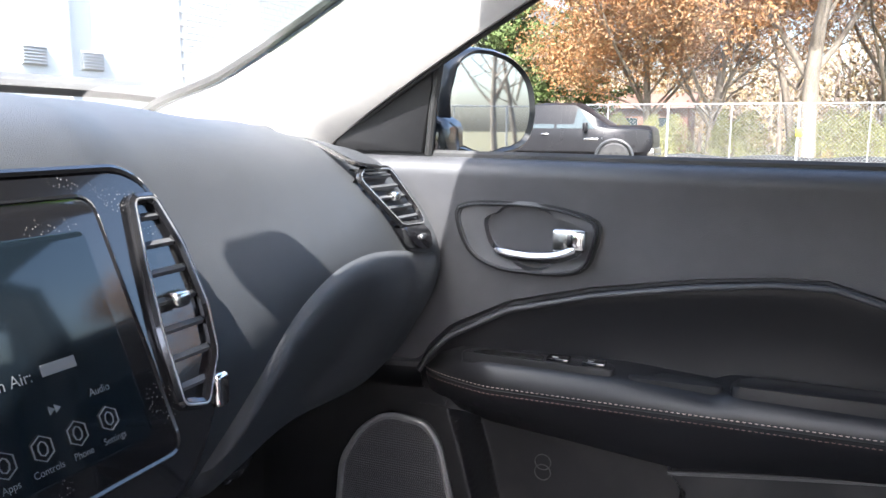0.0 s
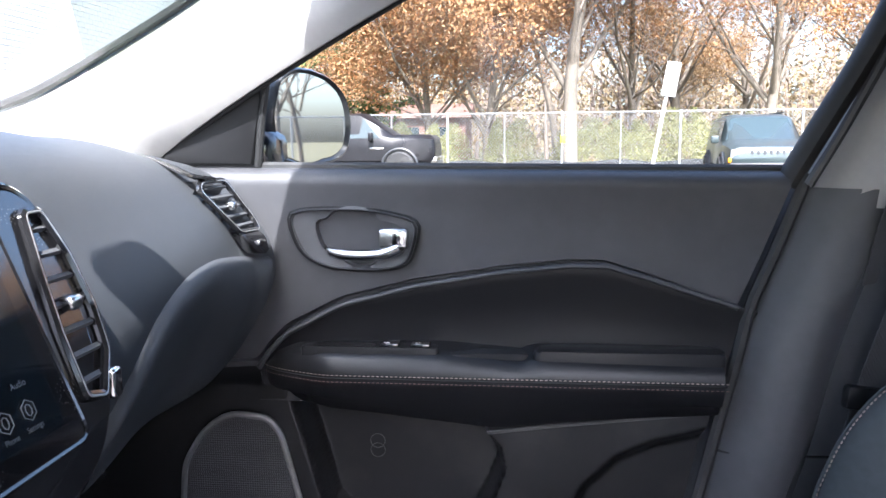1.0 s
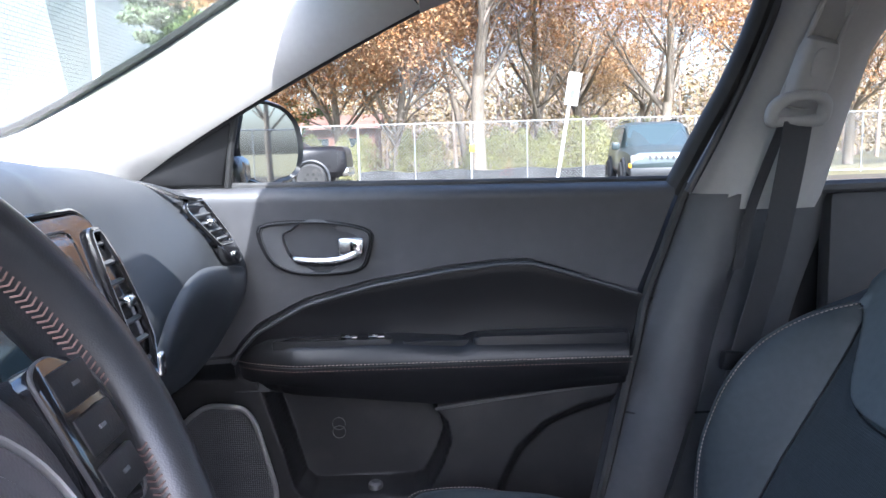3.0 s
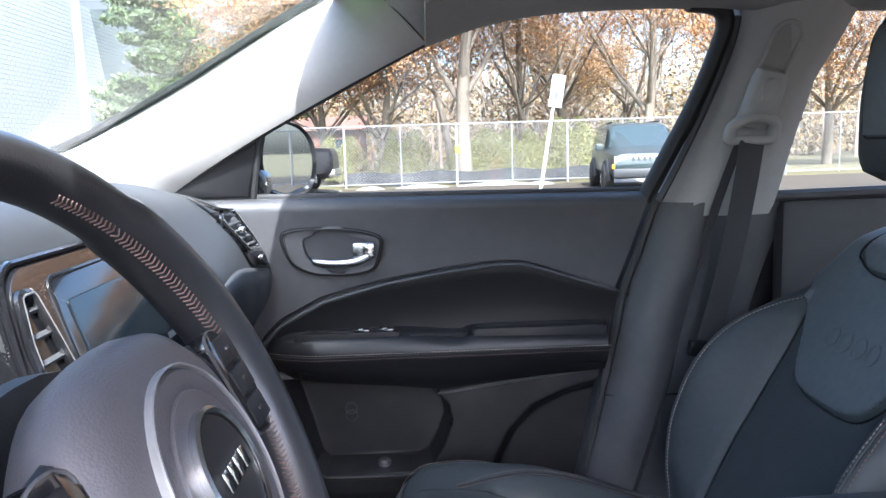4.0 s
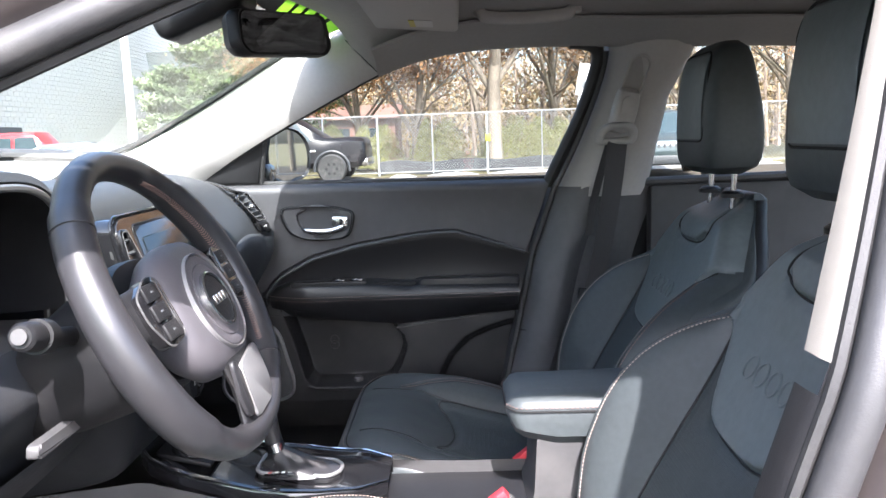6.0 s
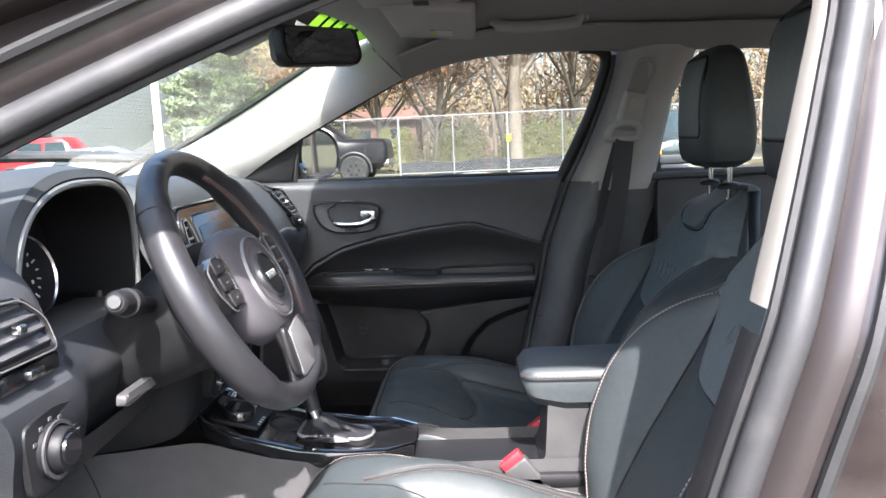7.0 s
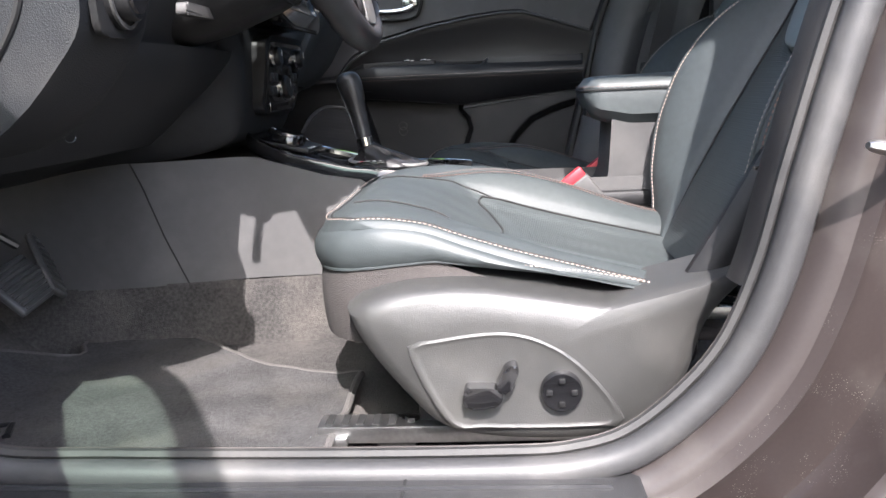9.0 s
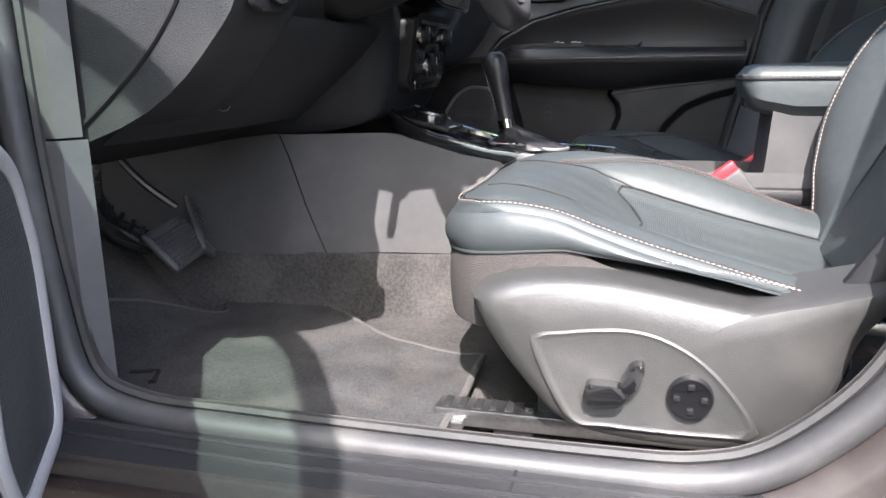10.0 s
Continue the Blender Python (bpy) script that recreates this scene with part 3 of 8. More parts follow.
part("hook", tube(spline([(0.03, -0.006, 0.002), (0.0, -0.026, 0.004), (-0.025, -0.040, 0.008), (-0.046, -0.043, 0.012)], 12), [0.016, 0.014, 0.0125, 0.011, 0.0105, 0.010, 0.0095, 0.009, 0.009, 0.008, 0.007, 0.004], 10, flat=0.7), M["steel"], striker, "zinc striker hook")
for dz in (0.025, -0.025):
    part("bolt", lathe([(0.0005, 0.008), (0.007, 0.008), (0.008, 0.004), (0.008, 0)], 6, pose(0.03, -0.009, dz, 90)), M["steel"], striker)

sticker = thing("warning_label", "white and yellow information label stuck to the body pillar", "label", (0.398, -0.560, 0.858))
part("label_sheet", box((0.034, 0.001, 0.13), bevel=0), M["label"], sticker)
part("yellow_band", box((0.007, 0.0014, 0.124), (-0.012, 0, 0), 0), M["yellow"], sticker, "yellow edge band")
part("yellow_block", box((0.018, 0.0014, 0.035), (0.006, 0, -0.042), 0), M["yellow"], sticker)
for k in range(6):
    part("text_bar", box((0.018, 0.0014, 0.003), (0.005, 0, 0.055 - 0.013 * k), 0), M["print_dim"], sticker)
sticker.rotation_euler = (0, radians(13), 0)
# ---- passenger door ----
CURVE_X = [-0.62, -0.425, -0.409, -0.377, -0.29, -0.176, -0.046, 0.047, 0.103, 0.158, 0.295, 0.40]
CURVE_Z = [0.84, 0.852, 0.879, 0.912, 0.958, 0.988, 1.010, 1.020, 1.020, 1.004, 0.959, 0.925]


def rear_x(z):
    return interp(z, [0.50, 0.604, 0.796, 0.874, 0.958, 1.035, 1.14, 1.2], [0.195, 0.221, 0.263, 0.281, 0.296, 0.326, 0.363, 0.38])


def belt_z(x):
    return 1.163 - 0.012 * (x + 0.45)


p_door = thing("passenger_door", "closed black front passenger door with stitched armrest", "car door")


def upper_panel(u, v):
    x = -0.62 + (rear_x(1.05) - 0.008 + 0.62) * u
    z0, z1 = interp(x, CURVE_X, CURVE_Z), belt_z(x)
    f = min(v / 0.86, 1.0)
    z = z0 + (z1 - 0.022 - z0) * f
    x += (rear_x(z) - rear_x(1.05)) * u ** 3
    y = 0.962 + 0.010 * (1 - f) ** 3 + 0.006 * math.sin(math.pi * f)
    if v < 0.03:
        y += 0.012
    if v > 0.86:
        a = (v - 0.86) / 0.14 * math.pi / 2
        z += 0.022 * math.sin(a)
        y += 0.026 * (1 - math.cos(a))
    return Vector((x, y, z))


part("upper_panel", solid(grid(upper_panel, 90, 40), 0.006), M["door"], p_door, "grained soft black upper panel")
part("belt_seal", tube([(x / 50, 0.992, belt_z(x / 50) + 0.002) for x in range(-29, 19)], 0.007, 8), M["rubber"], p_door)
line = [Vector((x, 0.960, interp(x, CURVE_X, CURVE_Z) - 0.001)) for x in np.linspace(-0.422, 0.288, 90)]
part("edge_piping", tube(line, 0.0042, 10), M["door"], p_door, "rolled lower edge of the upper panel")


def insert_panel(u, v):
    z = 0.80 + v * 0.23
    x = -0.425 + (rear_x(z) - 0.006 + 0.425) * u
    zc = interp(x, CURVE_X, CURVE_Z)
    z = 0.80 + (zc - 0.80) * v
    y = 0.972 + 0.022 * math.sin(math.pi * min(v * 1.05, 1)) * (0.4 + 0.6 * math.sin(math.pi * u))
    return Vector((x, y, z))


part("insert_panel", solid(grid(insert_panel, 70, 24), 0.005), M["insert"], p_door, "smooth black padded insert")


def armrest_sec(x):
    f = (x + 0.42) / 0.70
    tip = min(1.0, max(0.0, f / 0.16)) ** 0.5
    end = 1.0 if f < 0.985 else 0.85
    top = interp(x, [-0.42, -0.36, -0.13, -0.02, 0.0, 0.28], [0.872, 0.893, 0.893, 0.884, 0.892, 0.885])
    bot = interp(x, [-0.42, -0.37, -0.22, -0.06, 0.06, 0.28], [0.825, 0.80, 0.786, 0.770, 0.784, 0.800])
    yo = 0.985 - (0.985 - 0.922) * tip * end
    ym = (yo + 0.985) / 2
    mid = 0.852
    pts = [(0.992, top + 0.004), (ym, top + 0.001), (yo + 0.012, top - 0.004), (yo + 0.004, top - 0.011), (yo, mid + 0.010), (yo - 0.001, mid), (yo + 0.003, mid - 0.012), (yo + 0.010, mid - 0.030), (yo + 0.018, bot + 0.022), (yo + 0.03, bot + 0.004), (0.975, bot), (0.992, bot + 0.01)]
    return [Vector((x, y, z)) for y, z in pts]


xs = [-0.4199 + 0.70 * (i / 60) ** 1.3 for i in range(61)]
xs = [min(x, rear_x(0.85) - 0.004) for x in xs if x < rear_x(0.85)]
part("armrest", loft([armrest_sec(x) for x in xs]), M["insert"], p_door, "padded black armrest")
for dz, mt in ((0.0095, "stitch"), (-0.0065, "stitch_o")):
    run = [Vector((x, armrest_sec(x)[5].y - 0.001, 0.8535 + dz * 0.62)) for x in np.linspace(-0.414, 0.268, 120)]
    part("stitching", stitches(run, 0.0042, 0.0026, 0.0008), M[mt], p_door, "pale contrast stitching")
seam_run = [Vector((x, armrest_sec(x)[5].y - 0.0003, 0.8545)) for x in np.linspace(-0.414, 0.268, 90)]
part("armrest_seam", tube(seam_run, 0.0012, 5), M["seam"], p_door)

# window switch panel and pull cup
switch_panel = part("switch_panel", plate(rounded([(-0.352, 0.936), (-0.335, 0.968), (-0.145, 0.968), (-0.138, 0.935)], 0.012), ZD, 0.885, 0.8985, 0.003), M["hard"], p_door)
part("panel_recess", plate(rounded([(-0.335, 0.94), (-0.32, 0.958), (-0.235, 0.958), (-0.235, 0.94)], 0.006), ZD, 0.896, 0.8992, 0.0005), M["gloss"], switch_panel)
for x0 in (-0.215, -0.168):
    part("window_switch", box((0.030, 0.020, 0.008), (x0, 0.950, 0.900), 0.0025), M["gloss"], switch_panel)
    part("switch_mark", box((0.008, 0.0015, 0.0006), (x0 - 0.003, 0.944, 0.9044), 0), M["print"], switch_panel)
part("pull_cup", plate(rounded([(-0.125, 0.935), (-0.118, 0.972), (-0.02, 0.972), (-0.005, 0.94)], 0.014), ZD, 0.872, 0.8915, 0.002), M["seam"], p_door, "dark grab hollow in the armrest")
part("armrest_cap", plate(rounded([(-0.005, 0.930), (0.012, 0.978), (0.262, 0.978), (0.272, 0.932)], 0.014), ZD, 0.87, 0.8985, 0.006), M["insert"], p_door)

# inner handle
handle = thing("latch_handle", "inner door latch with satin chrome lever in a black bezel", "door handle")
BZ = [(-0.364, 1.090), (-0.348, 1.1005), (-0.300, 1.103), (-0.246, 1.101), (-0.205, 1.094), (-0.176, 1.084), (-0.171, 1.070), (-0.178, 1.040), (-0.188, 1.022), (-0.214, 1.013), (-0.265, 1.012), (-0.306, 1.016), (-0.340, 1.032), (-0.357, 1.058)]
bz = [tuple(p)[:2] for p in spline([(a, b, 0) for a, b in BZ], 70, closed=True)]
cup = rounded([(-0.326, 1.088), (-0.215, 1.084), (-0.188, 1.072), (-0.190, 1.038), (-0.215, 1.030), (-0.300, 1.030), (-0.318, 1.050)], 0.02, 9)
k = len(bz)


def to_loop(pts, n):
    q = [Vector((a, b, 0)) for a, b in pts]
    c = sum(q, Vector()) / len(q)
    ang = sorted(((math.atan2((p - c).y, (p - c).x), (p - c).length) for p in q))
    an, ra = [a for a, _ in ang], [r for _, r in ang]
    an, ra = [an[-1] - 2 * math.pi] + an + [an[0] + 2 * math.pi], [ra[-1]] + ra + [ra[0]]
    return [(c.x + interp(t, an, ra) * math.cos(t), c.y + interp(t, an, ra) * math.sin(t)) for t in [-math.pi + 2 * math.pi * i / n for i in range(n)]]


o2, i2 = to_loop(bz, 72), to_loop(cup, 72)
shrink = lambda pts, s: [(-0.26 + (a + 0.26) * s, 1.057 + (b - 1.057) * s) for a, b in pts]
ringed = [(o2, 0.966), (o2, 0.956), (shrink(o2, 0.985), 0.952), (shrink(o2, 0.95), 0.952), (shrink(o2, 0.935), 0.955), (shrink(i2, 1.02), 0.957), (i2, 0.962), (shrink(i2, 0.94), 0.985), (shrink(i2, 0.5), 0.990), (shrink(i2, 0.05), 0.990)]
part("bezel", loft([[Vector((a, y, b)) for a, b in lp] for lp, y in ringed], caps=False), M["pillar_low"], handle)
part("bezel_rim", tube([Vector((a, 0.9525, b)) for a, b in shrink(o2, 0.972)], 0.0018, 6, closed=True, up=(0, 1, 0)), M["hard"], handle)
part("bezel_gap", tube([Vector((a, 0.9605, b)) for a, b in shrink(o2, 1.012)], 0.003, 6, closed=True, up=(0, 1, 0)), M["seam"], handle)
lever_pts = spline([(-0.312, 0.968, 1.046), (-0.300, 0.955, 1.038), (-0.262, 0.946, 1.0345), (-0.222, 0.943, 1.0375), (-0.196, 0.942, 1.048)], 24)
lever = part("lever", tube(lever_pts, [0.004 + 0.0045 * min(1, i / 8) for i in range(24)], 12, up=(0, 1, 0), flat=0.8), M["chrome"], handle, "satin chrome pull lever")
part("lever_grip", box((0.044, 0.016, 0.030), (-0.205, 0.946, 1.060), 0.005, 3), M["chrome"], handle, "satin chrome lock tab")
part("lock_tab", box((0.018, 0.004, 0.020), (-0.197, 0.9375, 1.062), 0.0015), M["bright"], handle)

# lower panel with the map pocket and speaker
POCKET = [(-0.385, 0.83), (-0.06, 0.83), (-0.072, 0.757), (-0.052, 0.735), (-0.045, 0.70), (-0.062, 0.655), (-0.085, 0.615), (-0.11, 0.602), (-0.30, 0.600), (-0.325, 0.62), (-0.345, 0.70)]
ARCH = [(0.02, 0.52), (0.04, 0.62), (0.07, 0.68), (0.12, 0.73), (0.18, 0.757), (0.30, 0.79), (0.30, 0.50)]


def inside_by(pt, poly):
    """Distance into (+) or out of (-) a polygon."""
    x, y = pt
    best, ins = 9.0, False
    for (ax, ay), (bx, by) in zip(poly, poly[1:] + poly[:1]):
        dx, dy = bx - ax, by - ay
        t = max(0, min(1, ((x - ax) * dx + (y - ay) * dy) / (dx * dx + dy * dy)))
        best = min(best, math.hypot(x - ax - t * dx, y - ay - t * dy))
        if (ay > y) != (by > y) and x < (bx - ax) * (y - ay) / (by - ay) + ax:
            ins = not ins
    return best if ins else -best


def lower_panel(u, v):
    z = 0.48 + 0.345 * v
    x = -0.70 + (rear_x(z) - 0.006 + 0.70) * u
    y = 0.957 + 0.012 * v + 0.02 * max(0, (0.56 - z) / 0.08)
    d = inside_by((x, z), POCKET)
    s = min(1, max(0, (d + 0.004) / 0.016))
    y += 0.072 * s * s * (3 - 2 * s)
    d = inside_by((x, z), ARCH)
    s = min(1, max(0, (d + 0.002) / 0.022))
    y += 0.02 * s * s * (3 - 2 * s)
    return Vector((x, y, z))


part("lower_panel", grid(lower_panel, 270, 110), M["hard"], p_door, "hard black lower panel with map pocket")
part("pocket_edge", tube([Vector((x, 0.955, z)) for x, z in ((-0.322, 0.604), (-0.30, 0.596), (-0.2, 0.594), (-0.12, 0.596), (-0.09, 0.606))], 0.005, 8), M["hard"], p_door)
part("panel_ridge", tube([Vector((-0.07, 0.960, 0.7625)), Vector((0.05, 0.962, 0.778)), Vector((0.25, 0.966, 0.800))], 0.003, 6), M["trim_grey"], p_door)
part("pocket_clip", lathe([(0.014, 0), (0.013, 0.012), (0.009, 0.016), (0.0005, 0.016)], 16, pose(-0.185, 0.995, 0.600)), M["trim_grey"], p_door)
part("pocket_mark", join(*[tube([(-0.252 + 0.012 * math.cos(a), 1.027, z0 + 0.012 * math.sin(a)) for a in np.linspace(0, 6.28, 16)], 0.0009, 4) for z0 in (0.70, 0.716)]), M["trim_grey"], p_door)

speaker = thing("door_speaker", "black mesh speaker grille with a silver surround in the door", "speaker")
SP = rounded([(-0.556, 0.60), (-0.546, 0.702), (-0.512, 0.757), (-0.470, 0.786), (-0.408, 0.779), (-0.388, 0.752), (-0.357, 0.625), (-0.362, 0.585), (-0.395, 0.568), (-0.53, 0.566)], 0.022, 5)
part("grille", plate(SP, YD, 0.965, 0.951, 0.004), M["mesh"], speaker)
part("surround", tube([Vector((a, 0.950, b)) for a, b in SP], 0.0048, 8, closed=True, up=(0, 1, 0)), M["silver"], speaker, "satin silver surround")
dots_v, dots_f = [], []
for i in range(62):
    for j in range(60):
        a, b = -0.552 + 0.0033 * i + 0.00165 * (j % 2), 0.572 + 0.0035 * j
        if inside_by((a, b), SP) > 0.008:
            q = len(dots_v)
            dots_v += [(a + 0.0011 * math.cos(t), 0.9506, b + 0.0011 * math.sin(t)) for t in (0, 1.57, 3.14, 4.71)]
            dots_f.append((q, q + 1, q + 2, q + 3))
dm = bpy.data.meshes.new("tmp")
dm.from_pydata(dots_v, [], dots_f)
db = bmesh.new()
db.from_mesh(dm)
part("grille_hole", db, M["seam"], speaker)["kind"] = "stuff"

# window glass, frame and outer mirror
part("window_pane", grid(lambda u, v: Vector((-0.66 + 1.14 * u + 0.06 * v * u, 1.000 - 0.115 * v ** 1.1, 1.15 + 0.36 * v)), 10, 10), M["glass"], p_door, "clear side window")
part("rear_frame", tube(spline([(0.352, 0.985, 1.135), (0.392, 0.968, 1.22), (0.437, 0.942, 1.32), (0.466, 0.915, 1.41), (0.474, 0.898, 1.462), (0.452, 0.885, 1.487), (0.40, 0.880, 1.494)], 26), 0.0165, 10, up=(0, 1, 0), flat=1.2), M["rubber"], p_door, "black rubber window frame")
part("rear_frame_lip", tube(spline([(0.372, 0.955, 1.135), (0.414, 0.945, 1.22), (0.458, 0.922, 1.33), (0.485, 0.897, 1.42), (0.492, 0.884, 1.47)], 20), 0.007, 8), M["seal"], p_door)
part("top_seal", tube([p + Vector((0, 0.012, -0.007)) for p in spline([*D_EDGE[1:], *RAIL[1:4]], 40)], 0.004, 8), M["rubber"], p_door)
part("rear_edge_seal", tube([Vector((rear_x(z) + 0.010, 0.972, z)) for z in np.linspace(0.48, 1.15, 24)], 0.009, 8), M["rubber"], p_door)
part("mirror_sail", plate([(-0.568, 1.168), (-0.56, 1.192), (-0.515, 1.224), (-0.398, 1.292), (-0.402, 1.262), (-0.424, 1.166)], lambda a, b, d: (a, d - 0.22 * (b - 1.17), b), 1.01, 0.978, 0.004), M["hard"], p_door, "black plastic mirror corner cover")
part("sail_post", tube([(-0.418, 0.985, 1.165), (-0.404, 0.968, 1.23), (-0.386, 0.95, 1.296)], 0.006, 8), M["rubber"], p_door)

mirror = thing("door_mirror", "black door mirror reflecting bare trees and fence", "wing mirror")
MO = rounded([(-0.432, 1.150), (-0.430, 1.31), (-0.385, 1.338), (-0.295, 1.326), (-0.243, 1.285), (-0.230, 1.22), (-0.248, 1.165), (-0.29, 1.146)], 0.03, 6)
def mirror_loop(scale, depth):
    c = Vector((-0.335, 1.245))
    out = []
    for a, b in to_loop(MO, 60):
        v = (Vector((a, b)) - c) * scale * 0.82
        out.append(M_TURN @ Vector((v.x, depth, v.y)) + M_AT)
    return out


# the mirror stands outside the glass and faces the rear and the driver
M_AT = Vector((-0.362, 1.105, 1.245))
M_TURN = Matrix.Rotation(radians(57), 3, "Z")
part("housing", loft([mirror_loop(s, d) for s, d in ((0.90, 0.004), (0.955, -0.004), (1.0, 0.0), (1.03, 0.02), (1.02, 0.05), (0.9, 0.085), (0.6, 0.11), (0.2, 0.12))]), M["car_shell"], mirror, "dark painted housing")
part("mirror_glass", loft([mirror_loop(s, d) for s, d in ((0.9, 0.006), (0.89, 0.003), (0.4, 0.003), (0.05, 0.003))]), M["mirror"], mirror, "silvered mirror glass")
part("mirror_foot", box((0.10, 0.14, 0.07), (-0.445, 1.06, 1.185), 0.02, 3), M["gloss"], mirror)
# ---- dashboard ----
# profiles (x, z) from the windscreen over the top and down to the knees, at several stations across the car
TOP = [(-1.04, 1.09), (-0.84, 1.175), (-0.68, 1.205)]
PROFILES = [
    (-0.475, [(-0.52, 1.165), (-0.45, 1.135), (-0.42, 1.09), (-0.412, 1.03), (-0.385, 0.985), (-0.388, 0.94), (-0.41, 0.885), (-0.53, 0.785), (-0.80, 0.70)]),
    (-0.34, [(-0.52, 1.17), (-0.45, 1.14), (-0.42, 1.09), (-0.412, 1.03), (-0.38, 0.985), (-0.382, 0.94), (-0.41, 0.885), (-0.53, 0.785), (-0.80, 0.70)]),
    (-0.27, [(-0.56, 1.17), (-0.50, 1.13), (-0.47, 1.07), (-0.44, 1.03), (-0.40, 0.985), (-0.43, 0.925), (-0.46, 0.87), (-0.54, 0.79), (-0.80, 0.70)]),
    (0.03, [(-0.57, 1.205), (-0.50, 1.15), (-0.47, 1.07), (-0.44, 1.03), (-0.40, 0.985), (-0.43, 0.925), (-0.46, 0.86), (-0.54, 0.79), (-0.80, 0.70)]),
    (0.10, [(-0.58, 1.226), (-0.49, 1.212), (-0.45, 1.165), (-0.43, 1.06), (-0.412, 0.97), (-0.412, 0.90), (-0.43, 0.79), (-0.50, 0.735), (-0.80, 0.70)]),
    (0.42, [(-0.58, 1.228), (-0.49, 1.214), (-0.45, 1.165), (-0.43, 1.06), (-0.412, 0.97), (-0.412, 0.90), (-0.43, 0.79), (-0.50, 0.735), (-0.80, 0.70)]),
    (0.50, [(-0.58, 1.226), (-0.485, 1.195), (-0.44, 1.11), (-0.412, 1.04), (-0.405, 0.98), (-0.43, 0.915), (-0.47, 0.855), (-0.56, 0.79), (-0.80, 0.72)]),
    (0.75, [(-0.58, 1.209), (-0.49, 1.18), (-0.44, 1.115), (-0.412, 1.045), (-0.43, 0.985), (-0.465, 0.92), (-0.505, 0.85), (-0.60, 0.785), (-0.80, 0.72)]),
    (0.88, [(-0.60, 1.194), (-0.50, 1.173), (-0.438, 1.12), (-0.414, 1.045), (-0.408, 0.990), (-0.435, 0.93), (-0.48, 0.865), (-0.58, 0.795), (-0.80, 0.72)]),
    (0.955, [(-0.63, 1.185), (-0.52, 1.170), (-0.446, 1.128), (-0.397, 1.06), (-0.388, 1.005), (-0.414, 0.955), (-0.46, 0.895), (-0.57, 0.815), (-0.80, 0.72)]),
]
NS = 60
ST = [(y, spline([(a, 0, b) for a, b in TOP + prof], NS + 1)) for y, prof in PROFILES]


def dash_point(y, s):
    """Point of the dash skin at station y, s = 0 (windscreen) to 1 (knees)."""
    ys = [q for q, _ in ST]
    i = max(0, min(len(ys) - 2, int(np.searchsorted(ys, y)) - 1))
    f = (y - ys[i]) / (ys[i + 1] - ys[i])
    f = max(0.0, min(1.0, f))
    f = f * f * (3 - 2 * f)
    j = min(NS - 1, int(s * NS))
    g = s * NS - j
    a = ST[i][1][j].lerp(ST[i][1][j + 1], g)
    b = ST[i + 1][1][j].lerp(ST[i + 1][1][j + 1], g)
    p = a.lerp(b, f)
    return Vector((p.x, y, p.z))


def dash_out(y, s, d):
    e = 0.004
    du = dash_point(min(y + e, 0.955), s) - dash_point(y - e, s)
    dv = dash_point(y, min(s + 0.01, 1)) - dash_point(y, max(s - 0.01, 0))
    nrm = dv.cross(du).normalized()
    if nrm.x < 0 and s > 0.4:
        nrm = -nrm
    return dash_point(y, s) + nrm * d


dash = thing("dashboard", "dark grey soft-touch dashboard with instrument hood and glovebox", "dashboard")


def dash_skin(upper):
    """The upper soft pad or the hard lower panels of the dash."""
    bm = grid(lambda u, v: dash_point(-0.475 + 1.43 * u, v), 130, NS)
    gone = []
    for f in bm.faces:
        c = f.calc_center_median()
        soft = c.x < -0.55 and c.z > 1.0 or c.z > interp(c.y, [-0.475, -0.33, -0.25, 0.08, 0.12, 0.42, 0.50, 0.955], [1.005, 1.005, 1.06, 1.06, 0.95, 0.95, 0.850, 0.830])
        if soft != upper or -0.285 < c.y < 0.048 and 1.032 < c.z < 1.225 and c.x > -0.62:
            gone.append(f)
    bmesh.ops.delete(bm, geom=gone, context="FACES")
    return bm


part("dash_pad", dash_skin(True), M["dash"], dash, "grained dark grey dash pad")
part("lower_dash", dash_skin(False), M["lower"], dash, "hard black lower dash")


def s_at(y, z):
    """The height parameter on the rear face where the skin reaches z."""
    lo, hi = 0.25, 0.95
    for _ in range(30):
        m_ = (lo + hi) / 2
        lo, hi = (m_, hi) if dash_point(y, m_).z > z else (lo, m_)
    return lo


GLOVE_TOP = spline([(0.515, 0.885, 0), (0.555, 0.952, 0), (0.62, 1.008, 0), (0.70, 1.043, 0), (0.78, 1.053, 0), (0.86, 1.047, 0), (0.94, 1.035, 0)], 60)
GLOVE_Y, GLOVE_Z = [p.x for p in GLOVE_TOP], [p.y for p in GLOVE_TOP]


def glove(u, v):
    y = 0.515 + 0.425 * u
    zt = interp(y, GLOVE_Y, GLOVE_Z)
    zb = interp(y, [0.515, 0.94], [0.862, 0.835])
    z = zb + (zt - zb) * v
    edge = min(v, (1 - v), u * 2.0, (1 - u) * 3) / 0.14
    e = min(1, max(0, edge))
    return dash_out(y, s_at(y, z), -0.003 + 0.017 * math.sqrt(1 - (1 - e) ** 2))


part("glovebox_lid", grid(glove, 60, 40), M["dash"], dash, "grained dark grey glovebox lid")
gap = [dash_out(y, s_at(y, z), 0.004) for y, z in ((0.47, 0.845), (0.56, 0.858), (0.68, 0.852), (0.80, 0.846), (0.90, 0.845))]
part("glovebox_gap", tube(spline(gap, 20), 0.0025, 6), M["seam"], dash)
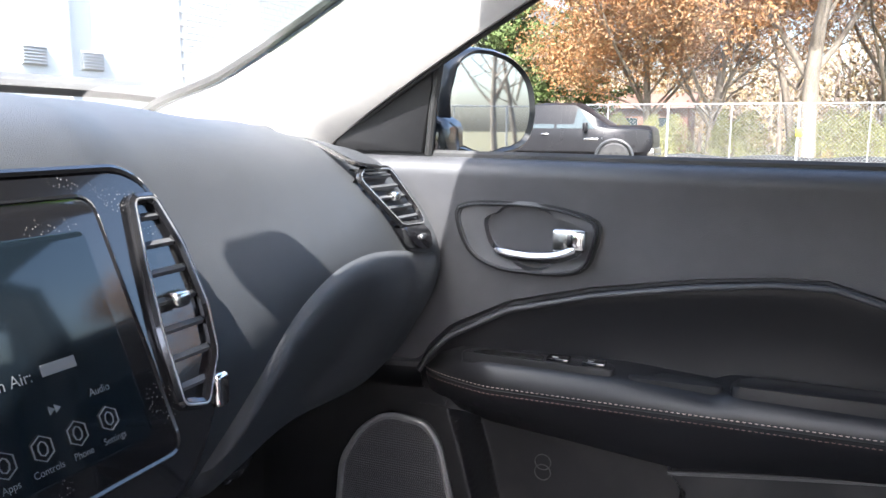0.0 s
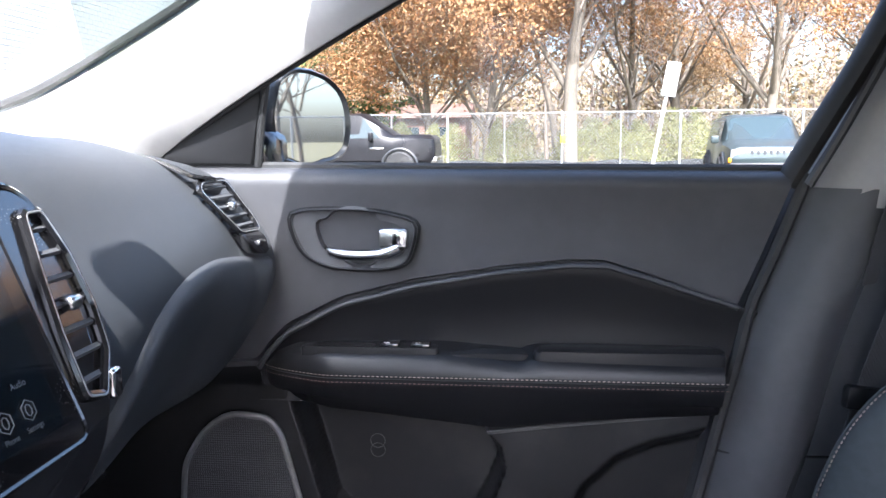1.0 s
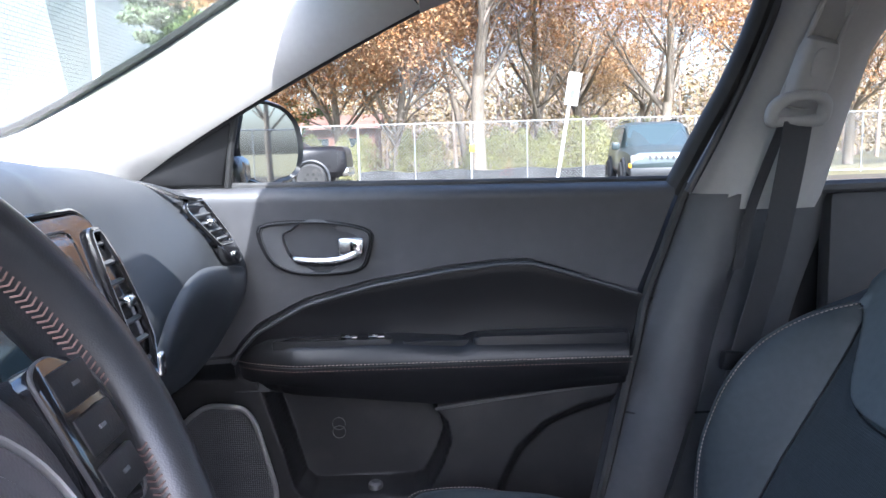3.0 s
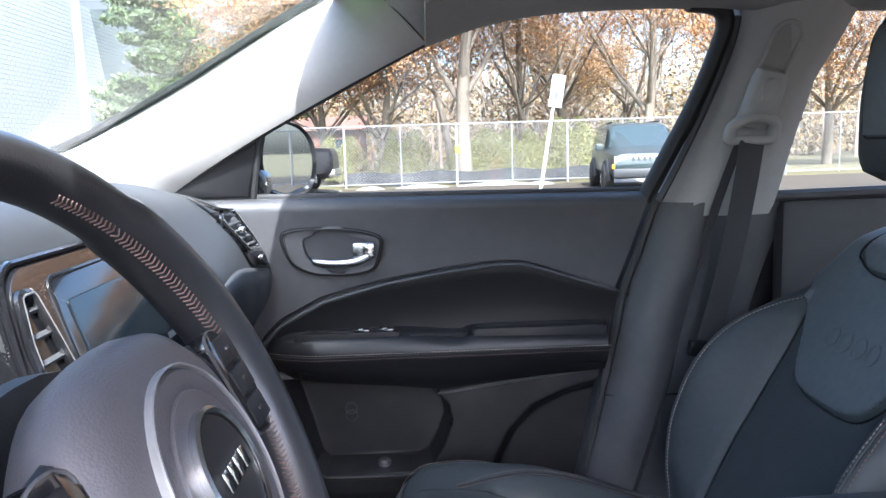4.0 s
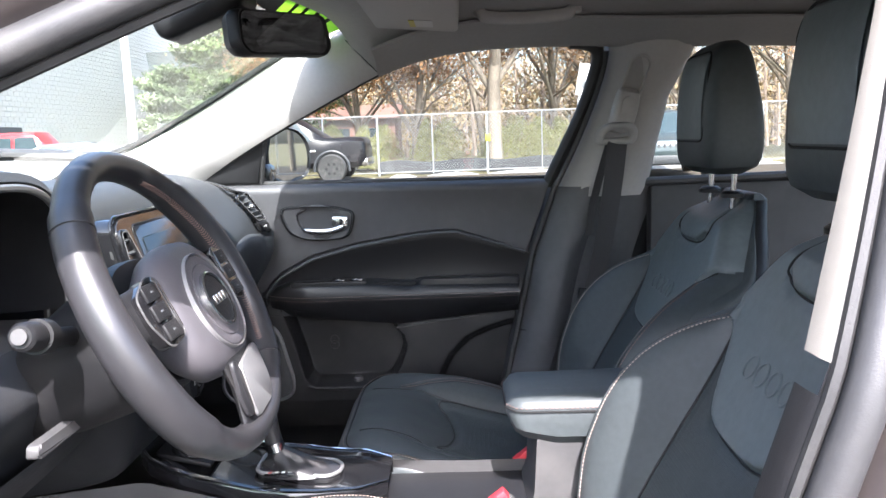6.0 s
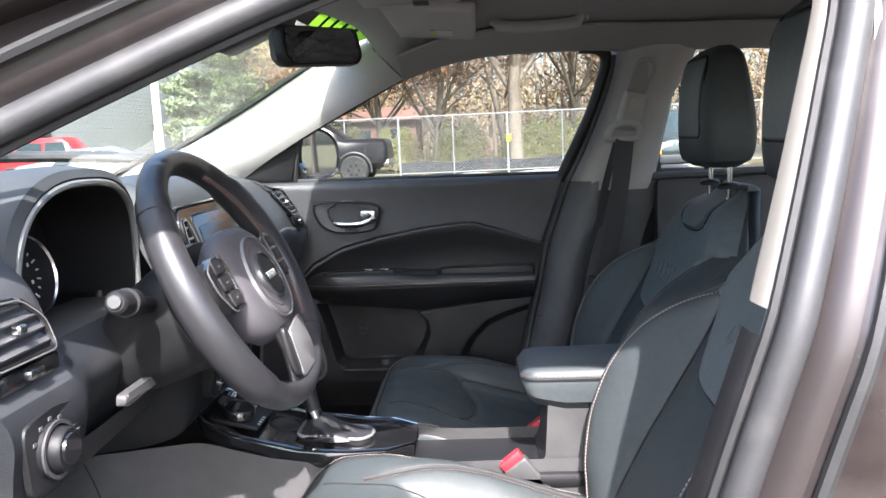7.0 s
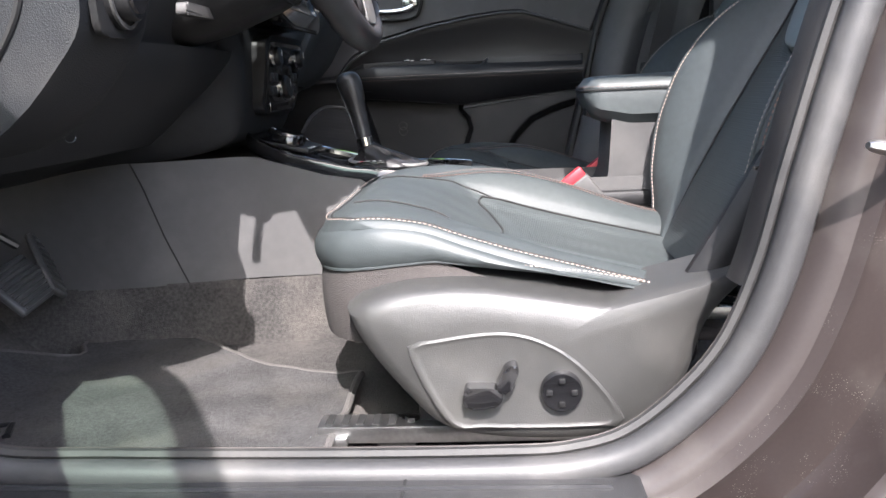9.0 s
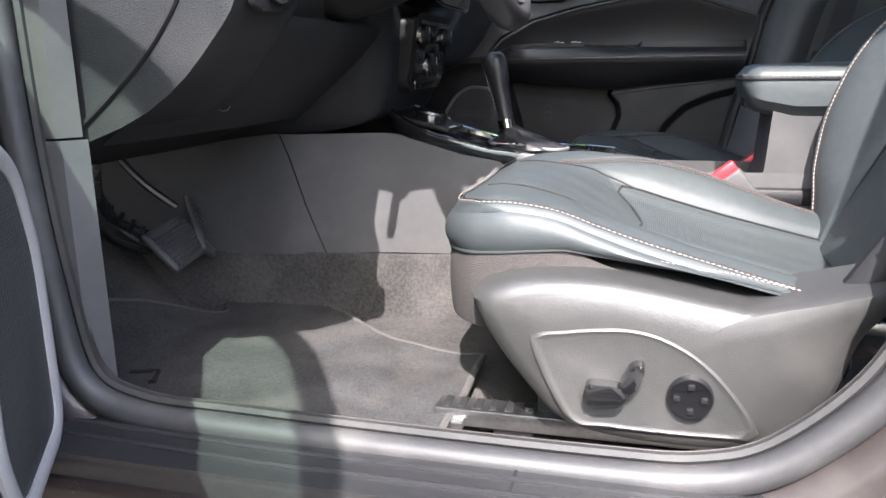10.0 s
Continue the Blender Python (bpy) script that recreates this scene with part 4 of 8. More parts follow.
part("glovebox_latch", tube(spline([dash_out(0.60, s_at(0.60, 0.835), 0.004), dash_out(0.645, s_at(0.645, 0.83), 0.010), dash_out(0.69, s_at(0.69, 0.838), 0.004)], 12), [0.002 + 0.008 * math.sin(math.pi * i / 11) for i in range(12)], 8), M["gloss"], dash)

# windscreen-side black cowl
part("demister_strip", tube([(-0.93 - 0.1 * (1 - ((y - 0.25) / 0.65) ** 2), y, 1.135) for y in np.linspace(-0.35, 0.85, 24)], 0.02, 8, flat=0.4), M["hard"], dash)
cap_bm = bmesh.new()
cap_bm.faces.new([cap_bm.verts.new(dash_point(-0.475, i / NS)) for i in range(NS + 1)] + [cap_bm.verts.new((-1.04, -0.475, 0.70))])
part("dash_end", cap_bm, M["lower"], dash, "black end cover")
part("end_groove", tube(spline([(-0.612, -0.477, 0.768), (-0.548, -0.477, 0.819), (-0.495, -0.477, 0.869), (-0.455, -0.477, 0.925), (-0.44, -0.477, 0.98)], 20), 0.0035, 6), M["seam"], dash)
cowl = thing("wiper_cowl", "black plastic scuttle panel below the windscreen", "cowl", kind="structure")
part("cowl_panel", grid(lambda u, v: Vector((-1.0 - 0.22 * (1 - (2 * u - 1) ** 2) - 0.16 * v, -0.42 + 1.34 * u, 1.10 + 0.02 * v)), 20, 4), M["hard"], cowl)
for y0, y1 in ((-0.25, 0.35), (0.25, 0.80)):
    part("wiper_arm", tube([(-1.16, y0, 1.165), (-1.13, (y0 + y1) / 2, 1.19), (-1.08, y1, 1.185)], 0.012, 6), M["rubber"], cowl)
part("end_cover", tube(spline([(-1.42, 0.42, 1.255), (-1.27, 0.74, 1.275), (-1.13, 0.90, 1.272), (-0.98, 0.985, 1.262), (-0.86, 1.010, 1.250)], 24), 0.030, 10, flat=0.55), M["trim_grey"], cowl, "grey weathered scuttle end cover")
part("wiper_blade", tube([(-1.40, 0.36, 1.288), (-1.26, 0.68, 1.302), (-1.17, 0.80, 1.302)], 0.008, 6), M["rubber"], cowl)
bonnet = part("bonnet", solid(grid(lambda u, v: Vector((-1.20 - 0.95 * v, -0.50 + 1.5 * u, 1.10 - 0.16 * v ** 1.6 - 0.05 * (2 * u - 1) ** 4)), 16, 12), 0.01), M["paint"])
tagged(bonnet, "brown-grey metallic bonnet beyond the windscreen", "bonnet", kind="structure")

# instrument hood: an arch over the gauges
def hood_sec(x, grow, dz=0.0):
    pts = []
    for i in range(33):
        a = math.pi * (i / 32)
        ca, sa = math.cos(a), math.sin(a)
        y = -0.120 - (0.168 + grow) * math.copysign(abs(ca) ** 0.75, ca)
        z = 1.05 + dz + (0.182 + grow) * abs(sa) ** 0.55 - 0.012 * (y + 0.12) * 2
        pts.append(Vector((x - 0.02 * (1 - sa), y, z)))
    return pts


part("hood", loft([hood_sec(-0.84, 0.0, -0.07), hood_sec(-0.69, 0.014, -0.012), hood_sec(-0.60, 0.020, 0.0), hood_sec(-0.50, 0.024, 0.002), hood_sec(-0.464, 0.020, 0.0), hood_sec(-0.456, 0.010, -0.002)], closed=False), M["dash"], dash, "grained instrument hood")
part("hood_lining", loft([hood_sec(-0.456, 0.010, -0.002), hood_sec(-0.464, 0.0, -0.004), hood_sec(-0.53, 0.002, -0.008), hood_sec(-0.625, 0.0, -0.012)], closed=False), M["black"], dash)
part("hood_trim", tube(hood_sec(-0.459, 0.002, -0.002), 0.0055, 8), M["silver"], dash, "satin silver trim line")
part("gauge_back", box((0.01, 0.34, 0.24), (-0.632, -0.12, 1.11), 0.003), M["black"], dash)
for y0, turn in ((-0.165, -6),):
    gm = pose(-0.560, y0, 1.100, 0, 0, turn) @ Matrix.Rotation(radians(80), 4, "Y") @ Matrix.Scale(0.95, 4)
    gauge = part("gauge", lathe([(0.064, -0.03), (0.066, 0.020), (0.062, 0.024), (0.057, 0.004), (0.0005, 0.002)], 40, gm), M["black"], dash, "round black dial")
    part("gauge_ring", lathe([(0.0660, 0.018), (0.0668, 0.024), (0.0640, 0.0265), (0.0615, 0.0235), (0.0620, 0.018)], 48, gm, False), M["chrome"], gauge, "thin chrome ring")
    for i in range(17):
        a = radians(225 - 270 * i / 16)
        part("gauge_mark", box((0.0025, 0.009 if i % 2 == 0 else 0.005, 0.001), bevel=0, m=gm @ Matrix.Rotation(a, 4, "Z") @ Matrix.Translation((0, 0.049, 0.0048))), M["red" if i < 3 else "print"], gauge)
    for i in range(6):
        a = radians(200 - 45 * i)
        part("numeral_bar", box((0.006, 0.004, 0.001), bevel=0, m=gm @ Matrix.Translation((0.036 * math.sin(a), 0.036 * math.cos(a), 0.004))), M["print"], gauge)
    part("needle", tube([gm @ Vector((0, 0, 0.010)), gm @ Vector((0.025, -0.030, 0.009))], 0.0014, 5), M["red"], gauge)
part("cluster_screen", box((0.004, 0.075, 0.075), (-0.605, -0.11, 1.10), 0.002), M["screen"], dash)
part("cluster_shelf", solid(loft([[Vector((-0.58, y, 1.03)) for y in (-0.29, -0.13, 0.03)], [Vector((-0.47, y, 1.032)) for y in (-0.29, -0.13, 0.03)], [Vector((-0.430, y, 1.020)) for y in (-0.27, -0.13, 0.02)]], closed=False), 0.006), M["trim_grey"], dash)

# driver's end: air vent and light switch
def vent(parent, name, outline, to3, depth, slats, tilt, trim="gloss", knob=True):
    """An air outlet: frame, slats across, a thumb knob."""
    v = part(name, plate(outline, lambda a, b, d: to3(a, b, d), -0.022, -0.018, 0), M["seam"], parent)
    part("vent_frame", tube([Vector(to3(a, b, 0.001)) for a, b in outline], 0.0042, 8, closed=True, up=(1, 0, 0)), M[trim], v)
    part("vent_trim", tube([Vector(to3(a, b, 0.0042)) for a, b in outline], 0.0013, 6, closed=True, up=(1, 0, 0)), M["silver"], v, "thin silver edge")
    bs = [b for _, b in outline]
    for i in range(slats):
        b = min(bs) + (max(bs) - min(bs)) * (i + 0.7) / (slats + 0.4)
        hits_ = []
        for (a0, b0), (a1, b1) in zip(outline, outline[1:] + outline[:1]):
            if (b0 - b) * (b1 - b) < 0:
                hits_.append(a0 + (a1 - a0) * (b - b0) / (b1 - b0))
        if len(hits_) < 2:
            continue
        a0, a1 = min(hits_), max(hits_)
        rows = []
        for d, db in ((-0.016, 0.011 * tilt), (-0.002, 0.0026), (0.0016, 0.0004), (-0.001, -0.0026), (-0.016, 0.0055 * tilt)):
            rows.append([Vector(to3(a, b + db, d)) for a in (a0, (a0 + a1) / 2, a1)])
        part("slat", loft(rows, closed=False), M["slat"], v)
    if knob:
        ca, cb = sum(a for a, _ in outline) / len(outline), sum(bs) / len(bs)
        part("thumb_knob", box((0.014, 0.016, 0.012), to3(ca, cb, 0.004), 0.004, 3), M["chrome"], v, "chrome thumb knob")
    return v


vo = rounded([(-0.468, 1.048), (-0.470, 1.118), (-0.385, 1.112), (-0.352, 1.085), (-0.348, 1.045)], 0.012, 4)
vent(dash, "side_vent", vo, lambda a, b, d: (-0.410 + d - 0.25 * (b - 1.08), a, b), 0.02, 4, 1.0)
part("vent_switch_strip", box((0.012, 0.12, 0.024), (-0.404, -0.405, 1.030), 0.005), M["gloss"], dash)
part("vent_wheel", box((0.010, 0.03, 0.012), (-0.397, -0.40, 1.030), 0.004), M["chrome"], dash)
light = part("light_switch", plate(rounded([(-0.458, 0.900), (-0.462, 0.985), (-0.398, 0.990), (-0.340, 0.978), (-0.342, 0.925), (-0.385, 0.902)], 0.018, 5), lambda a, b, d: (-0.388 + d, a, b), 0.0, 0.008, 0.003), M["hard"], dash)
part("switch_knob", lathe([(0.033, 0), (0.033, 0.006), (0.026, 0.008), (0.0255, 0.019), (0.023, 0.022), (0.0005, 0.022)], 32, pose(-0.381, -0.412, 0.943, 0, 90, 0)), M["hard"], light)
part("knob_cap", lathe([(0.019, 0), (0.018, 0.003), (0.0005, 0.003)], 28, pose(-0.359, -0.412, 0.943, 0, 90, 0)), M["gloss"], light)
part("knob_ring", lathe([(0.0335, 0), (0.0335, 0.003), (0.0290, 0.003), (0.029, 0)], 32, pose(-0.374, -0.412, 0.943, 0, 90, 0)), M["trim_grey"], light)
for i in range(5):
    a = radians(150 - 30 * i)
    part("switch_mark", box((0.001, 0.006, 0.004), (-0.3795, -0.412 + 0.038 * math.cos(a), 0.943 + 0.036 * math.sin(a)), 0), M["print_dim"], light)
for i in range(3):
    part("dimmer_bar", box((0.001, 0.014, 0.002), (-0.3795, -0.362, 0.962 - 0.008 * i), 0), M["print_dim"], light)

# knee panel with bonnet release and column lever recess
part("knee_panel", grid(lambda u, v: Vector((-0.425 - 0.16 * v ** 1.4 + 0.012 * math.sin(math.pi * u), -0.465 + 0.56 * u, 0.905 - 0.15 * v)), 30, 14), M["lower"], dash)
part("release_mark", tube([(-0.520 + 0.0, -0.30 + 0.014 * math.cos(a), 0.792 + 0.006 * math.sin(a)) for a in np.linspace(0, 6.28, 12)], 0.0008, 4), M["print_dim"], dash)
part("adjust_lever", plate(rounded([(-0.265, 0.937), (-0.262, 0.953), (-0.15, 0.952), (-0.15, 0.938)], 0.006), lambda a, b, d: (-0.378 + d, a, b), 0, 0.014, 0.005), M["trim_grey"], dash, "grey column adjuster lever")

# centre stack
BEZ = lambda a, b, d: (-0.380 - 0.35 * (b - 1.07) + d, a, b)
half_o = [(0.10, 0.950), (0.15, 0.970), (0.185, 1.005), (0.203, 1.050), (0.197, 1.100), (0.180, 1.156), (0.160, 1.168)]
BEZ_O = [(0.25 + h, z) for h, z in half_o] + [(0.25 - h, z) for h, z in half_o[::-1]]
stack = part("centre_bezel", plate(rounded(BEZ_O, 0.025, 5), BEZ, -0.07, 0.004, 0.004), M["bezel"], dash, "dusty gloss black centre surround")
part("bezel_edge", tube([Vector(BEZ(0.25 + (a_ - 0.25) * 1.02, 1.06 + (b_ - 1.06) * 1.03, -0.002)) for a_, b_ in rounded(BEZ_O, 0.025, 5)], 0.0035, 8, closed=True, up=(1, 0, 0)), M["gloss"], stack)
half_v = [(0.160, 1.150), (0.153, 1.11), (0.147, 1.06), (0.146, 1.010), (0.168, 1.004), (0.193, 1.035), (0.198, 1.07), (0.193, 1.115), (0.180, 1.150)]
for sg in (1, -1):
    vent(stack, "centre_vent", rounded([(0.25 + sg * h, z) for h, z in half_v][::sg], 0.005, 3), lambda a, b, d: BEZ(a, b, d + 0.006), 0.02, 7, -1.0)
    part("vent_wheel", box((0.008, 0.014, 0.026), BEZ(0.25 + sg * 0.186, 1.008, 0.008), 0.004, 3), M["bright"], stack)
sur = rounded([(0.112, 0.982), (0.122, 1.155), (0.378, 1.155), (0.388, 0.982)], 0.014)
part("screen_surround", tube([Vector(BEZ(a, b, 0.004)) for a, b in sur], 0.0020, 6, closed=True, up=(1, 0, 0)), M["gloss"], stack)
part("screen_recess", plate(sur, BEZ, 0.001, 0.005, 0.001), M["bezel"], stack)
display = part("display", plate(rounded([(0.134, 1.000), (0.138, 1.134), (0.362, 1.134), (0.366, 1.000)], 0.005), BEZ, 0.004, 0.0065, 0.0005), M["screen"], stack, "dark touch screen with pale icons")


def words(text, size, a, b, material, parent, name="screen_text", to3=BEZ, d=0.0072, align="LEFT"):
    """Flat letters on a panel facing the cabin."""
    cu = bpy.data.curves.new(name, "FONT")
    cu.body, cu.size, cu.align_x = text, size, align
    tmp = bpy.data.objects.new("tmp", cu)
    me = bpy.data.meshes.new_from_object(tmp)
    bpy.data.objects.remove(tmp)
    for v in me.vertices:
        v.co = Vector(to3(a + v.co.x, b + v.co.y, d))
    me.materials.append(material)
    ob = new(name, me)
    ob.parent = parent
    return ob


for word, a, b in (("Apps", 0.264, 1.0205), ("Controls", 0.288, 1.0205), ("Phone", 0.312, 1.0205), ("Settings", 0.336, 1.0210)):
    words(word, 0.0056, a, b - 0.0138, M["print_dim"], display, align="CENTER")
    hexa = [Vector(BEZ(a + 0.0072 * math.cos(math.pi / 3 * k + math.pi / 6), b + 0.0072 * math.sin(math.pi / 3 * k + math.pi / 6), 0.0072)) for k in range(6)]
    part("icon_frame", tube(hexa, 0.0005, 4, closed=True, up=(1, 0, 0)), M["print_dim"], display)
    part("icon_sign", tube([Vector(BEZ(a + 0.003 * math.cos(t), b + 0.004 * math.sin(t), 0.0072)) for t in np.linspace(0, 6.28, 9)[:-1]], 0.0005, 4, closed=True, up=(1, 0, 0)), M["print_dim"], display)
words("On Air:", 0.0095, 0.266, 1.056, M["print_dim"], display)
part("name_bar", plate([(0.302, 1.0565), (0.302, 1.063), (0.326, 1.063), (0.326, 1.0565)], BEZ, 0.0068, 0.0072, 0), M["print_dim"], display)
words("Audio", 0.0064, 0.328, 1.0370, M["print_dim"], display)
part("skip_icon", join(*[plate([(q, 1.0355), (q, 1.0405), (q + 0.004, 1.038)], BEZ, 0.0068, 0.0072, 0) for q in (0.299, 0.303)]), M["print_dim"], display)

hv = part("climate_panel", plate(rounded([(0.14, 0.815), (0.135, 0.925), (0.16, 0.937), (0.375, 0.937), (0.392, 0.925), (0.388, 0.815), (0.36, 0.795), (0.17, 0.795)], 0.02, 5), lambda a, b, d: (-0.385 + d - 0.18 * (0.93 - b), a, b), -0.03, 0.004, 0.004), M["hard"], dash)
HV = lambda a, b, d: (-0.381 + d - 0.18 * (0.93 - b), a, b)
part("climate_face", plate(rounded([(0.155, 0.812), (0.152, 0.925), (0.374, 0.925), (0.370, 0.812)], 0.014, 4), HV, -0.004, 0.0015, 0.001), M["gloss"], hv)
part("climate_display", plate(rounded([(0.215, 0.885), (0.215, 0.918), (0.312, 0.918), (0.312, 0.885)], 0.004, 3), HV, 0.0, 0.0032, 0.0008), M["screen"], hv)
for a, b, r in ((0.182, 0.898, 0.0185), (0.345, 0.898, 0.0185), (0.263, 0.842, 0.0235)):
    part("climate_knob", lathe([(r, 0), (r * 0.96, 0.012), (r * 0.82, 0.015), (0.0005, 0.015)], 28, pose(*HV(a, b, 0.0), 0, 84, 0)), M["hard"], hv)
    part("knob_band", lathe([(r * 1.04, 0), (r * 1.04, 0.005), (r * 0.94, 0.005), (r * 0.94, 0)], 28, pose(*HV(a, b, 0.001), 0, 84, 0), False), M["chrome"], hv)
    part("knob_pointer", box((0.0008, 0.003, r * 0.6), HV(a, b + r * 0.4, 0.0162), 0), M["print"], hv)
for i, (a, b) in enumerate(((0.180, 0.862), (0.205, 0.862), (0.180, 0.838), (0.205, 0.838), (0.322, 0.862), (0.347, 0.862), (0.322, 0.838), (0.347, 0.838), (0.228, 0.876), (0.298, 0.876))):
    part("climate_button", box((0.005, 0.021, 0.017), HV(a, b, 0.002), 0.003), M["hard"], hv)
    part("button_mark", box((0.0008, 0.008, 0.003), HV(a, b, 0.0048), 0), M["print_dim"], hv)
part("media_slot", box((0.004, 0.16, 0.018), HV(0.262, 0.808, 0.002), 0.003), M["gloss"], hv)

# passenger vent at the door end
PV = lambda a, b, d: (-0.446 + 0.45 * (1.15 - b) + 0.10 * (a - 0.82) + d, a, b)
pv = rounded([(0.818, 1.140), (0.832, 1.150), (0.894, 1.149), (0.924, 1.094), (0.926, 1.076), (0.872, 1.078)], 0.008, 3)
pvent = vent(dash, "passenger_vent", pv, PV, 0.02, 5, -1.0)
part("vent_foot", plate(rounded([(0.870, 1.076), (0.926, 1.075), (0.934, 1.055), (0.918, 1.042), (0.886, 1.046)], 0.008, 3), PV, -0.012, 0.004, 0.003), M["gloss"], pvent)
part("vent_wheel", box((0.006, 0.018, 0.008), PV(0.906, 1.060, 0.005), 0.003), M["chrome"], pvent)
part("vent_trail", tube(spline([PV(0.862, 1.152, 0.0), PV(0.826, 1.158, -0.002), dash_out(0.83, s_at(0.83, 1.176), 0.001), dash_out(0.845, s_at(0.845, 1.186), 0.0005)], 12), [0.013, 0.013, 0.0125, 0.012, 0.011, 0.010, 0.009, 0.008, 0.0065, 0.005, 0.0035, 0.002], 8, flat=0.3), M["gloss"], pvent)

# steering column, stalk and wheel
WC, WN, WU = Vector((-0.246, -0.107, 1.078)), Vector((0.8988, 0, 0.4384)), Vector((-0.4384, 0, 0.8988))
WM = Matrix(((0, WU.x, WN.x, WC.x), (1, WU.y, WN.y, WC.y), (0, WU.z, WN.z, WC.z), (0, 0, 0, 1)))
column = thing("steering_column", "black plastic steering column shroud with stalks", "steering column")
def shroud(r, h, dy=0.0):
    return [WM @ Vector((r * math.copysign(abs(math.cos(a)) ** 0.8, math.cos(a)), r * 0.86 * math.copysign(abs(math.sin(a)) ** 0.8, math.sin(a)) + dy, h)) for a in np.linspace(0, 2 * math.pi, 33)[:-1]]


part("shroud", loft([shroud(0.062, -0.24, -0.02), shroud(0.085, -0.18, -0.015), shroud(0.100, -0.10, -0.01), shroud(0.104, -0.05, -0.006), shroud(0.096, -0.036, -0.004), shroud(0.07, -0.03)]), M["hard"], column)
part("shroud_joint", tube(shroud(0.1045, -0.072, -0.008), 0.0016, 5, closed=True), M["seam"], column)
stalk_pts = [WM @ Vector(q) for q in ((-0.07, 0.025, -0.10), (-0.12, 0.035, -0.095), (-0.15, 0.042, -0.09), (-0.172, 0.047, -0.087))]
stalk = part("stalk", tube(stalk_pts, [0.012, 0.011, 0.014, 0.0155], 14), M["hard"], column, "indicator and wiper stalk")
part("stalk_end", tube([WM @ Vector((-0.172, 0.047, -0.087)), WM @ Vector((-0.194, 0.0515, -0.0835)), WM @ Vector((-0.198, 0.052, -0.083))], [0.0165, 0.0155, 0.012], 18), M["hard"], stalk)
part("stalk_grip", tube([WM @ Vector((-0.150, 0.042, -0.09)), WM @ Vector((-0.168, 0.046, -0.0875))], 0.0195, 18), M["hard"], stalk)
part("stalk_button", tube([WM @ Vector((-0.196, 0.052, -0.083)), WM @ Vector((-0.2015, 0.053, -0.082))], 0.0085, 16), M["trim_grey"], stalk)
part("right_stalk", tube([WM @ Vector(q) for q in ((0.07, 0.03, -0.07), (0.12, 0.04, -0.062), (0.19, 0.05, -0.055))], [0.012, 0.010, 0.012], 12), M["hard"], column)
wheel = thing("steering_wheel", "black leather steering wheel with copper stitching and silver spoke", "steering wheel")
RIM = 0.198


def rim_pt(a, r=RIM, h=0.0):
    k = 1.0 - 0.045 * max(0, -math.sin(a)) ** 6
    return WM @ Vector((r * math.cos(a) * (1 + 0.01 * abs(math.cos(a))), r * k * math.sin(a), h + 0.004 * math.cos(2 * a)))


def rim_bm():
    rows = []
    for i in range(96):
        a = 2 * math.pi * i / 96
        thick = 0.0185 + 0.002 * max(0, math.cos(a * 2 - 0.9)) ** 2 + (0.0025 if abs(math.sin(a)) < 0.75 else 0)
        row = []
        for j in range(14):
            b = 2 * math.pi * j / 14
            row.append(rim_pt(a, RIM + thick * math.cos(b) * 1.02, thick * 1.12 * math.sin(b)))
        rows.append(row)
    return loft(rows, ring=True, caps=False)


part("rim", rim_bm(), M["wheel_leather"], wheel, "grained black leather rim")
for a in (radians(38), radians(142), radians(-42), radians(222)):
    rows = [rim_pt(a, RIM + 0.0215 * math.cos(b), 0.0235 * math.sin(b)) for b in np.linspace(0, 2 * math.pi, 25)[:-1]]
    part("rim_seam", tube(rows, 0.0011, 5, closed=True), M["seam"], wheel)


def rim_skin(a, b):
    """Point just above the rim's leather: a round the wheel, b round the section."""
    thick = 0.0185 + 0.002 * max(0, math.cos(a * 2 - 0.9)) ** 2 + (0.0025 if abs(math.sin(a)) < 0.75 else 0)
    return rim_pt(a, RIM + thick * math.cos(b) * 1.04, thick * 1.14 * math.sin(b))


for a0, a1 in ((6, 68), (-36, -6), (112, 174), (186, 216)):
    prong = []
    for i in range(int((a1 - a0) * 0.8)):
        a = radians(a0 + i / 0.8)
        mid = rim_skin(a, radians(163))
        for b in (153, 173):
            prong.append(tube([mid, rim_skin(a + 0.012, radians(b))], 0.0007, 4))
    part("cross_stitching", join(*prong), M["stitch_o"], wheel, "copper herringbone stitching")

def pad(r, h, sx=1.0, sy=1.0, dy=0.0, p=2.6):
    out = []
    for i in range(40):
        a = 2 * math.pi * i / 40
        ca, sa = math.cos(a), math.sin(a)
        out.append(WM @ Vector((r * sx * math.copysign(abs(ca) ** (2 / p), ca), r * sy * math.copysign(abs(sa) ** (2 / p), sa) + dy - 0.016, h)))
    return out


hub = part("airbag_cover", loft([pad(0.075, -0.03, 1.05, 0.95), pad(0.090, -0.01, 1.08, 0.98), pad(0.094, 0.008, 1.08, 0.97, 0.002), pad(0.090, 0.022, 1.06, 0.96, 0.003), pad(0.078, 0.032, 1.03, 0.95, 0.003), pad(0.05, 0.037, 1, 0.97, 0.002), pad(0.02, 0.038, 1, 1)]), M["hub"], wheel, "padded black airbag cover")
disc = lambda r0, prof, n=44: loft([[WM @ Vector((r * math.cos(2 * math.pi * i / n), r * math.sin(2 * math.pi * i / n) - 0.016, h)) for i in range(n)] for r, h in prof])
part("hub_ring", disc(0, [(0.0665, 0.0325), (0.0665, 0.0390), (0.0657, 0.0398), (0.0649, 0.0390), (0.0649, 0.0325)]), M["silver"], hub, "satin silver ring")
part("hub_plate", disc(0, [(0.0640, 0.0355), (0.062, 0.0385), (0.054, 0.0395), (0.0505, 0.0380), (0.049, 0.0395), (0.001, 0.0400)]), M["hub"], hub)
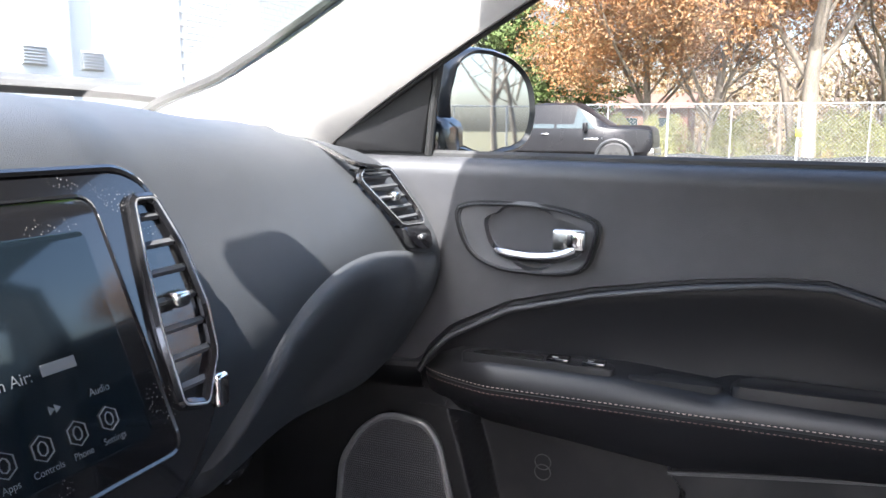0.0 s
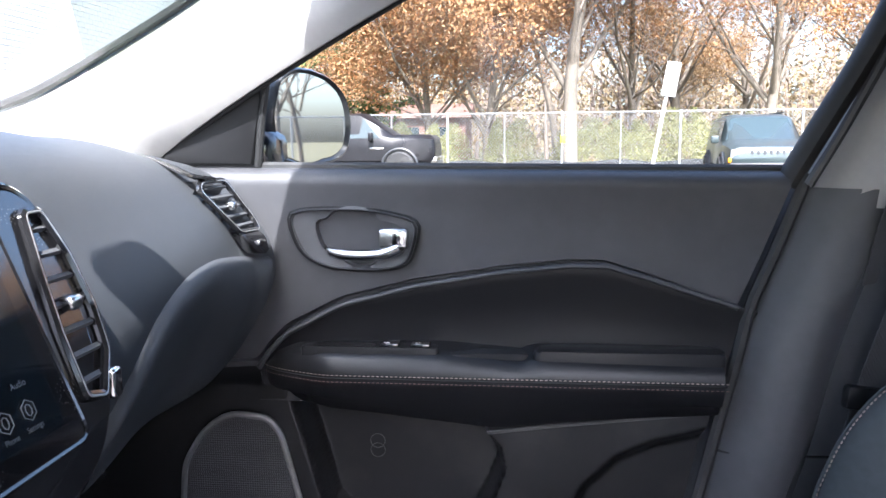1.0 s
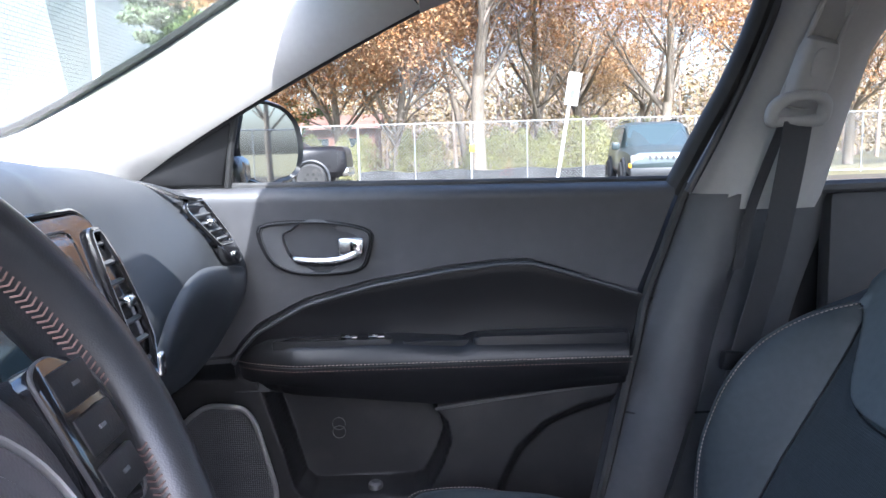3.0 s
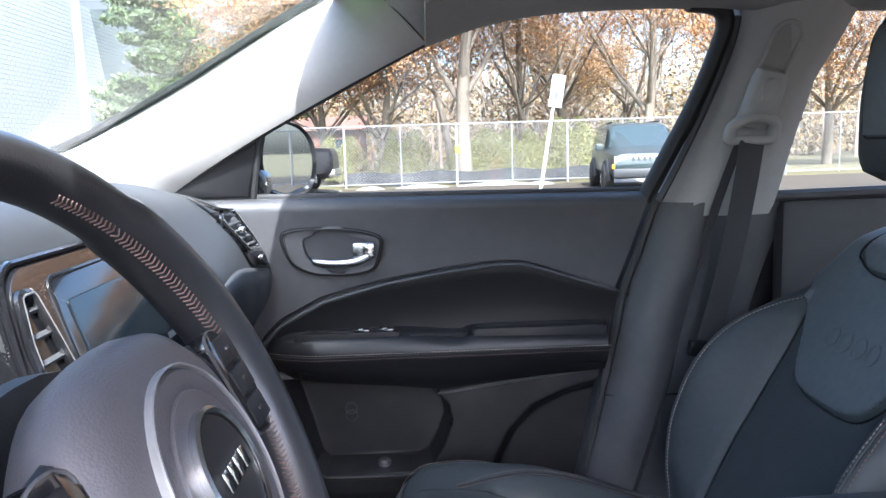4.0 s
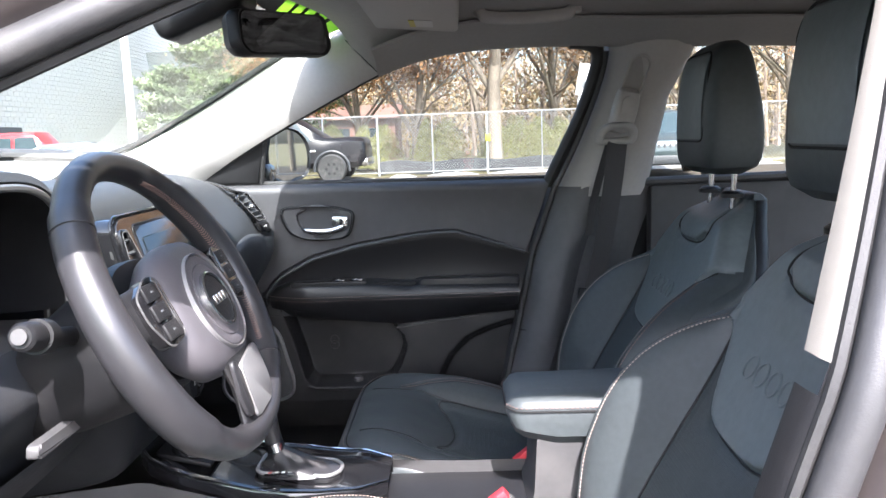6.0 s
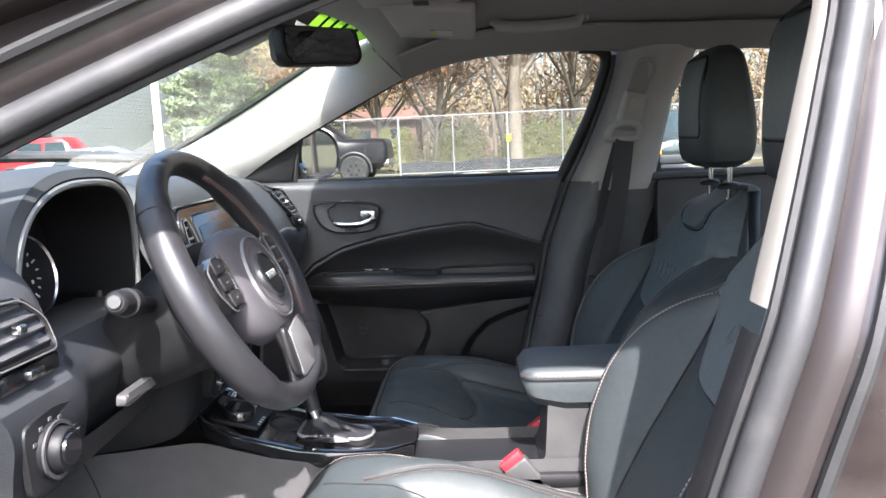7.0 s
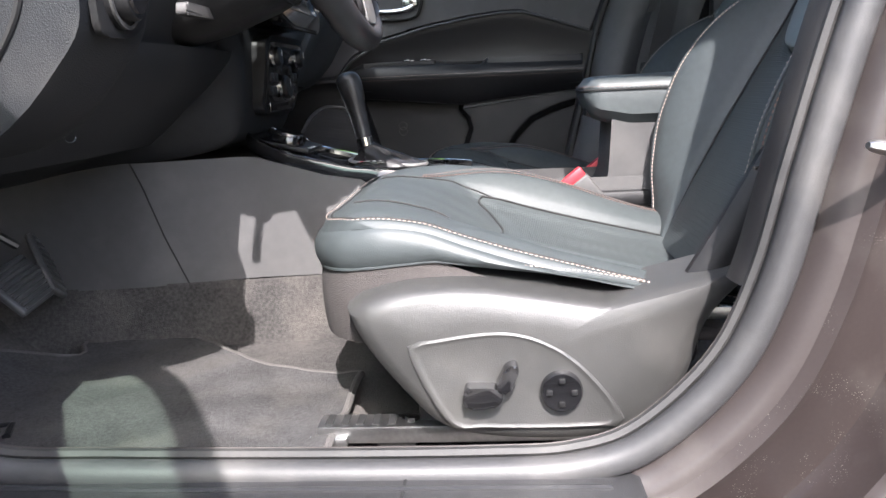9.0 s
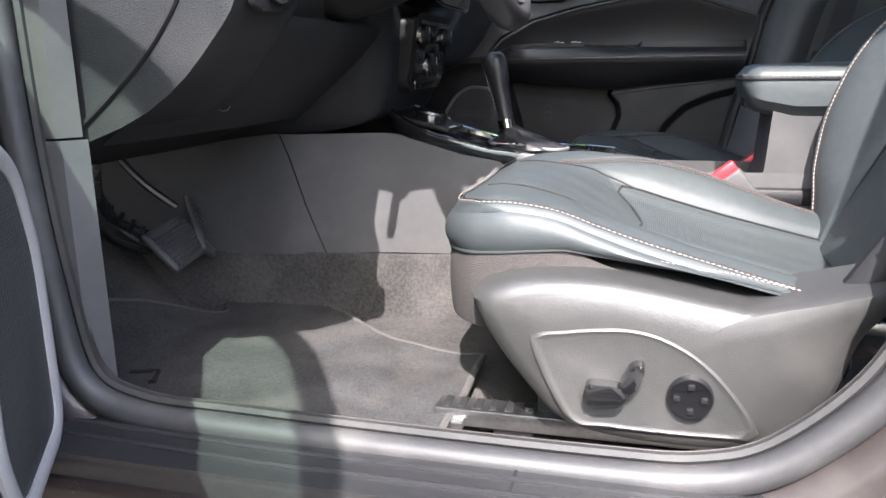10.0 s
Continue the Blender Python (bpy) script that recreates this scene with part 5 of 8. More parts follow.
part("badge_ring", disc(0, [(0.0375, 0.0385), (0.0375, 0.0440), (0.0355, 0.0455), (0.0335, 0.0440), (0.0335, 0.0385)]), M["chrome"], hub, "chrome badge ring")
badge = part("badge", disc(0, [(0.0335, 0.0405), (0.032, 0.0430), (0.001, 0.0440)]), M["hard"], hub, "dark badge disc with a plain emblem")
for x0, w_ in ((-0.0165, 0.008), (-0.0055, 0.009), (0.0055, 0.009), (0.0165, 0.008)):
    part("emblem_bar", box((w_, 0.012, 0.0016), bevel=0.0006, m=WM @ Matrix.Translation((x0, -0.016, 0.0445))), M["bright"], hub)

# side spokes with button pods
for sgn in (1, -1):
    sp = []
    for f, hw, h, dy in ((0.45, 0.040, 0.020, 0.008), (0.62, 0.034, 0.022, 0.010), (0.82, 0.030, 0.012, 0.012), (0.98, 0.036, 0.002, 0.014)):
        x = sgn * RIM * f
        sp.append([WM @ Vector((x, dy + hw * math.cos(b), h - 0.008 + 0.011 * math.sin(b))) for b in np.linspace(0, 2 * math.pi, 17)[:-1]])
    spoke = part("side_spoke", loft(sp), M["hard"], wheel)
    pod = rounded([(sgn * 0.098, -0.030), (sgn * 0.098, 0.044), (sgn * 0.120, 0.048), (sgn * 0.156, 0.030), (sgn * 0.158, 0.0), (sgn * 0.140, -0.036)], 0.010, 4)
    part("button_pod", plate(pod, lambda a, b, d: WM @ Vector((a, b, d + 0.012 - 0.08 * (abs(a) - 0.1))), 0.0, 0.016, 0.004), M["gloss"], spoke)
    for i, (bx, by) in enumerate(((0.126, 0.030), (0.127, 0.006), (0.124, -0.018))):
        part("wheel_button", box((0.036, 0.020, 0.004), bevel=0.002, m=WM @ Matrix.Translation((sgn * bx, by, 0.0285 - 0.08 * (bx - 0.1)))), M["hard"], spoke)
        part("button_mark", box((0.006, 0.002, 0.0008), bevel=0, m=WM @ Matrix.Translation((sgn * bx, by, 0.0308 - 0.08 * (bx - 0.1)))), M["print_dim"], spoke)
    part("pod_trim", tube([WM @ Vector((a, b, 0.0265 - 0.08 * (abs(a) - 0.1))) for a, b in pod], 0.0013, 6, closed=True), M["trim_grey"], spoke)

# bottom spoke
low = []
for f, hw, h in ((0.40, 0.050, 0.028), (0.62, 0.040, 0.022), (0.85, 0.040, 0.010), (0.99, 0.052, 0.0)):
    low.append([WM @ Vector((hw * math.copysign(abs(math.cos(b)) ** 0.7, math.cos(b)), -RIM * f, h - 0.006 + 0.010 * math.sin(b))) for b in np.linspace(0, 2 * math.pi, 25)[:-1]])
lsp = part("bottom_spoke", loft(low), M["hard"], wheel)
INL = lambda a, b, d: WM @ Vector((a, b, d + 0.030 + 0.24 * (b + 0.09)))
part("spoke_inlay", plate(rounded([(-0.026, -0.102), (0.050, -0.090), (0.070, -0.146), (0.062, -0.172), (-0.016, -0.176)], 0.012, 5), INL, 0, 0.006, 0.002), M["silver"], lsp, "satin silver inlay")
part("spoke_panel", plate(rounded([(-0.028, -0.098), (-0.050, -0.088), (-0.052, -0.140), (-0.042, -0.164), (-0.020, -0.168)], 0.012, 5), INL, 0, 0.005, 0.002), M["wheel_leather"], lsp)
# ---- front seats ----
def sm(a, b, x):
    t = max(0.0, min(1.0, (x - a) / (b - a)))
    return t * t * (3 - 2 * t)


def inset_edge(u, v):
    """How far a place on the seat base lies from the edge of its perforated inset."""
    au = abs(u)
    return max(au - 0.56, (0.46 - 0.10 * (au / 0.56) ** 2 - v) * 1.0)


def ridge_u(v):
    """Where the bolster's double-stitched seam runs: along its ridge, swinging in towards the front."""
    return glide(v, [0.16, 0.24, 0.34, 0.50, 0.70, 1.0], [0.50, 0.60, 0.70, 0.77, 0.79, 0.79])


def cushion_pt(u, v):
    """Top of the seat base: u across (-1..1), v front to rear; the border rolls over all round."""
    au = abs(u)
    half = 0.262 - 0.012 * (1 - v) ** 2
    corner = max(0.0, (au - 0.50) / 0.50)
    xf = -0.216 + 0.085 * (1 - math.sqrt(max(0.0, 1 - corner ** 2.2)))
    x = xf + (0.31 - xf) * v
    zc = glide(x, [-0.225, -0.15, -0.08, -0.02, 0.05, 0.15, 0.31], [0.678, 0.690, 0.678, 0.655, 0.631, 0.604, 0.572])
    z = zc + (0.052 if u > 0 else 0.014) * (1 - 0.5 * sm(0.84, 1.0, au)) * sm(0.44, 0.80, au) * sm(-0.17, 0.06, x) * (1 - 0.45 * sm(0.10, 0.30, x)) - 0.004 * (1 - au)
    z -= 0.007 * math.exp(-(inset_edge(u, v) / 0.035) ** 2) + 0.016 * (1 - sm(0.25, 0.72, au)) * sm(-0.10, 0.06, x)
    z -= 0.004 * math.exp(-((au - ridge_u(v)) / 0.02) ** 2) * sm(0.16, 0.3, v)
    z += 0.0007 * math.sin(31 * x + 2.0 * u) * math.cos(17 * u * (1 + 0.3 * v))
    d = min((1 - au) * half, (x - xf) + 0.0)
    front = 1 - sm(-0.20, -0.05, x)
    r = 0.020 + 0.034 * front
    k = max(0.0, 1 - d / r)
    z -= (0.010 + 0.010 * front) * (1 - math.sqrt(max(0.0, 1 - k ** 2)))
    return Vector((x, half * u, z))


def cushion_bm(keep_face):
    nu, nv = 100, 100
    bm = bmesh.new()
    vs = {}
    for j in range(nv + 1):
        for i in range(nu + 1):
            vs[i, j] = bm.verts.new(cushion_pt(-1 + 2 * i / nu, j / nv))
    for j in range(nv):
        for i in range(nu):
            if keep_face(-1 + 2 * (i + 0.5) / nu, (j + 0.5) / nv):
                bm.faces.new((vs[i, j], vs[i + 1, j], vs[i + 1, j + 1], vs[i, j + 1]))
    bmesh.ops.delete(bm, geom=[v for v in bm.verts if not v.link_faces], context="VERTS")
    return bm


def band_bm(z_lo, z_hi_off, grow):
    """Leather or cloth band round front and sides of the seat base."""
    rim = [cushion_pt(-1, 1 - i / 30) for i in range(31)] + [cushion_pt(-1 + 2 * i / 60, 0) for i in range(1, 60)] + [cushion_pt(1, i / 30) for i in range(31)]
    c = Vector((0.08, 0, 0))
    rows = []
    for f in (0.0, 0.06, 0.14, 0.3, 0.5, 0.7, 0.86, 0.95, 1.0):
        row = []
        for q, p in enumerate(rim):
            zt = p.z + z_hi_off
            zl = z_lo if z_lo < 0.6 else interp(p.x, [-0.21, -0.06, 0.12, 0.30], [0.616, 0.632, 0.610, 0.572])
            t = rim[min(q + 1, len(rim) - 1)] - rim[max(q - 1, 0)]
            d = Vector((t.y, -t.x, 0)).normalized()
            if d.dot(Vector((p.x - c.x, p.y, 0))) < 0:
                d = -d
            row.append(Vector((p.x, p.y, zt + (zl - zt) * f)) + d * grow * math.sin(math.pi * min(1, f * 0.97)) ** 0.7)
        rows.append(row)
    return loft(rows, closed=False)


def band_bm_edge():
    """Lower edge of the leather band."""
    rim = [cushion_pt(-1, 1 - i / 30) for i in range(31)] + [cushion_pt(-1 + 2 * i / 60, 0) for i in range(1, 60)] + [cushion_pt(1, i / 30) for i in range(31)]
    return [Vector((p.x - (0.003 if p.x < -0.1 else 0), p.y * 1.012, interp(p.x, [-0.21, -0.06, 0.12, 0.30], [0.616, 0.632, 0.610, 0.572]) + 0.002)) for p in rim]


def back_center(z):
    return glide(z, [0.56, 0.60, 0.75, 0.888, 1.0, 1.08, 1.14], [0.285, 0.306, 0.392, 0.474, 0.536, 0.577, 0.610])


def back_half(z):
    return glide(z, [0.56, 0.62, 0.70, 0.80, 0.88, 0.93, 0.97, 1.00, 1.03, 1.06, 1.09, 1.12, 1.14], [0.225, 0.242, 0.264, 0.281, 0.285, 0.280, 0.262, 0.240, 0.214, 0.190, 0.162, 0.130, 0.100])


def ridge_y(z):
    """Distance of the bolster's stitched ridge from the seat's middle; it swings in over the shoulder."""
    return min(0.93 * back_half(z), glide(z, [0.56, 0.85, 0.90, 0.93, 0.96, 0.98, 0.995], [0.250, 0.252, 0.248, 0.240, 0.222, 0.203, 0.180]))


def seam_y(z):
    """Seam between the bolster and the perforated middle."""
    return glide(z, [0.56, 0.62, 0.70, 0.90, 0.96, 0.99], [0.130, 0.146, 0.158, 0.162, 0.167, 0.178])


def bolster(z):
    """How far the ridge stands in front of the middle."""
    return glide(z, [0.56, 0.60, 0.67, 0.745, 0.79, 0.84, 0.88, 0.915, 0.94, 0.96, 0.978, 0.995, 1.01], [0.0, 0.012, 0.052, 0.084, 0.098, 0.107, 0.106, 0.097, 0.083, 0.066, 0.042, 0.014, 0.0])


def yoke_z(y):
    """Lower edge of the smooth shoulder panel."""
    return glide(abs(y), [0, 0.05, 0.085, 0.108, 0.125, 0.150, 0.166, 0.182, 0.200, 0.30], [0.852, 0.854, 0.862, 0.880, 0.905, 0.945, 0.968, 0.992, 1.012, 1.022])


def neck_z(u):
    return interp(abs(u), [0.0, 0.30, 0.50, 0.62], [1.048, 1.052, 1.072, 1.115])


def back_pt(u, z, side=1):
    """Front (side 1) or rear (0) skin of the backrest."""
    au, h = abs(u), back_half(z)
    ay, x = au * h, back_center(z)
    ry, sy = ridge_y(z), seam_y(z)
    if ay < ry:
        k = max(0.0, (ay - sy + 0.012) / (ry - sy + 0.012))
        ramp = 0.45 * math.sin(math.pi / 2 * k) + 0.55 * sm(0, 1, k)
    else:
        ramp = 1 - 0.62 * ((ay - ry) / (h - ry)) ** 1.6
    bol = bolster(z) * ramp
    groove = 0.009 * math.exp(-((ay - sy) / 0.007) ** 2) * (1 - sm(0.97, 0.99, z))
    dz = z - yoke_z(ay)
    yoke = 0.011 * sm(0.0, 0.016, dz) - 0.006 * math.exp(-(dz / 0.007) ** 2)
    neck = 0.007 * math.exp(-((z - neck_z(u)) / 0.007) ** 2) * (1 - sm(0.60, 0.66, au)) * sm(1.03, 1.05, z) - 0.006 * sm(0.0, 0.012, z - neck_z(u)) * (1 - sm(0.56, 0.62, au))
    edge = max(0, (au - 0.80) / 0.20)
    xf = x - bol + groove - yoke + neck + 0.055 * (1 - math.sqrt(max(0, 1 - edge ** 2.2))) * sm(0.94, 1.02, z)
    wrinkle = 0.0009 * noise.noise(Vector((u * h * 16, z * 22, 1.0)))
    xf += wrinkle
    if z > 1.08:
        xf += 0.05 * sm(1.08, 1.142, z) ** 2
    xb = x + 0.115 - 0.03 * sm(1.0, 1.142, z) - 0.045 * (1 - math.sqrt(max(0, 1 - (max(0, au - 0.6) / 0.4) ** 2.4)))
    mid = x + 0.045
    return Vector((min(xf, mid) if side else max(xb, mid), h * u, z))


def back_bm(keep_face, rear=False):
    bm = bmesh.new()
    nu, zs = 150, [0.56 + 0.582 * (i / 150) for i in range(151)]
    vs = {}
    for j, z in enumerate(zs):
        for i in range(nu + 1):
            vs[i, j] = bm.verts.new(back_pt(-1 + 2 * i / nu, z, 0 if rear else 1))
    for j in range(150):
        for i in range(nu):
            if keep_face(-1 + 2 * (i + 0.5) / nu, (zs[j] + zs[j + 1]) / 2):
                bm.faces.new((vs[i, j], vs[i + 1, j], vs[i + 1, j + 1], vs[i, j + 1]))
    bmesh.ops.delete(bm, geom=[v for v in bm.verts if not v.link_faces], context="VERTS")
    return bm


def on_back(pairs, n, lift=-0.0015):
    return [back_pt(p.x, p.y) + Vector((lift, 0, 0.0)) for p in spline([(a, b, 0) for a, b in pairs], n)]


def along_back(ys, zs, lift):
    """A line on the backrest through places given by distance from the middle and height."""
    return [back_pt(y / back_half(z), z) + Vector((lift, 0, 0)) for y, z in zip(ys, zs)]


def on_cush(pairs, n, lift=0.0012):
    return [cushion_pt(p.x, p.y) + Vector((0, 0, lift)) for p in spline([(a, b, 0) for a, b in pairs], n)]


def make_seat(label, group):
    seat = thing("front_seat", label, "car seat", group=group)
    ins = lambda u, v: abs(u) < 0.56 and 0.46 - 0.10 * (abs(u) / 0.56) ** 2 < v
    part("cushion", cushion_bm(lambda u, v: not ins(u, v)), M["leather"], seat, "black leather seat cushion")
    part("cushion_insert", cushion_bm(ins), M["perf"], seat, "perforated black leather insert")
    part("cushion_side", band_bm(0.7, 0.0, 0.011), M["leather"], seat)
    part("cushion_skirt", band_bm(0.53, -0.030, 0.005), M["skirt"], seat, "brown-black cloth skirt")
    for s in (-1, 1):
        vs_ = [0.99 - 0.78 * i / 50 for i in range(51)]
        ridge = lambda off: [cushion_pt(s * (ridge_u(v) + off), v) + Vector((0, 0, 0.0012)) for v in vs_]
        if s > 0:
            part("cushion_seam", tube(ridge(0), 0.0017, 5), M["seam"], seat)
            part("stitching", stitches(ridge(-0.022), 0.0038, 0.0024, 0.0009), M["stitch_o"], seat, "copper stitching")
            part("stitching", stitches(ridge(0.022), 0.0038, 0.0024, 0.0009), M["stitch_o"], seat)
        part("panel_seam", tube(on_cush([(s * 0.56, 0.43), (s * 0.575, 0.34), (s * 0.53, 0.25), (s * 0.50, 0.17), (s * 0.52, 0.08)], 30), 0.0014, 5), M["seam"], seat)
    top = [cushion_pt(-0.955, 0.97 - 0.9 * i / 40) for i in range(41)] + [cushion_pt(-0.955 + 1.91 * i / 60, 0.028) for i in range(61)] + [cushion_pt(0.955, 0.07 + 0.9 * i / 40) for i in range(41)]
    part("edge_seam", tube([p + Vector((0, 0, 0.0005)) for p in top], 0.0016, 5), M["seam"], seat)
    part("stitching", stitches([p + Vector((-0.006 if p.x < -0.15 else 0, p.y * 0.022, 0.0005)) for p in top], 0.0038, 0.0024, 0.0009), M["stitch"], seat, "pale stitching")
    low = [p for p in band_bm_edge()]
    part("lower_piping", tube(low, 0.0024, 6), M["leather"], seat)
    part("stitching", stitches([p + Vector((0, math.copysign(0.002, p.y), 0.006)) for p in low], 0.0038, 0.0024, 0.0009), M["stitch"], seat)
    part("insert_seam", tube(on_cush([(-0.555, 0.97), (-0.56, 0.75), (-0.56, 0.55), (-0.555, 0.43), (-0.49, 0.387), (-0.3, 0.43), (0, 0.458), (0.3, 0.43), (0.49, 0.387), (0.555, 0.43), (0.56, 0.55), (0.56, 0.75), (0.555, 0.97)], 130), 0.0018, 5), M["seam"], seat)
    # backrest
    yk = lambda u, z: z > yoke_z(u * back_half(z))
    cen = lambda u, z: abs(u) * back_half(z) < seam_y(z) and not yk(u, z)
    for s in (-1, 1):
        part("backrest_bolster", back_bm(lambda u, z: u * s > 0 and not yk(u, z) and not cen(u, z)), M["leather"], seat, "black leather backrest bolster")
    part("back_insert", back_bm(cen), M["perf"], seat, "perforated black leather insert")
    part("shoulder_panel", back_bm(yk), M["yoke"], seat, "smooth upper panel with embossed emblem")
    part("back_shell", back_bm(lambda u, z: True, rear=True), M["hard"], seat)
    for s in (-1, 1):
        rows = []
        for i in range(49):
            z = 0.56 + 0.582 * i / 48
            a, b = back_pt(s, z), back_pt(s, z, 0)
            rows.append([a.lerp(b, q / 8) + Vector((0, s * 0.012 * math.sin(math.pi * q / 8) ** 0.8, 0)) for q in range(9)])
        part("back_side", loft(rows, closed=False), M["leather"], seat, "black leather side of the backrest")
    part("back_top", loft([[back_pt(-1 + 2 * i / 20, 1.142).lerp(back_pt(-1 + 2 * i / 20, 1.142, 0), q / 6) + Vector((0, 0, 0.014 * math.sin(math.pi * q / 6))) for i in range(21)] for q in range(7)], closed=False), M["leather"], seat)
    yy = [-0.20 + 0.40 * i / 120 for i in range(121)]
    part("yoke_seam", tube(along_back(yy, [yoke_z(y) for y in yy], -0.001), 0.0019, 5), M["seam"], seat)
    part("neck_seam", tube(on_back([(-0.62, 1.115), (-0.55, 1.075), (-0.25, 1.052), (0.25, 1.052), (0.55, 1.075), (0.62, 1.115)], 40, -0.001), 0.0020, 5), M["seam"], seat)
    for s in (-1, 1):
        zs_ = [0.58 + 0.39 * i / 60 for i in range(61)]
        part("bolster_seam", tube(along_back([s * seam_y(z) for z in zs_], zs_, -0.001), 0.0019, 5), M["seam"], seat)
        zs_ = [0.575 + 0.418 * (i / 90) ** 0.8 for i in range(91)]
        part("bolster_piping", tube(along_back([s * ridge_y(z) for z in zs_], zs_, -0.001), 0.0024, 6), M["leather"], seat)
        part("stitching", stitches(along_back([s * (ridge_y(z) - 0.006) for z in zs_], zs_, -0.0018), 0.0048, 0.0022, 0.0013), M["stitch"], seat, "pale stitching")
        part("stitching", stitches(along_back([s * (ridge_y(z) + 0.006) for z in zs_], zs_, -0.0018), 0.0048, 0.0022, 0.0013), M["stitch_o"], seat)
    # raised emblem: plain strokes
    for u0, w_ in ((-0.20, 0.09), (-0.07, 0.11), (0.07, 0.11), (0.20, 0.11)):
        loop = [(u0 + w_ * 0.5 * math.cos(a), 0.952 + 0.015 * math.sin(a)) for a in np.linspace(0, 2 * math.pi, 13)[:-1]]
        part("emblem", tube([back_pt(a, b) + Vector((-0.0008, 0, 0)) for a, b in loop], 0.0017, 6, closed=True, up=(1, 0, 0)), M["yoke"], seat)
    # headrest
    hx, hz = 0.612, 1.312
    secs = []
    for f in np.linspace(0, 1, 19):
        z = -0.135 + 0.268 * f
        e = math.sqrt(max(0.0, 1 - abs(2 * f - 1) ** 7))
        w, d = (0.126 - 0.012 * abs(f - 0.45)) * (0.72 + 0.28 * e) * (1.07 - 0.17 * f), (0.062 + 0.012 * math.sin(math.pi * f) - 0.024 * f) * (0.5 + 0.5 * e)
        xo = 0.075 * (f - 0.5) * 0.35 + 0.012 * math.cos(math.pi * f)
        sec = []
        for a in np.linspace(0, 2 * math.pi, 37)[:-1]:
            ca, sa = math.cos(a), math.sin(a)
            sec.append(Vector((hx + xo + d * math.copysign(abs(ca) ** 0.45, ca), w * math.copysign(abs(sa) ** 0.42, sa), hz + z)))
        secs.append(sec)
    head = part("headrest", loft(secs), M["leather"], seat, "black leather headrest")
    hr = rounded([(-0.088, 1.245), (-0.092, 1.40), (-0.075, 1.425), (0.075, 1.425), (0.092, 1.40), (0.088, 1.245)], 0.02, 5)

    def on_head(y, z):
        f = (z - hz + 0.135) / 0.268
        d = 0.062 + 0.012 * math.sin(math.pi * f) - 0.024 * f
        e = math.sqrt(max(0.0, 1 - abs(2 * f - 1) ** 7))
        return Vector((hx + 0.075 * (f - 0.5) * 0.35 + 0.012 * math.cos(math.pi * f) - d * (0.5 + 0.5 * e) * (1 - 0.25 * (abs(y) / 0.117) ** 4) - 0.001, y, z))

    part("headrest_piping", tube([on_head(a, b) for a, b in hr], 0.0022, 6, closed=True, up=(1, 0, 0)), M["seam"], head, "thin black piping")
    part("headrest_panel", loft([[on_head(-0.084 + 0.168 * i / 10, 1.25 + 0.168 * j / 10) + Vector((-0.0025, 0, 0)) for i in range(11)] for j in range(11)], closed=False), M["yoke"], head, "smooth leather headrest face")
    for s in (-1, 1):
        post = part("headrest_post", tube([(0.622, s * 0.069, 1.10), (0.628, s * 0.069, 1.235)], 0.0062, 12), M["bright"], seat, "chrome post")
        part("post_collar", lathe([(0.024, 0), (0.024, 0.008), (0.017, 0.013), (0.008, 0.014)], 20, pose(0.622, s * 0.069, 1.128)), M["hard"], post)
    # frame below
    part("seat_base", box((0.40, 0.40, 0.09), (0.07, 0, 0.515), 0.02), M["hard"], seat)
    for s in (-1, 1):
        rail = part("seat_rail", box((0.66, 0.040, 0.024), (0.11, s * 0.232, 0.409), 0.004), M["steel"], seat, "bare steel slide rail")
        for q in range(5):
            part("rail_slot", box((0.010, 0.030, 0.004), (-0.205 + 0.020 * q, s * 0.232, 0.4205), 0.001), M["seam"], rail)
        part("rail_foot", box((0.05, 0.04, 0.03), (-0.12, s * 0.225, 0.392), 0.004), M["steel_dark"], rail)
        part("rail_hook", box((0.05, 0.012, 0.014), (-0.205, s * 0.256, 0.403), 0.003), M["steel"], rail)
        part("rail_bolt", lathe([(0.009, 0), (0.009, 0.006), (0.0005, 0.007)], 6, pose(-0.10, s * 0.232, 0.420)), M["steel_dark"], rail)
        part("rail_runner", box((0.50, 0.022, 0.03), (0.16, s * 0.225, 0.434), 0.004), M["steel_dark"], rail)
    return seat


d_seat = make_seat("black leather driver's seat with pale stitching and power controls", "front seats")
d_seat.matrix_basis = Matrix.Translation((0, -0.112, 0))
p_seat = copy_thing(d_seat, Matrix.Translation((0.06, 0.60, -0.02)))
for ob in p_seat.children:
    if ob.name.startswith("headrest"):
        ob.location.z += 0.02
p_seat["label"] = "black leather passenger seat with pale stitching and embossed panel"

# outboard side cover of the driver's seat with its power switches
SIDE = [(-0.168, 0.590), (-0.150, 0.545), (-0.100, 0.478), (-0.055, 0.436), (0.02, 0.421), (0.13, 0.421), (0.20, 0.44), (0.235, 0.50), (0.258, 0.57), (0.310, 0.630), (0.295, 0.652), (0.245, 0.614), (0.20, 0.592), (0.136, 0.592), (0.06, 0.604), (-0.02, 0.615), (-0.10, 0.612), (-0.15, 0.598)]
so = to_loop([tuple(p)[:2] for p in spline([(a, b, 0) for a, b in SIDE], 90, closed=True)], 90)
sc = Vector((0.05, 0.53))
ss = lambda k_, y: [Vector((sc.x + (a - sc.x) * k_, y, sc.y + (b - sc.y) * k_)) for a, b in so]
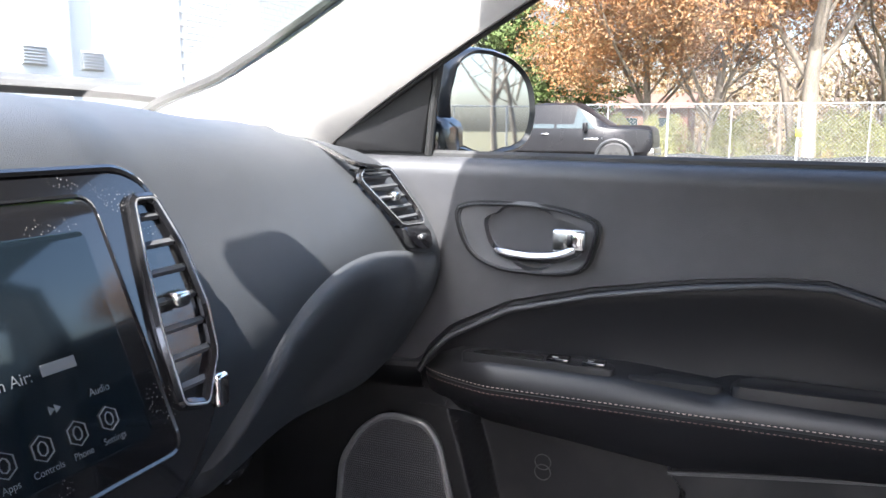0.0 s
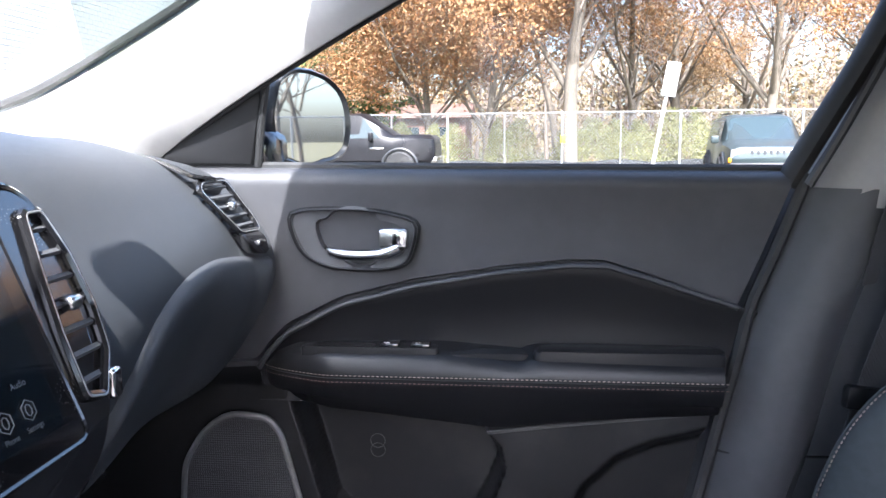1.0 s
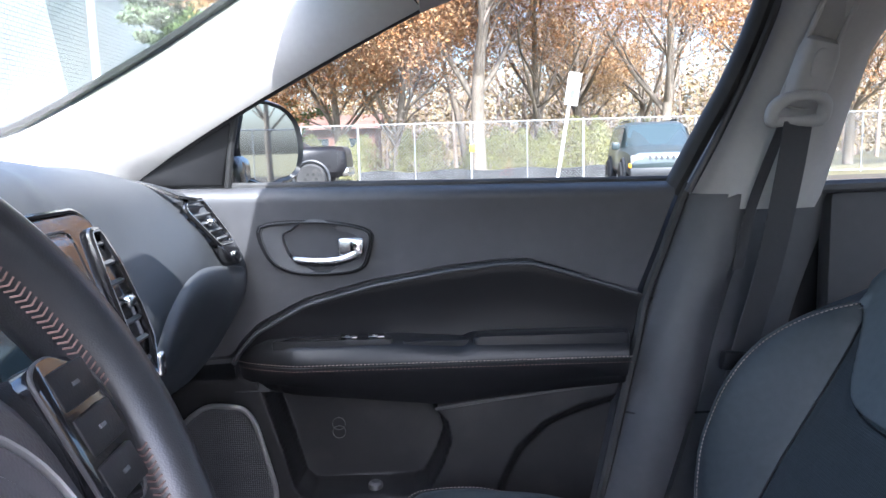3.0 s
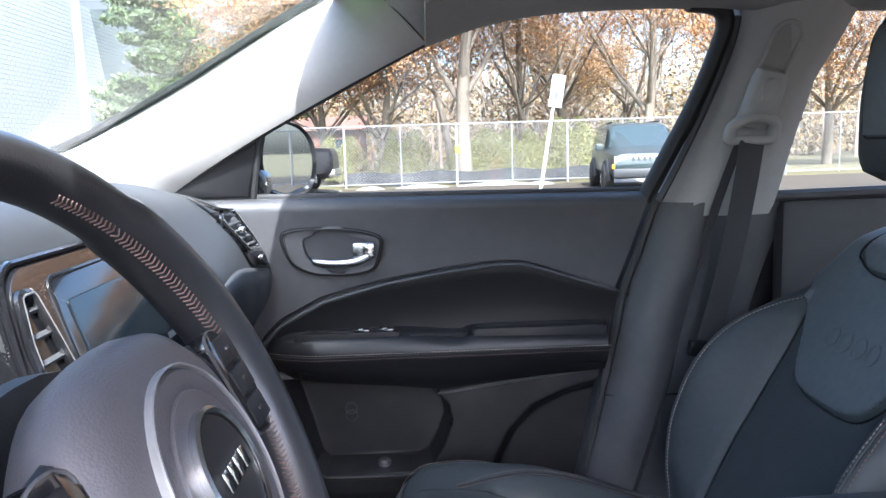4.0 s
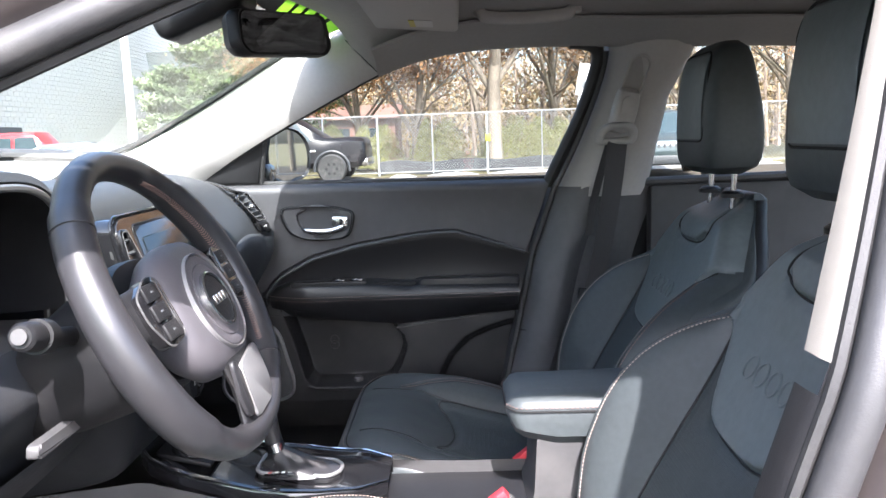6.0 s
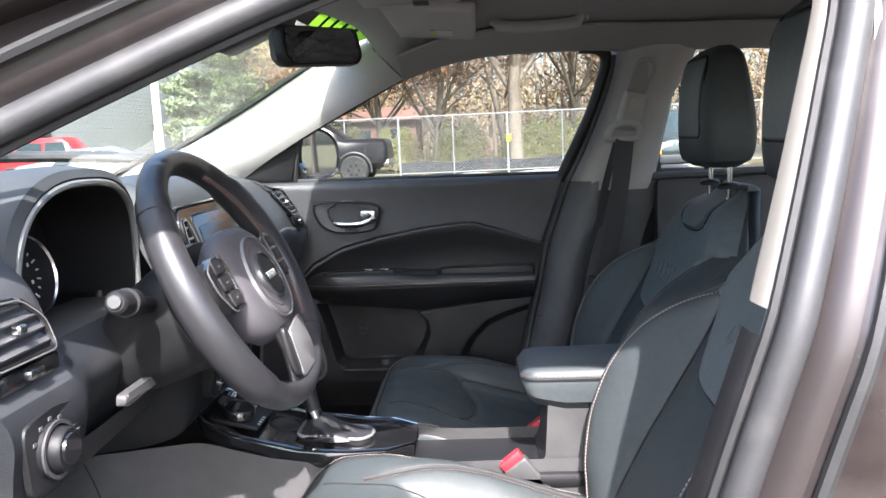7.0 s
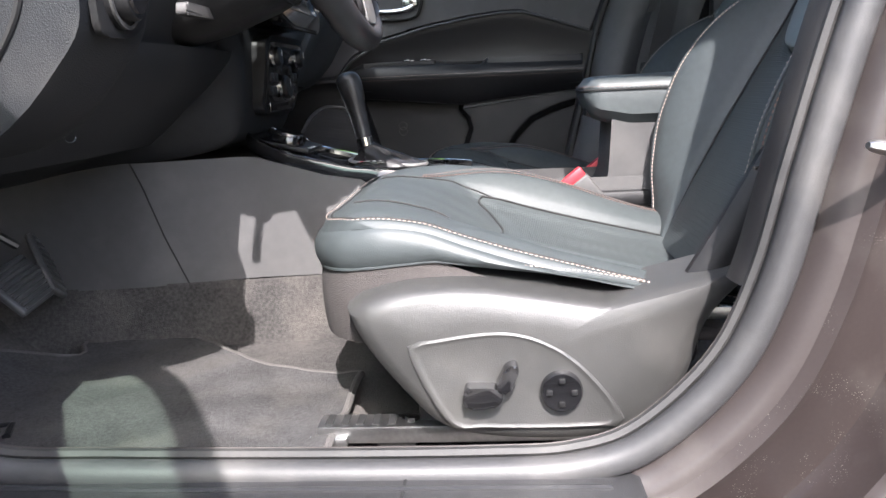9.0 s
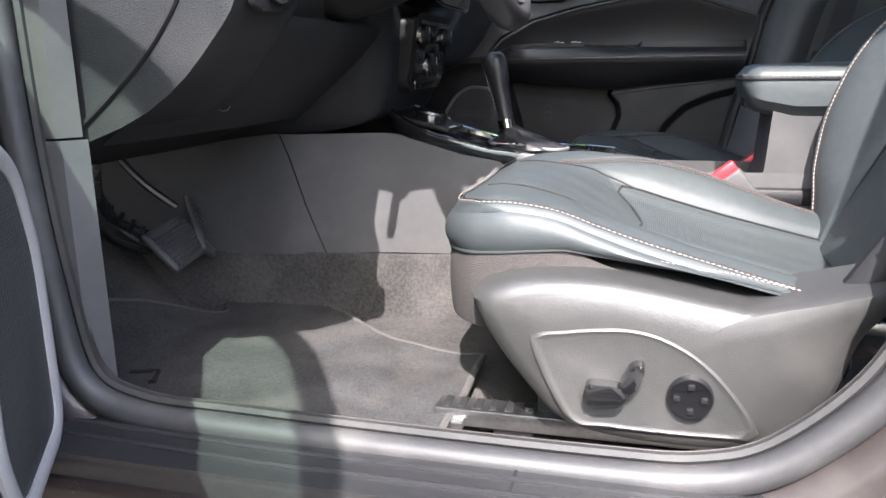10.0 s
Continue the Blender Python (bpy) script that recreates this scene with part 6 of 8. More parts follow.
cover = part("side_cover", loft([ss(0.98, 0.16 - 0.36 + 0.0), ss(1.0, -0.235), ss(0.985, -0.272), ss(0.955, -0.292), ss(0.90, -0.303), ss(0.82, -0.308), ss(0.5, -0.311), ss(0.05, -0.311)]), M["cover"], d_seat, "grey plastic side cover")
INS = [(-0.086, 0.540), (-0.060, 0.552), (0.02, 0.560), (0.075, 0.542), (0.118, 0.505), (0.150, 0.455), (0.12, 0.448), (0.0, 0.448), (-0.045, 0.456)]
io = to_loop([tuple(p)[:2] for p in spline([(a, b, 0) for a, b in INS], 70, closed=True)], 70)
ic = Vector((0.03, 0.50))
isec = lambda k_, y: [Vector((ic.x + (a - ic.x) * k_, y, ic.y + (b - ic.y) * k_)) for a, b in io]
part("switch_plate", loft([isec(1.05, -0.306), isec(1.03, -0.3120), isec(0.99, -0.3132), isec(0.95, -0.3120), isec(0.9, -0.3115), isec(0.05, -0.3115)]), M["cover"], cover)
part("slide_switch", plate(rounded([(-0.030, 0.484), (-0.026, 0.503), (0.006, 0.503), (0.018, 0.496), (0.014, 0.480), (-0.022, 0.476)], 0.006, 4), YD, -0.31, -0.330, 0.004), M["gloss"], cover)
part("recline_switch", plate(rounded([(0.008, 0.502), (0.020, 0.526), (0.032, 0.530), (0.036, 0.522), (0.024, 0.495), (0.014, 0.494)], 0.005, 4), YD, -0.31, -0.330, 0.004), M["gloss"], cover)
lum = part("lumbar_switch", lathe([(0.024, 0), (0.024, 0.008), (0.022, 0.011), (0.010, 0.0085), (0.0005, 0.0085)], 30, pose(0.083, -0.3105, 0.492, 90)), M["gloss"], cover)
for k_ in range(4):
    a = math.pi / 2 * k_
    part("switch_arrow", box((0.007, 0.002, 0.007), (0.083 + 0.014 * math.cos(a), -0.3215, 0.492 + 0.014 * math.sin(a)), 0.001), M["hard"], lum)
part("recliner_hinge", tube([(0.245, -0.262, 0.585), (0.29, -0.262, 0.66), (0.335, -0.26, 0.74)], 0.028, 10, flat=0.6, up=(0, 1, 0)), M["hard"], d_seat)
# ---- centre console ----
console = thing("centre_console", "grey plastic centre console with gloss black shifter tray", "console")


def console_side(u, v):
    """Driver's side wall: u from the bulkhead to the rear, v from floor to top."""
    x = -1.0 + 1.45 * u
    zt = interp(x, [-1.0, -0.62, -0.43, -0.30, -0.20, -0.10, 0.05, 0.45], [0.73, 0.722, 0.722, 0.682, 0.664, 0.660, 0.655, 0.655])
    zb = 0.500 if x < -0.2 else 0.44
    y = interp(x, [-1.0, -0.62, -0.43, -0.1, 0.1, 0.45], [0.03, 0.062, 0.115, 0.140, 0.150, 0.150]) + 0.018 * v - 0.012 * (1 - v) * (1 if x < -0.2 else 0)
    return Vector((x, y, zb + (zt - zb) * v))


part("side_panel", grid(console_side, 60, 12), M["trim_grey"], console, "dark grey side panel")
part("side_panel", grid(lambda u, v: mx(console_side(u, v)), 60, 12), M["trim_grey"], console)
part("side_seam", tube([console_side((x + 1.0) / 1.45, v) + Vector((0, -0.001, 0)) for x, v in ((-0.635, 1.0), (-0.615, 0.8), (-0.585, 0.4), (-0.548, 0.0))], 0.0014, 5), M["seam"], console)
part("carpet_side", grid(lambda u, v: Vector((-1.0 + 1.0 * u, 0.02 + interp(-1.0 + u, [-1.0, -0.6, -0.3, 0.0], [0.0, 0.05, 0.09, 0.10]) - 0.012 - 0.02 * (1 - v), 0.385 + 0.118 * v)), 30, 6), M["carpet"], console, "dusty carpet along the tunnel")
part("tunnel_top", box((0.9, 0.19, 0.03), (-0.05, 0.25, 0.615), 0.01), M["black"], console)

TR = lambda x: interp(x, [-0.46, -0.43, -0.36, -0.25, -0.15, -0.05, 0.02], [0.772, 0.752, 0.720, 0.692, 0.682, 0.680, 0.678])
tray_rows = []
for i in range(41):
    x = -0.45 + 0.42 * i / 40
    hw = interp(x, [-0.45, -0.43, -0.38, -0.2, -0.08, -0.03], [0.075, 0.092, 0.102, 0.102, 0.085, 0.05])
    z = TR(x)
    tray_rows.append([Vector((x, 0.25 + s * hw * k_, z + dz)) for s, k_, dz in ((-1, 1.0, -0.03), (-1, 1.0, -0.006), (-1, 0.97, 0.0), (-1, 0.84, 0.001), (-1, 0.80, -0.006), (1, 0.80, -0.006), (1, 0.84, 0.001), (1, 0.97, 0.0), (1, 1.0, -0.006), (1, 1.0, -0.03))])
tray = part("shifter_tray", loft(tray_rows, closed=False), M["gloss"], console, "gloss black tray surround")
part("tray_trim", tube([r[2] + Vector((0, 0, 0.001)) for r in tray_rows], 0.0022, 6), M["bright"], tray, "thin chrome edge")
part("tray_trim", tube([r[7] + Vector((0, 0, 0.001)) for r in tray_rows], 0.0022, 6), M["bright"], tray)
tilt = lambda x, y, z: Matrix.Translation((x, y, z)) @ Matrix.Rotation(radians(14), 4, "Y")
mode = part("mode_panel", box((0.10, 0.12, 0.01), bevel=0.004, m=tilt(-0.385, 0.25, 0.733)), M["hard"], tray)
part("mode_knob", lathe([(0.032, 0), (0.031, 0.016), (0.027, 0.021), (0.0005, 0.021)], 30, tilt(-0.383, 0.222, 0.738)), M["gloss"], mode)
part("knob_ring", lathe([(0.0325, 0), (0.0325, 0.004), (0.030, 0.004), (0.030, 0)], 30, tilt(-0.383, 0.222, 0.754)), M["chrome"], mode)
for dy in (0.025, 0.05):
    part("mode_button", box((0.030, 0.018, 0.007), bevel=0.003, m=tilt(-0.375, 0.25 + dy, 0.740)), M["gloss"], mode)
for k_ in range(4):
    part("mode_mark", box((0.006, 0.003, 0.001), bevel=0, m=tilt(-0.338, 0.205 + 0.012 * k_, 0.727)), M["print"], mode)
part("cup_hollow", lathe([(0.036, 0.0), (0.036, 0.012), (0.033, 0.013), (0.033, 0.002), (0.0005, 0.002)], 30, tilt(-0.305, 0.275, 0.690)), M["hard"], tray)

shifter = thing("gear_shifter", "black leather gear lever with chrome collar and gathered gaiter", "gear lever")
plate_o = rounded([(-0.265, 0.212), (-0.265, 0.292), (-0.135, 0.285), (-0.118, 0.265), (-0.118, 0.238), (-0.135, 0.216)], 0.015, 5)
part("shift_plate", plate(plate_o, lambda a, b, d: (a, b, TR(a) + d), -0.012, 0.002, 0.002), M["hard"], shifter)
part("shift_surround", tube([Vector((a, b, TR(a) + 0.003)) for a, b in plate_o], 0.0035, 8, closed=True), M["silver"], shifter, "brushed silver surround")
part("gate_strip", box((0.055, 0.014, 0.003), (-0.222, 0.212, 0.694), 0.001), M["gloss"], shifter)
for k_ in range(4):
    part("gate_mark", box((0.006, 0.006, 0.001), (-0.240 + 0.012 * k_, 0.212, 0.6965), 0), M["red" if k_ == 0 else "print"], shifter)
gait = []
for i in range(16):
    f = i / 15
    c = Vector((-0.190 - 0.045 * f, 0.25 - 0.004 * f, 0.684 + 0.048 * f))
    row = []
    for j in range(40):
        a = 2 * math.pi * j / 40
        r = (0.058 * (1 - f) ** 1.3 + 0.014) * (1 + 0.16 * math.sin(4 * a + 5 * f) * math.sin(math.pi * f) + 0.09 * math.sin(9 * a - 8 * f) * math.sin(math.pi * f))
        row.append(c + Vector((r * math.cos(a), 0.62 * r * math.sin(a), 0)))
    gait.append(row)
part("gaiter", loft(gait), M["wheel_leather"], shifter, "gathered black leather gaiter")
ax = [Vector((-0.235, 0.246, 0.724)), Vector((-0.238, 0.246, 0.74)), Vector((-0.243, 0.247, 0.765)), Vector((-0.249, 0.248, 0.80)), Vector((-0.256, 0.249, 0.835)), Vector((-0.261, 0.25, 0.852)), Vector((-0.262, 0.25, 0.862))]
part("collar", tube(ax[:2], 0.0165, 20), M["bright"], shifter, "chrome collar")
grip_ax = spline([(-0.237, 0.246, 0.738), (-0.243, 0.247, 0.765), (-0.249, 0.248, 0.795), (-0.255, 0.249, 0.825), (-0.262, 0.25, 0.848), (-0.266, 0.25, 0.866)], 30)
grip_r = [interp(i / 29, [0, 0.15, 0.35, 0.55, 0.72, 0.84, 0.92, 0.97, 1.0], [0.0150, 0.0155, 0.0175, 0.0215, 0.0245, 0.0235, 0.0190, 0.0120, 0.0030]) for i in range(30)]
part("lever_grip", tube(grip_ax, grip_r, 20), M["wheel_leather"], shifter, "black leather grip")
part("grip_edge", tube([p + Vector((-0.9 * r, -0.35 * r, 0)) for p, r in list(zip(grip_ax, grip_r))[3:22]], 0.0028, 6), M["chrome"], shifter, "thin chrome strip")

arm = thing("armrest_box", "black leather centre armrest lid on a grey bin", "armrest")
asec = []
for i in range(25):
    f = i / 24
    x = 0.182 + 0.33 * f
    e = math.sqrt(max(0, 1 - max(0, 1 - f / 0.10) ** 2))
    hw = 0.086 * (0.72 + 0.28 * e) + 0.006 * f
    zt, zb = 0.818 + 0.018 * e + 0.004 * f, 0.795 - 0.055 * e * (0.6 + 0.4 * min(1, f * 4))
    sec = []
    for a in np.linspace(0, 2 * math.pi, 33)[:-1]:
        ca, sa = math.cos(a), math.sin(a)
        z = (zt + zb) / 2 + (zt - zb) / 2 * math.copysign(abs(sa) ** 0.5, sa)
        sec.append(Vector((x, 0.252 + hw * math.copysign(abs(ca) ** 0.45, ca) * (1 if sa > -0.3 else 0.93), z)))
    asec.append(sec)
part("lid", loft(asec), M["leather"], arm, "padded leather lid with stitching")
ring_a = [Vector((p.x, 0.252 + (p.y - 0.252) * 1.012, 0.812)) for p in [s[0] for s in asec[::-1]]] + [Vector((0.180, 0.252 + dy, 0.810)) for dy in (0.05, 0.02, -0.02, -0.05)] + [Vector((p.x, 0.252 + (p.y - 0.252) * 1.012, 0.812)) for p in [s[16] for s in asec]]
part("lid_seam", tube(ring_a, 0.0018, 5), M["seam"], arm)
part("stitching", stitches([p + Vector((0, 0, 0.006)) for p in ring_a], 0.0055, 0.003, 0.001), M["stitch_o"], arm, "copper stitching")
part("bin", loft([[Vector((x0 + (0.252 if k_ in (1, 2) else 0) * 1.0, 0.252 + (hw if k_ in (2, 3) else -hw), z)) for k_ in range(4)] for x0, hw, z in ((0.17, 0.078, 0.44), (0.185, 0.077, 0.55), (0.225, 0.074, 0.66), (0.232, 0.073, 0.765))]), M["trim_grey"], arm, "grey plastic bin")
part("lid_catch", box((0.012, 0.05, 0.02), (0.196, 0.252, 0.772), 0.004), M["hard"], arm)

for yb, xb in ((0.168, 0.158), (0.345, 0.222)):
    buckle = thing("belt_buckle", "grey seat belt buckle with red release button beside the console", "seat belt buckle", group="belt buckles")
    bm_ = pose(xb, yb, 0.655, 0, -38, 0)
    part("buckle_body", box((0.052, 0.026, 0.085), bevel=0.006, seg=3, m=bm_ @ Matrix.Translation((0.0, 0, -0.05))), M["trim_grey"], buckle)
    part("release_button", box((0.046, 0.022, 0.018), bevel=0.003, m=bm_ @ Matrix.Translation((0.0, 0, 0.0))), M["red"], buckle, "red release button")
    part("buckle_strap", box((0.030, 0.008, 0.12), bevel=0.002, m=bm_ @ Matrix.Translation((0.0, 0, -0.14))), M["belt"], buckle)

# ---- pedals and mat ----
pedals = thing("brake_pedal", "black ribbed rubber brake pedal on a steel arm", "pedal")
bp_m = pose(-0.785, -0.052, 0.538, 0, 48, -8)
part("pad", box((0.088, 0.115, 0.014), bevel=0.006, seg=3, m=bp_m @ Matrix.Rotation(radians(12), 4, "Z")), M["pedal"], pedals)
for k_ in range(9):
    part("rib", box((0.006, 0.098, 0.006), bevel=0.0018, m=bp_m @ Matrix.Rotation(radians(12), 4, "Z") @ Matrix.Translation((-0.036 + 0.009 * k_, 0, 0.009))), M["pedal"], pedals)
part("arm", tube(spline([(-0.795, -0.060, 0.530), (-0.85, -0.085, 0.555), (-0.885, -0.115, 0.62), (-0.89, -0.12, 0.70), (-0.88, -0.12, 0.82)], 20), 0.014, 8, flat=0.6), M["steel_dark"], pedals)
bracket = part("bracket", tube(spline([(-0.85, -0.185, 0.66), (-0.85, -0.18, 0.60), (-0.84, -0.13, 0.55), (-0.82, -0.06, 0.522)], 18), 0.013, 8, flat=0.55), M["hard"], pedals, "black ribbed plastic pedal bracket")
part("bracket_rail", tube(spline([(-0.86, -0.15, 0.66), (-0.86, -0.14, 0.61), (-0.85, -0.10, 0.575), (-0.82, -0.05, 0.545)], 18), 0.008, 6), M["hard"], bracket)
for k_ in range(6):
    f = k_ / 5
    part("bracket_web", tube([Vector((-0.85 + 0.03 * f, -0.183 + 0.11 * f, 0.635 - 0.11 * f)), Vector((-0.86 + 0.035 * f, -0.145 + 0.085 * f, 0.63 - 0.075 * f))], 0.0045, 5), M["hard"], bracket)
gas = thing("accelerator_pedal", "narrow black ribbed accelerator pedal", "pedal")
gp_m = Matrix.Translation((-0.785, 0.022, 0.553)) @ Matrix.Rotation(radians(-34), 4, "X") @ Matrix.Rotation(radians(58), 4, "Y")
part("pad", box((0.128, 0.046, 0.014), bevel=0.006, seg=3, m=gp_m), M["pedal"], gas)
for k_ in range(9):
    part("rib", box((0.006, 0.034, 0.004), bevel=0.0015, m=gp_m @ Matrix.Translation((0.052 - 0.013 * k_, 0, 0.008))), M["pedal"], gas)
part("arm", tube(spline([(-0.80, -0.025, 0.60), (-0.84, -0.06, 0.65), (-0.88, -0.085, 0.72), (-0.90, -0.09, 0.80)], 14), 0.012, 8, flat=0.6), M["steel_dark"], gas)


def wavy_mat(u, v):
    """Driver's mat: u from the bulkhead to the seat, v across; its front steps back beside the accelerator."""
    x0 = glide(v, [0.0, 0.10, 0.45, 0.68, 0.76, 0.84, 0.92, 1.0], [-0.86, -0.87, -0.84, -0.775, -0.715, -0.735, -0.715, -0.66])
    y1 = glide(u, [0.0, 0.12, 0.35, 0.62, 1.0], [0.105, 0.095, 0.02, -0.085, -0.15])
    x = x0 + (-0.20 - x0) * u
    y = -0.43 + (y1 + 0.43) * v
    z = 0.398 + 0.006 * noise.noise(Vector((x * 9, y * 9, 0))) + 0.003 * noise.noise(Vector((x * 25, y * 25, 3)))
    z += 0.05 * max(0, (-0.72 - x) / 0.1) ** 1.5
    z += 0.012 * sm(0.9, 1.0, u) * (0.5 + 0.5 * math.sin(v * 9))
    return Vector((x, y, z))


f_mat = thing("floor_mat", "dusty charcoal carpet mat in the driver's footwell", "floor mat")
part("mat_top", solid(grid(wavy_mat, 60, 52), 0.006), M["mat"], f_mat)
edge_m = [wavy_mat(0, 1 - i / 40) for i in range(41)] + [wavy_mat(i / 30, 0) for i in range(31)] + [wavy_mat(1, i / 30) for i in range(31)] + [wavy_mat(1 - i / 30, 1) for i in range(31)]
part("binding", tube([p + Vector((0, 0, 0.002)) for p in edge_m], 0.0058, 8), M["binding"], f_mat, "stitched cloth binding")
part("mat_hook", tube([(-0.70, -0.32, 0.402), (-0.66, -0.31, 0.404), (-0.645, -0.345, 0.404)], 0.006, 6), M["hard"], f_mat)
p_mat = thing("rubber_mat", "ribbed black mat in the passenger footwell", "floor mat")
part("mat_sheet", box((0.60, 0.46, 0.012), (-0.50, 0.66, 0.396), 0.005), M["rubber"], p_mat)
for k_ in range(16):
    part("mat_rib", box((0.006, 0.40, 0.005), (-0.72 + 0.028 * k_, 0.66, 0.404), 0.002), M["rubber"], p_mat)

# ---- seat belt on the passenger pillar ----
belt = thing("seat_belt", "black webbing seat belt hanging from a grey pillar loop", "seat belt")
AM = pose(0.533, 0.872, 1.325, 14, 12, 4)   # adjuster slider: local x across, z up the pillar, -y into the cabin


def adj_sec(z, hw, dep):
    return [AM @ Vector((hw * math.copysign(abs(math.cos(a)) ** 0.55, math.cos(a)), -dep * max(0.0, math.sin(a)) ** 0.5 + 0.010 * max(0.0, -math.sin(a)), z)) for a in np.linspace(0, 2 * math.pi, 29)[:-1]]


adj = part("height_adjuster", loft([adj_sec(z, hw, d) for z, hw, d in ((-0.058, 0.016, 0.004), (-0.054, 0.024, 0.016), (-0.040, 0.029, 0.026), (-0.005, 0.031, 0.030), (0.030, 0.030, 0.028), (0.046, 0.026, 0.020), (0.052, 0.018, 0.006))]), M["pillar"], belt, "light grey height adjuster")
part("adjuster_button", plate(rounded([(-0.014, -0.008), (-0.017, 0.030), (-0.006, 0.038), (0.011, 0.034), (0.013, -0.006)], 0.006, 4), lambda a, b, d: AM @ Vector((a, -d, b)), 0.026, 0.0325, 0.0016), M["pillar"], adj)
track = rounded([(-0.024, -0.06), (-0.026, 0.118), (-0.012, 0.135), (0.012, 0.135), (0.026, 0.118), (0.024, -0.06)], 0.018, 6)
part("slot_rim", tube([AM @ Vector((a + 0.012 * (b / 0.13), 0.002, b)) for a, b in track], 0.0042, 8, closed=True, up=(0, 1, 0)), M["pillar"], belt)
part("slot_face", plate(rounded([(a * 0.9, b * 0.97) for a, b in track], 0.001, 2), lambda a, b, d: AM @ Vector((a + 0.012 * (b / 0.13), -d, b)), -0.006, -0.0045, 0), M["liner"], belt)
ringp = [Vector((0.512 + 0.041 * math.copysign(abs(math.cos(a)) ** 0.7, math.cos(a)) + 0.006 * math.sin(a), 0.862 - 0.008 * math.sin(a), 1.263 + 0.019 * math.copysign(abs(math.sin(a)) ** 0.6, math.sin(a)) - 0.004 * math.cos(2 * a))) for a in np.linspace(0, 2 * math.pi, 37)[:-1]]
part("belt_loop", tube(ringp, [0.0085 + 0.0025 * abs(math.cos(2 * math.pi * i / 36)) for i in range(36)], 10, closed=True, up=(0, 1, 0)), M["pillar"], belt, "light grey belt loop")


def strap(path, half, across):
    rows = []
    for p in path:
        rows.append([p - Vector(across) * half, p - Vector(across) * half * 0.4 + Vector((0, -0.0008, 0)), p + Vector(across) * half * 0.4 + Vector((0, -0.0008, 0)), p + Vector(across) * half])
    return solid(loft(rows, closed=False), 0.0015)


front_run = spline([(0.516, 0.868, 1.250), (0.508, 0.882, 1.15), (0.490, 0.905, 1.00), (0.463, 0.926, 0.86), (0.440, 0.935, 0.72), (0.42, 0.94, 0.55)], 40)
part("webbing", strap(front_run, 0.0270, (0.96, 0.24, 0.10)), M["belt"], belt)
back_run = spline([(0.500, 0.878, 1.252), (0.482, 0.908, 1.17), (0.466, 0.93, 1.09), (0.456, 0.945, 1.0)], 16)
part("webbing", strap(back_run, 0.012, (0.92, 0.38, 0.1)), M["belt"], belt)
part("latch_tongue", box((0.062, 0.018, 0.034), bevel=0.006, m=pose(0.450, 0.920, 0.845, 0, 8, 12)), M["hard"], belt, "black latch tongue")

# ---- overhead ----
rvm = thing("rear_view_mirror", "black interior mirror hanging from the windscreen", "mirror")
RM = Matrix.Translation((-0.165, 0.215, 1.450)) @ Matrix.Rotation(radians(65), 4, "Z") @ Matrix.Rotation(radians(-6), 4, "X") @ Matrix.Rotation(radians(-4), 4, "Y")
ro = rounded([(-0.125, -0.020), (-0.118, 0.034), (0.118, 0.034), (0.125, -0.020), (0.105, -0.036), (-0.105, -0.036)], 0.016, 5)
rsec = lambda k_, d: [RM @ Vector((a * k_ if abs(a) < 0.2 else a, d, b * k_)) for a, b in ro]
part("housing", loft([rsec(0.92, -0.006), rsec(0.97, -0.010), rsec(1.0, -0.006), rsec(1.02, 0.008), rsec(0.9, 0.03), rsec(0.5, 0.042)]), M["hard"], rvm)
part("mirror_glass", loft([rsec(0.9, -0.0075), rsec(0.4, -0.0075), rsec(0.02, -0.0075)]), M["mirror"], rvm, "mirror glass")
part("stem", tube([RM @ Vector((0, 0.035, 0.0)), Vector((-0.24, 0.25, 1.49)), Vector((-0.30, 0.25, 1.50))], 0.012, 10), M["hard"], rvm)
part("sensor_cover", box((0.16, 0.11, 0.05), (-0.30, 0.25, 1.495), 0.02, 3, m=Matrix.Rotation(radians(-22), 4, "Y")), M["hard"], rvm, "black sensor cover")
tag = part("windscreen_tag", header_strip(0.80, 0.985, 6), M["green_tag"])
tagged(tag, "bright green film strip in the windscreen's top corner", "sticker")
for k_ in range(4):
    u0 = 0.835 + 0.035 * k_
    part("tag_bar", solid(header_strip(u0, u0 + 0.010, 1, 0.003), 0.0008), M["seam"], tag)

for yv, word in ((0.51, "passenger"), (-0.06, "driver")):
    visor = thing("sun_visor", "light grey folded sun visor under the headliner", "sun visor", group="sun visors")
    part("flap", box((0.19, 0.42, 0.024), bevel=0.010, seg=3, m=pose(0.03, yv, 1.527, 0, 5, 0)), M["pillar"], visor)
    part("label", box((0.05, 0.09, 0.001), bevel=0, m=pose(0.045, yv + 0.09, 1.5125, 0, 5, 0)), M["label"], visor)
    part("label_band", box((0.012, 0.09, 0.0012), bevel=0, m=pose(0.026, yv + 0.09, 1.5132, 0, 5, 0)), M["yellow"], visor)
for sd, word in ((keep, "passenger"),):
    grab = thing("grab_handle", "light grey fold-up grab handle above the door", "grab handle")
    part("bar", tube([sd(p) for p in spline([(0.170, 0.715, 1.562), (0.176, 0.702, 1.548), (0.192, 0.694, 1.534), (0.277, 0.692, 1.529), (0.362, 0.694, 1.534), (0.378, 0.702, 1.548), (0.384, 0.715, 1.562)], 30)], 0.010, 10, flat=1.4), M["pillar"], grab)
    for x0 in (0.18, 0.39):
        part("mount", box((0.034, 0.024, 0.03), sd((x0 - 0.004, 0.712, 1.552)), 0.008, 3), M["pillar"], grab)
lamp = thing("reading_lamp", "grey oval reading lamp in the headliner", "interior lamp")
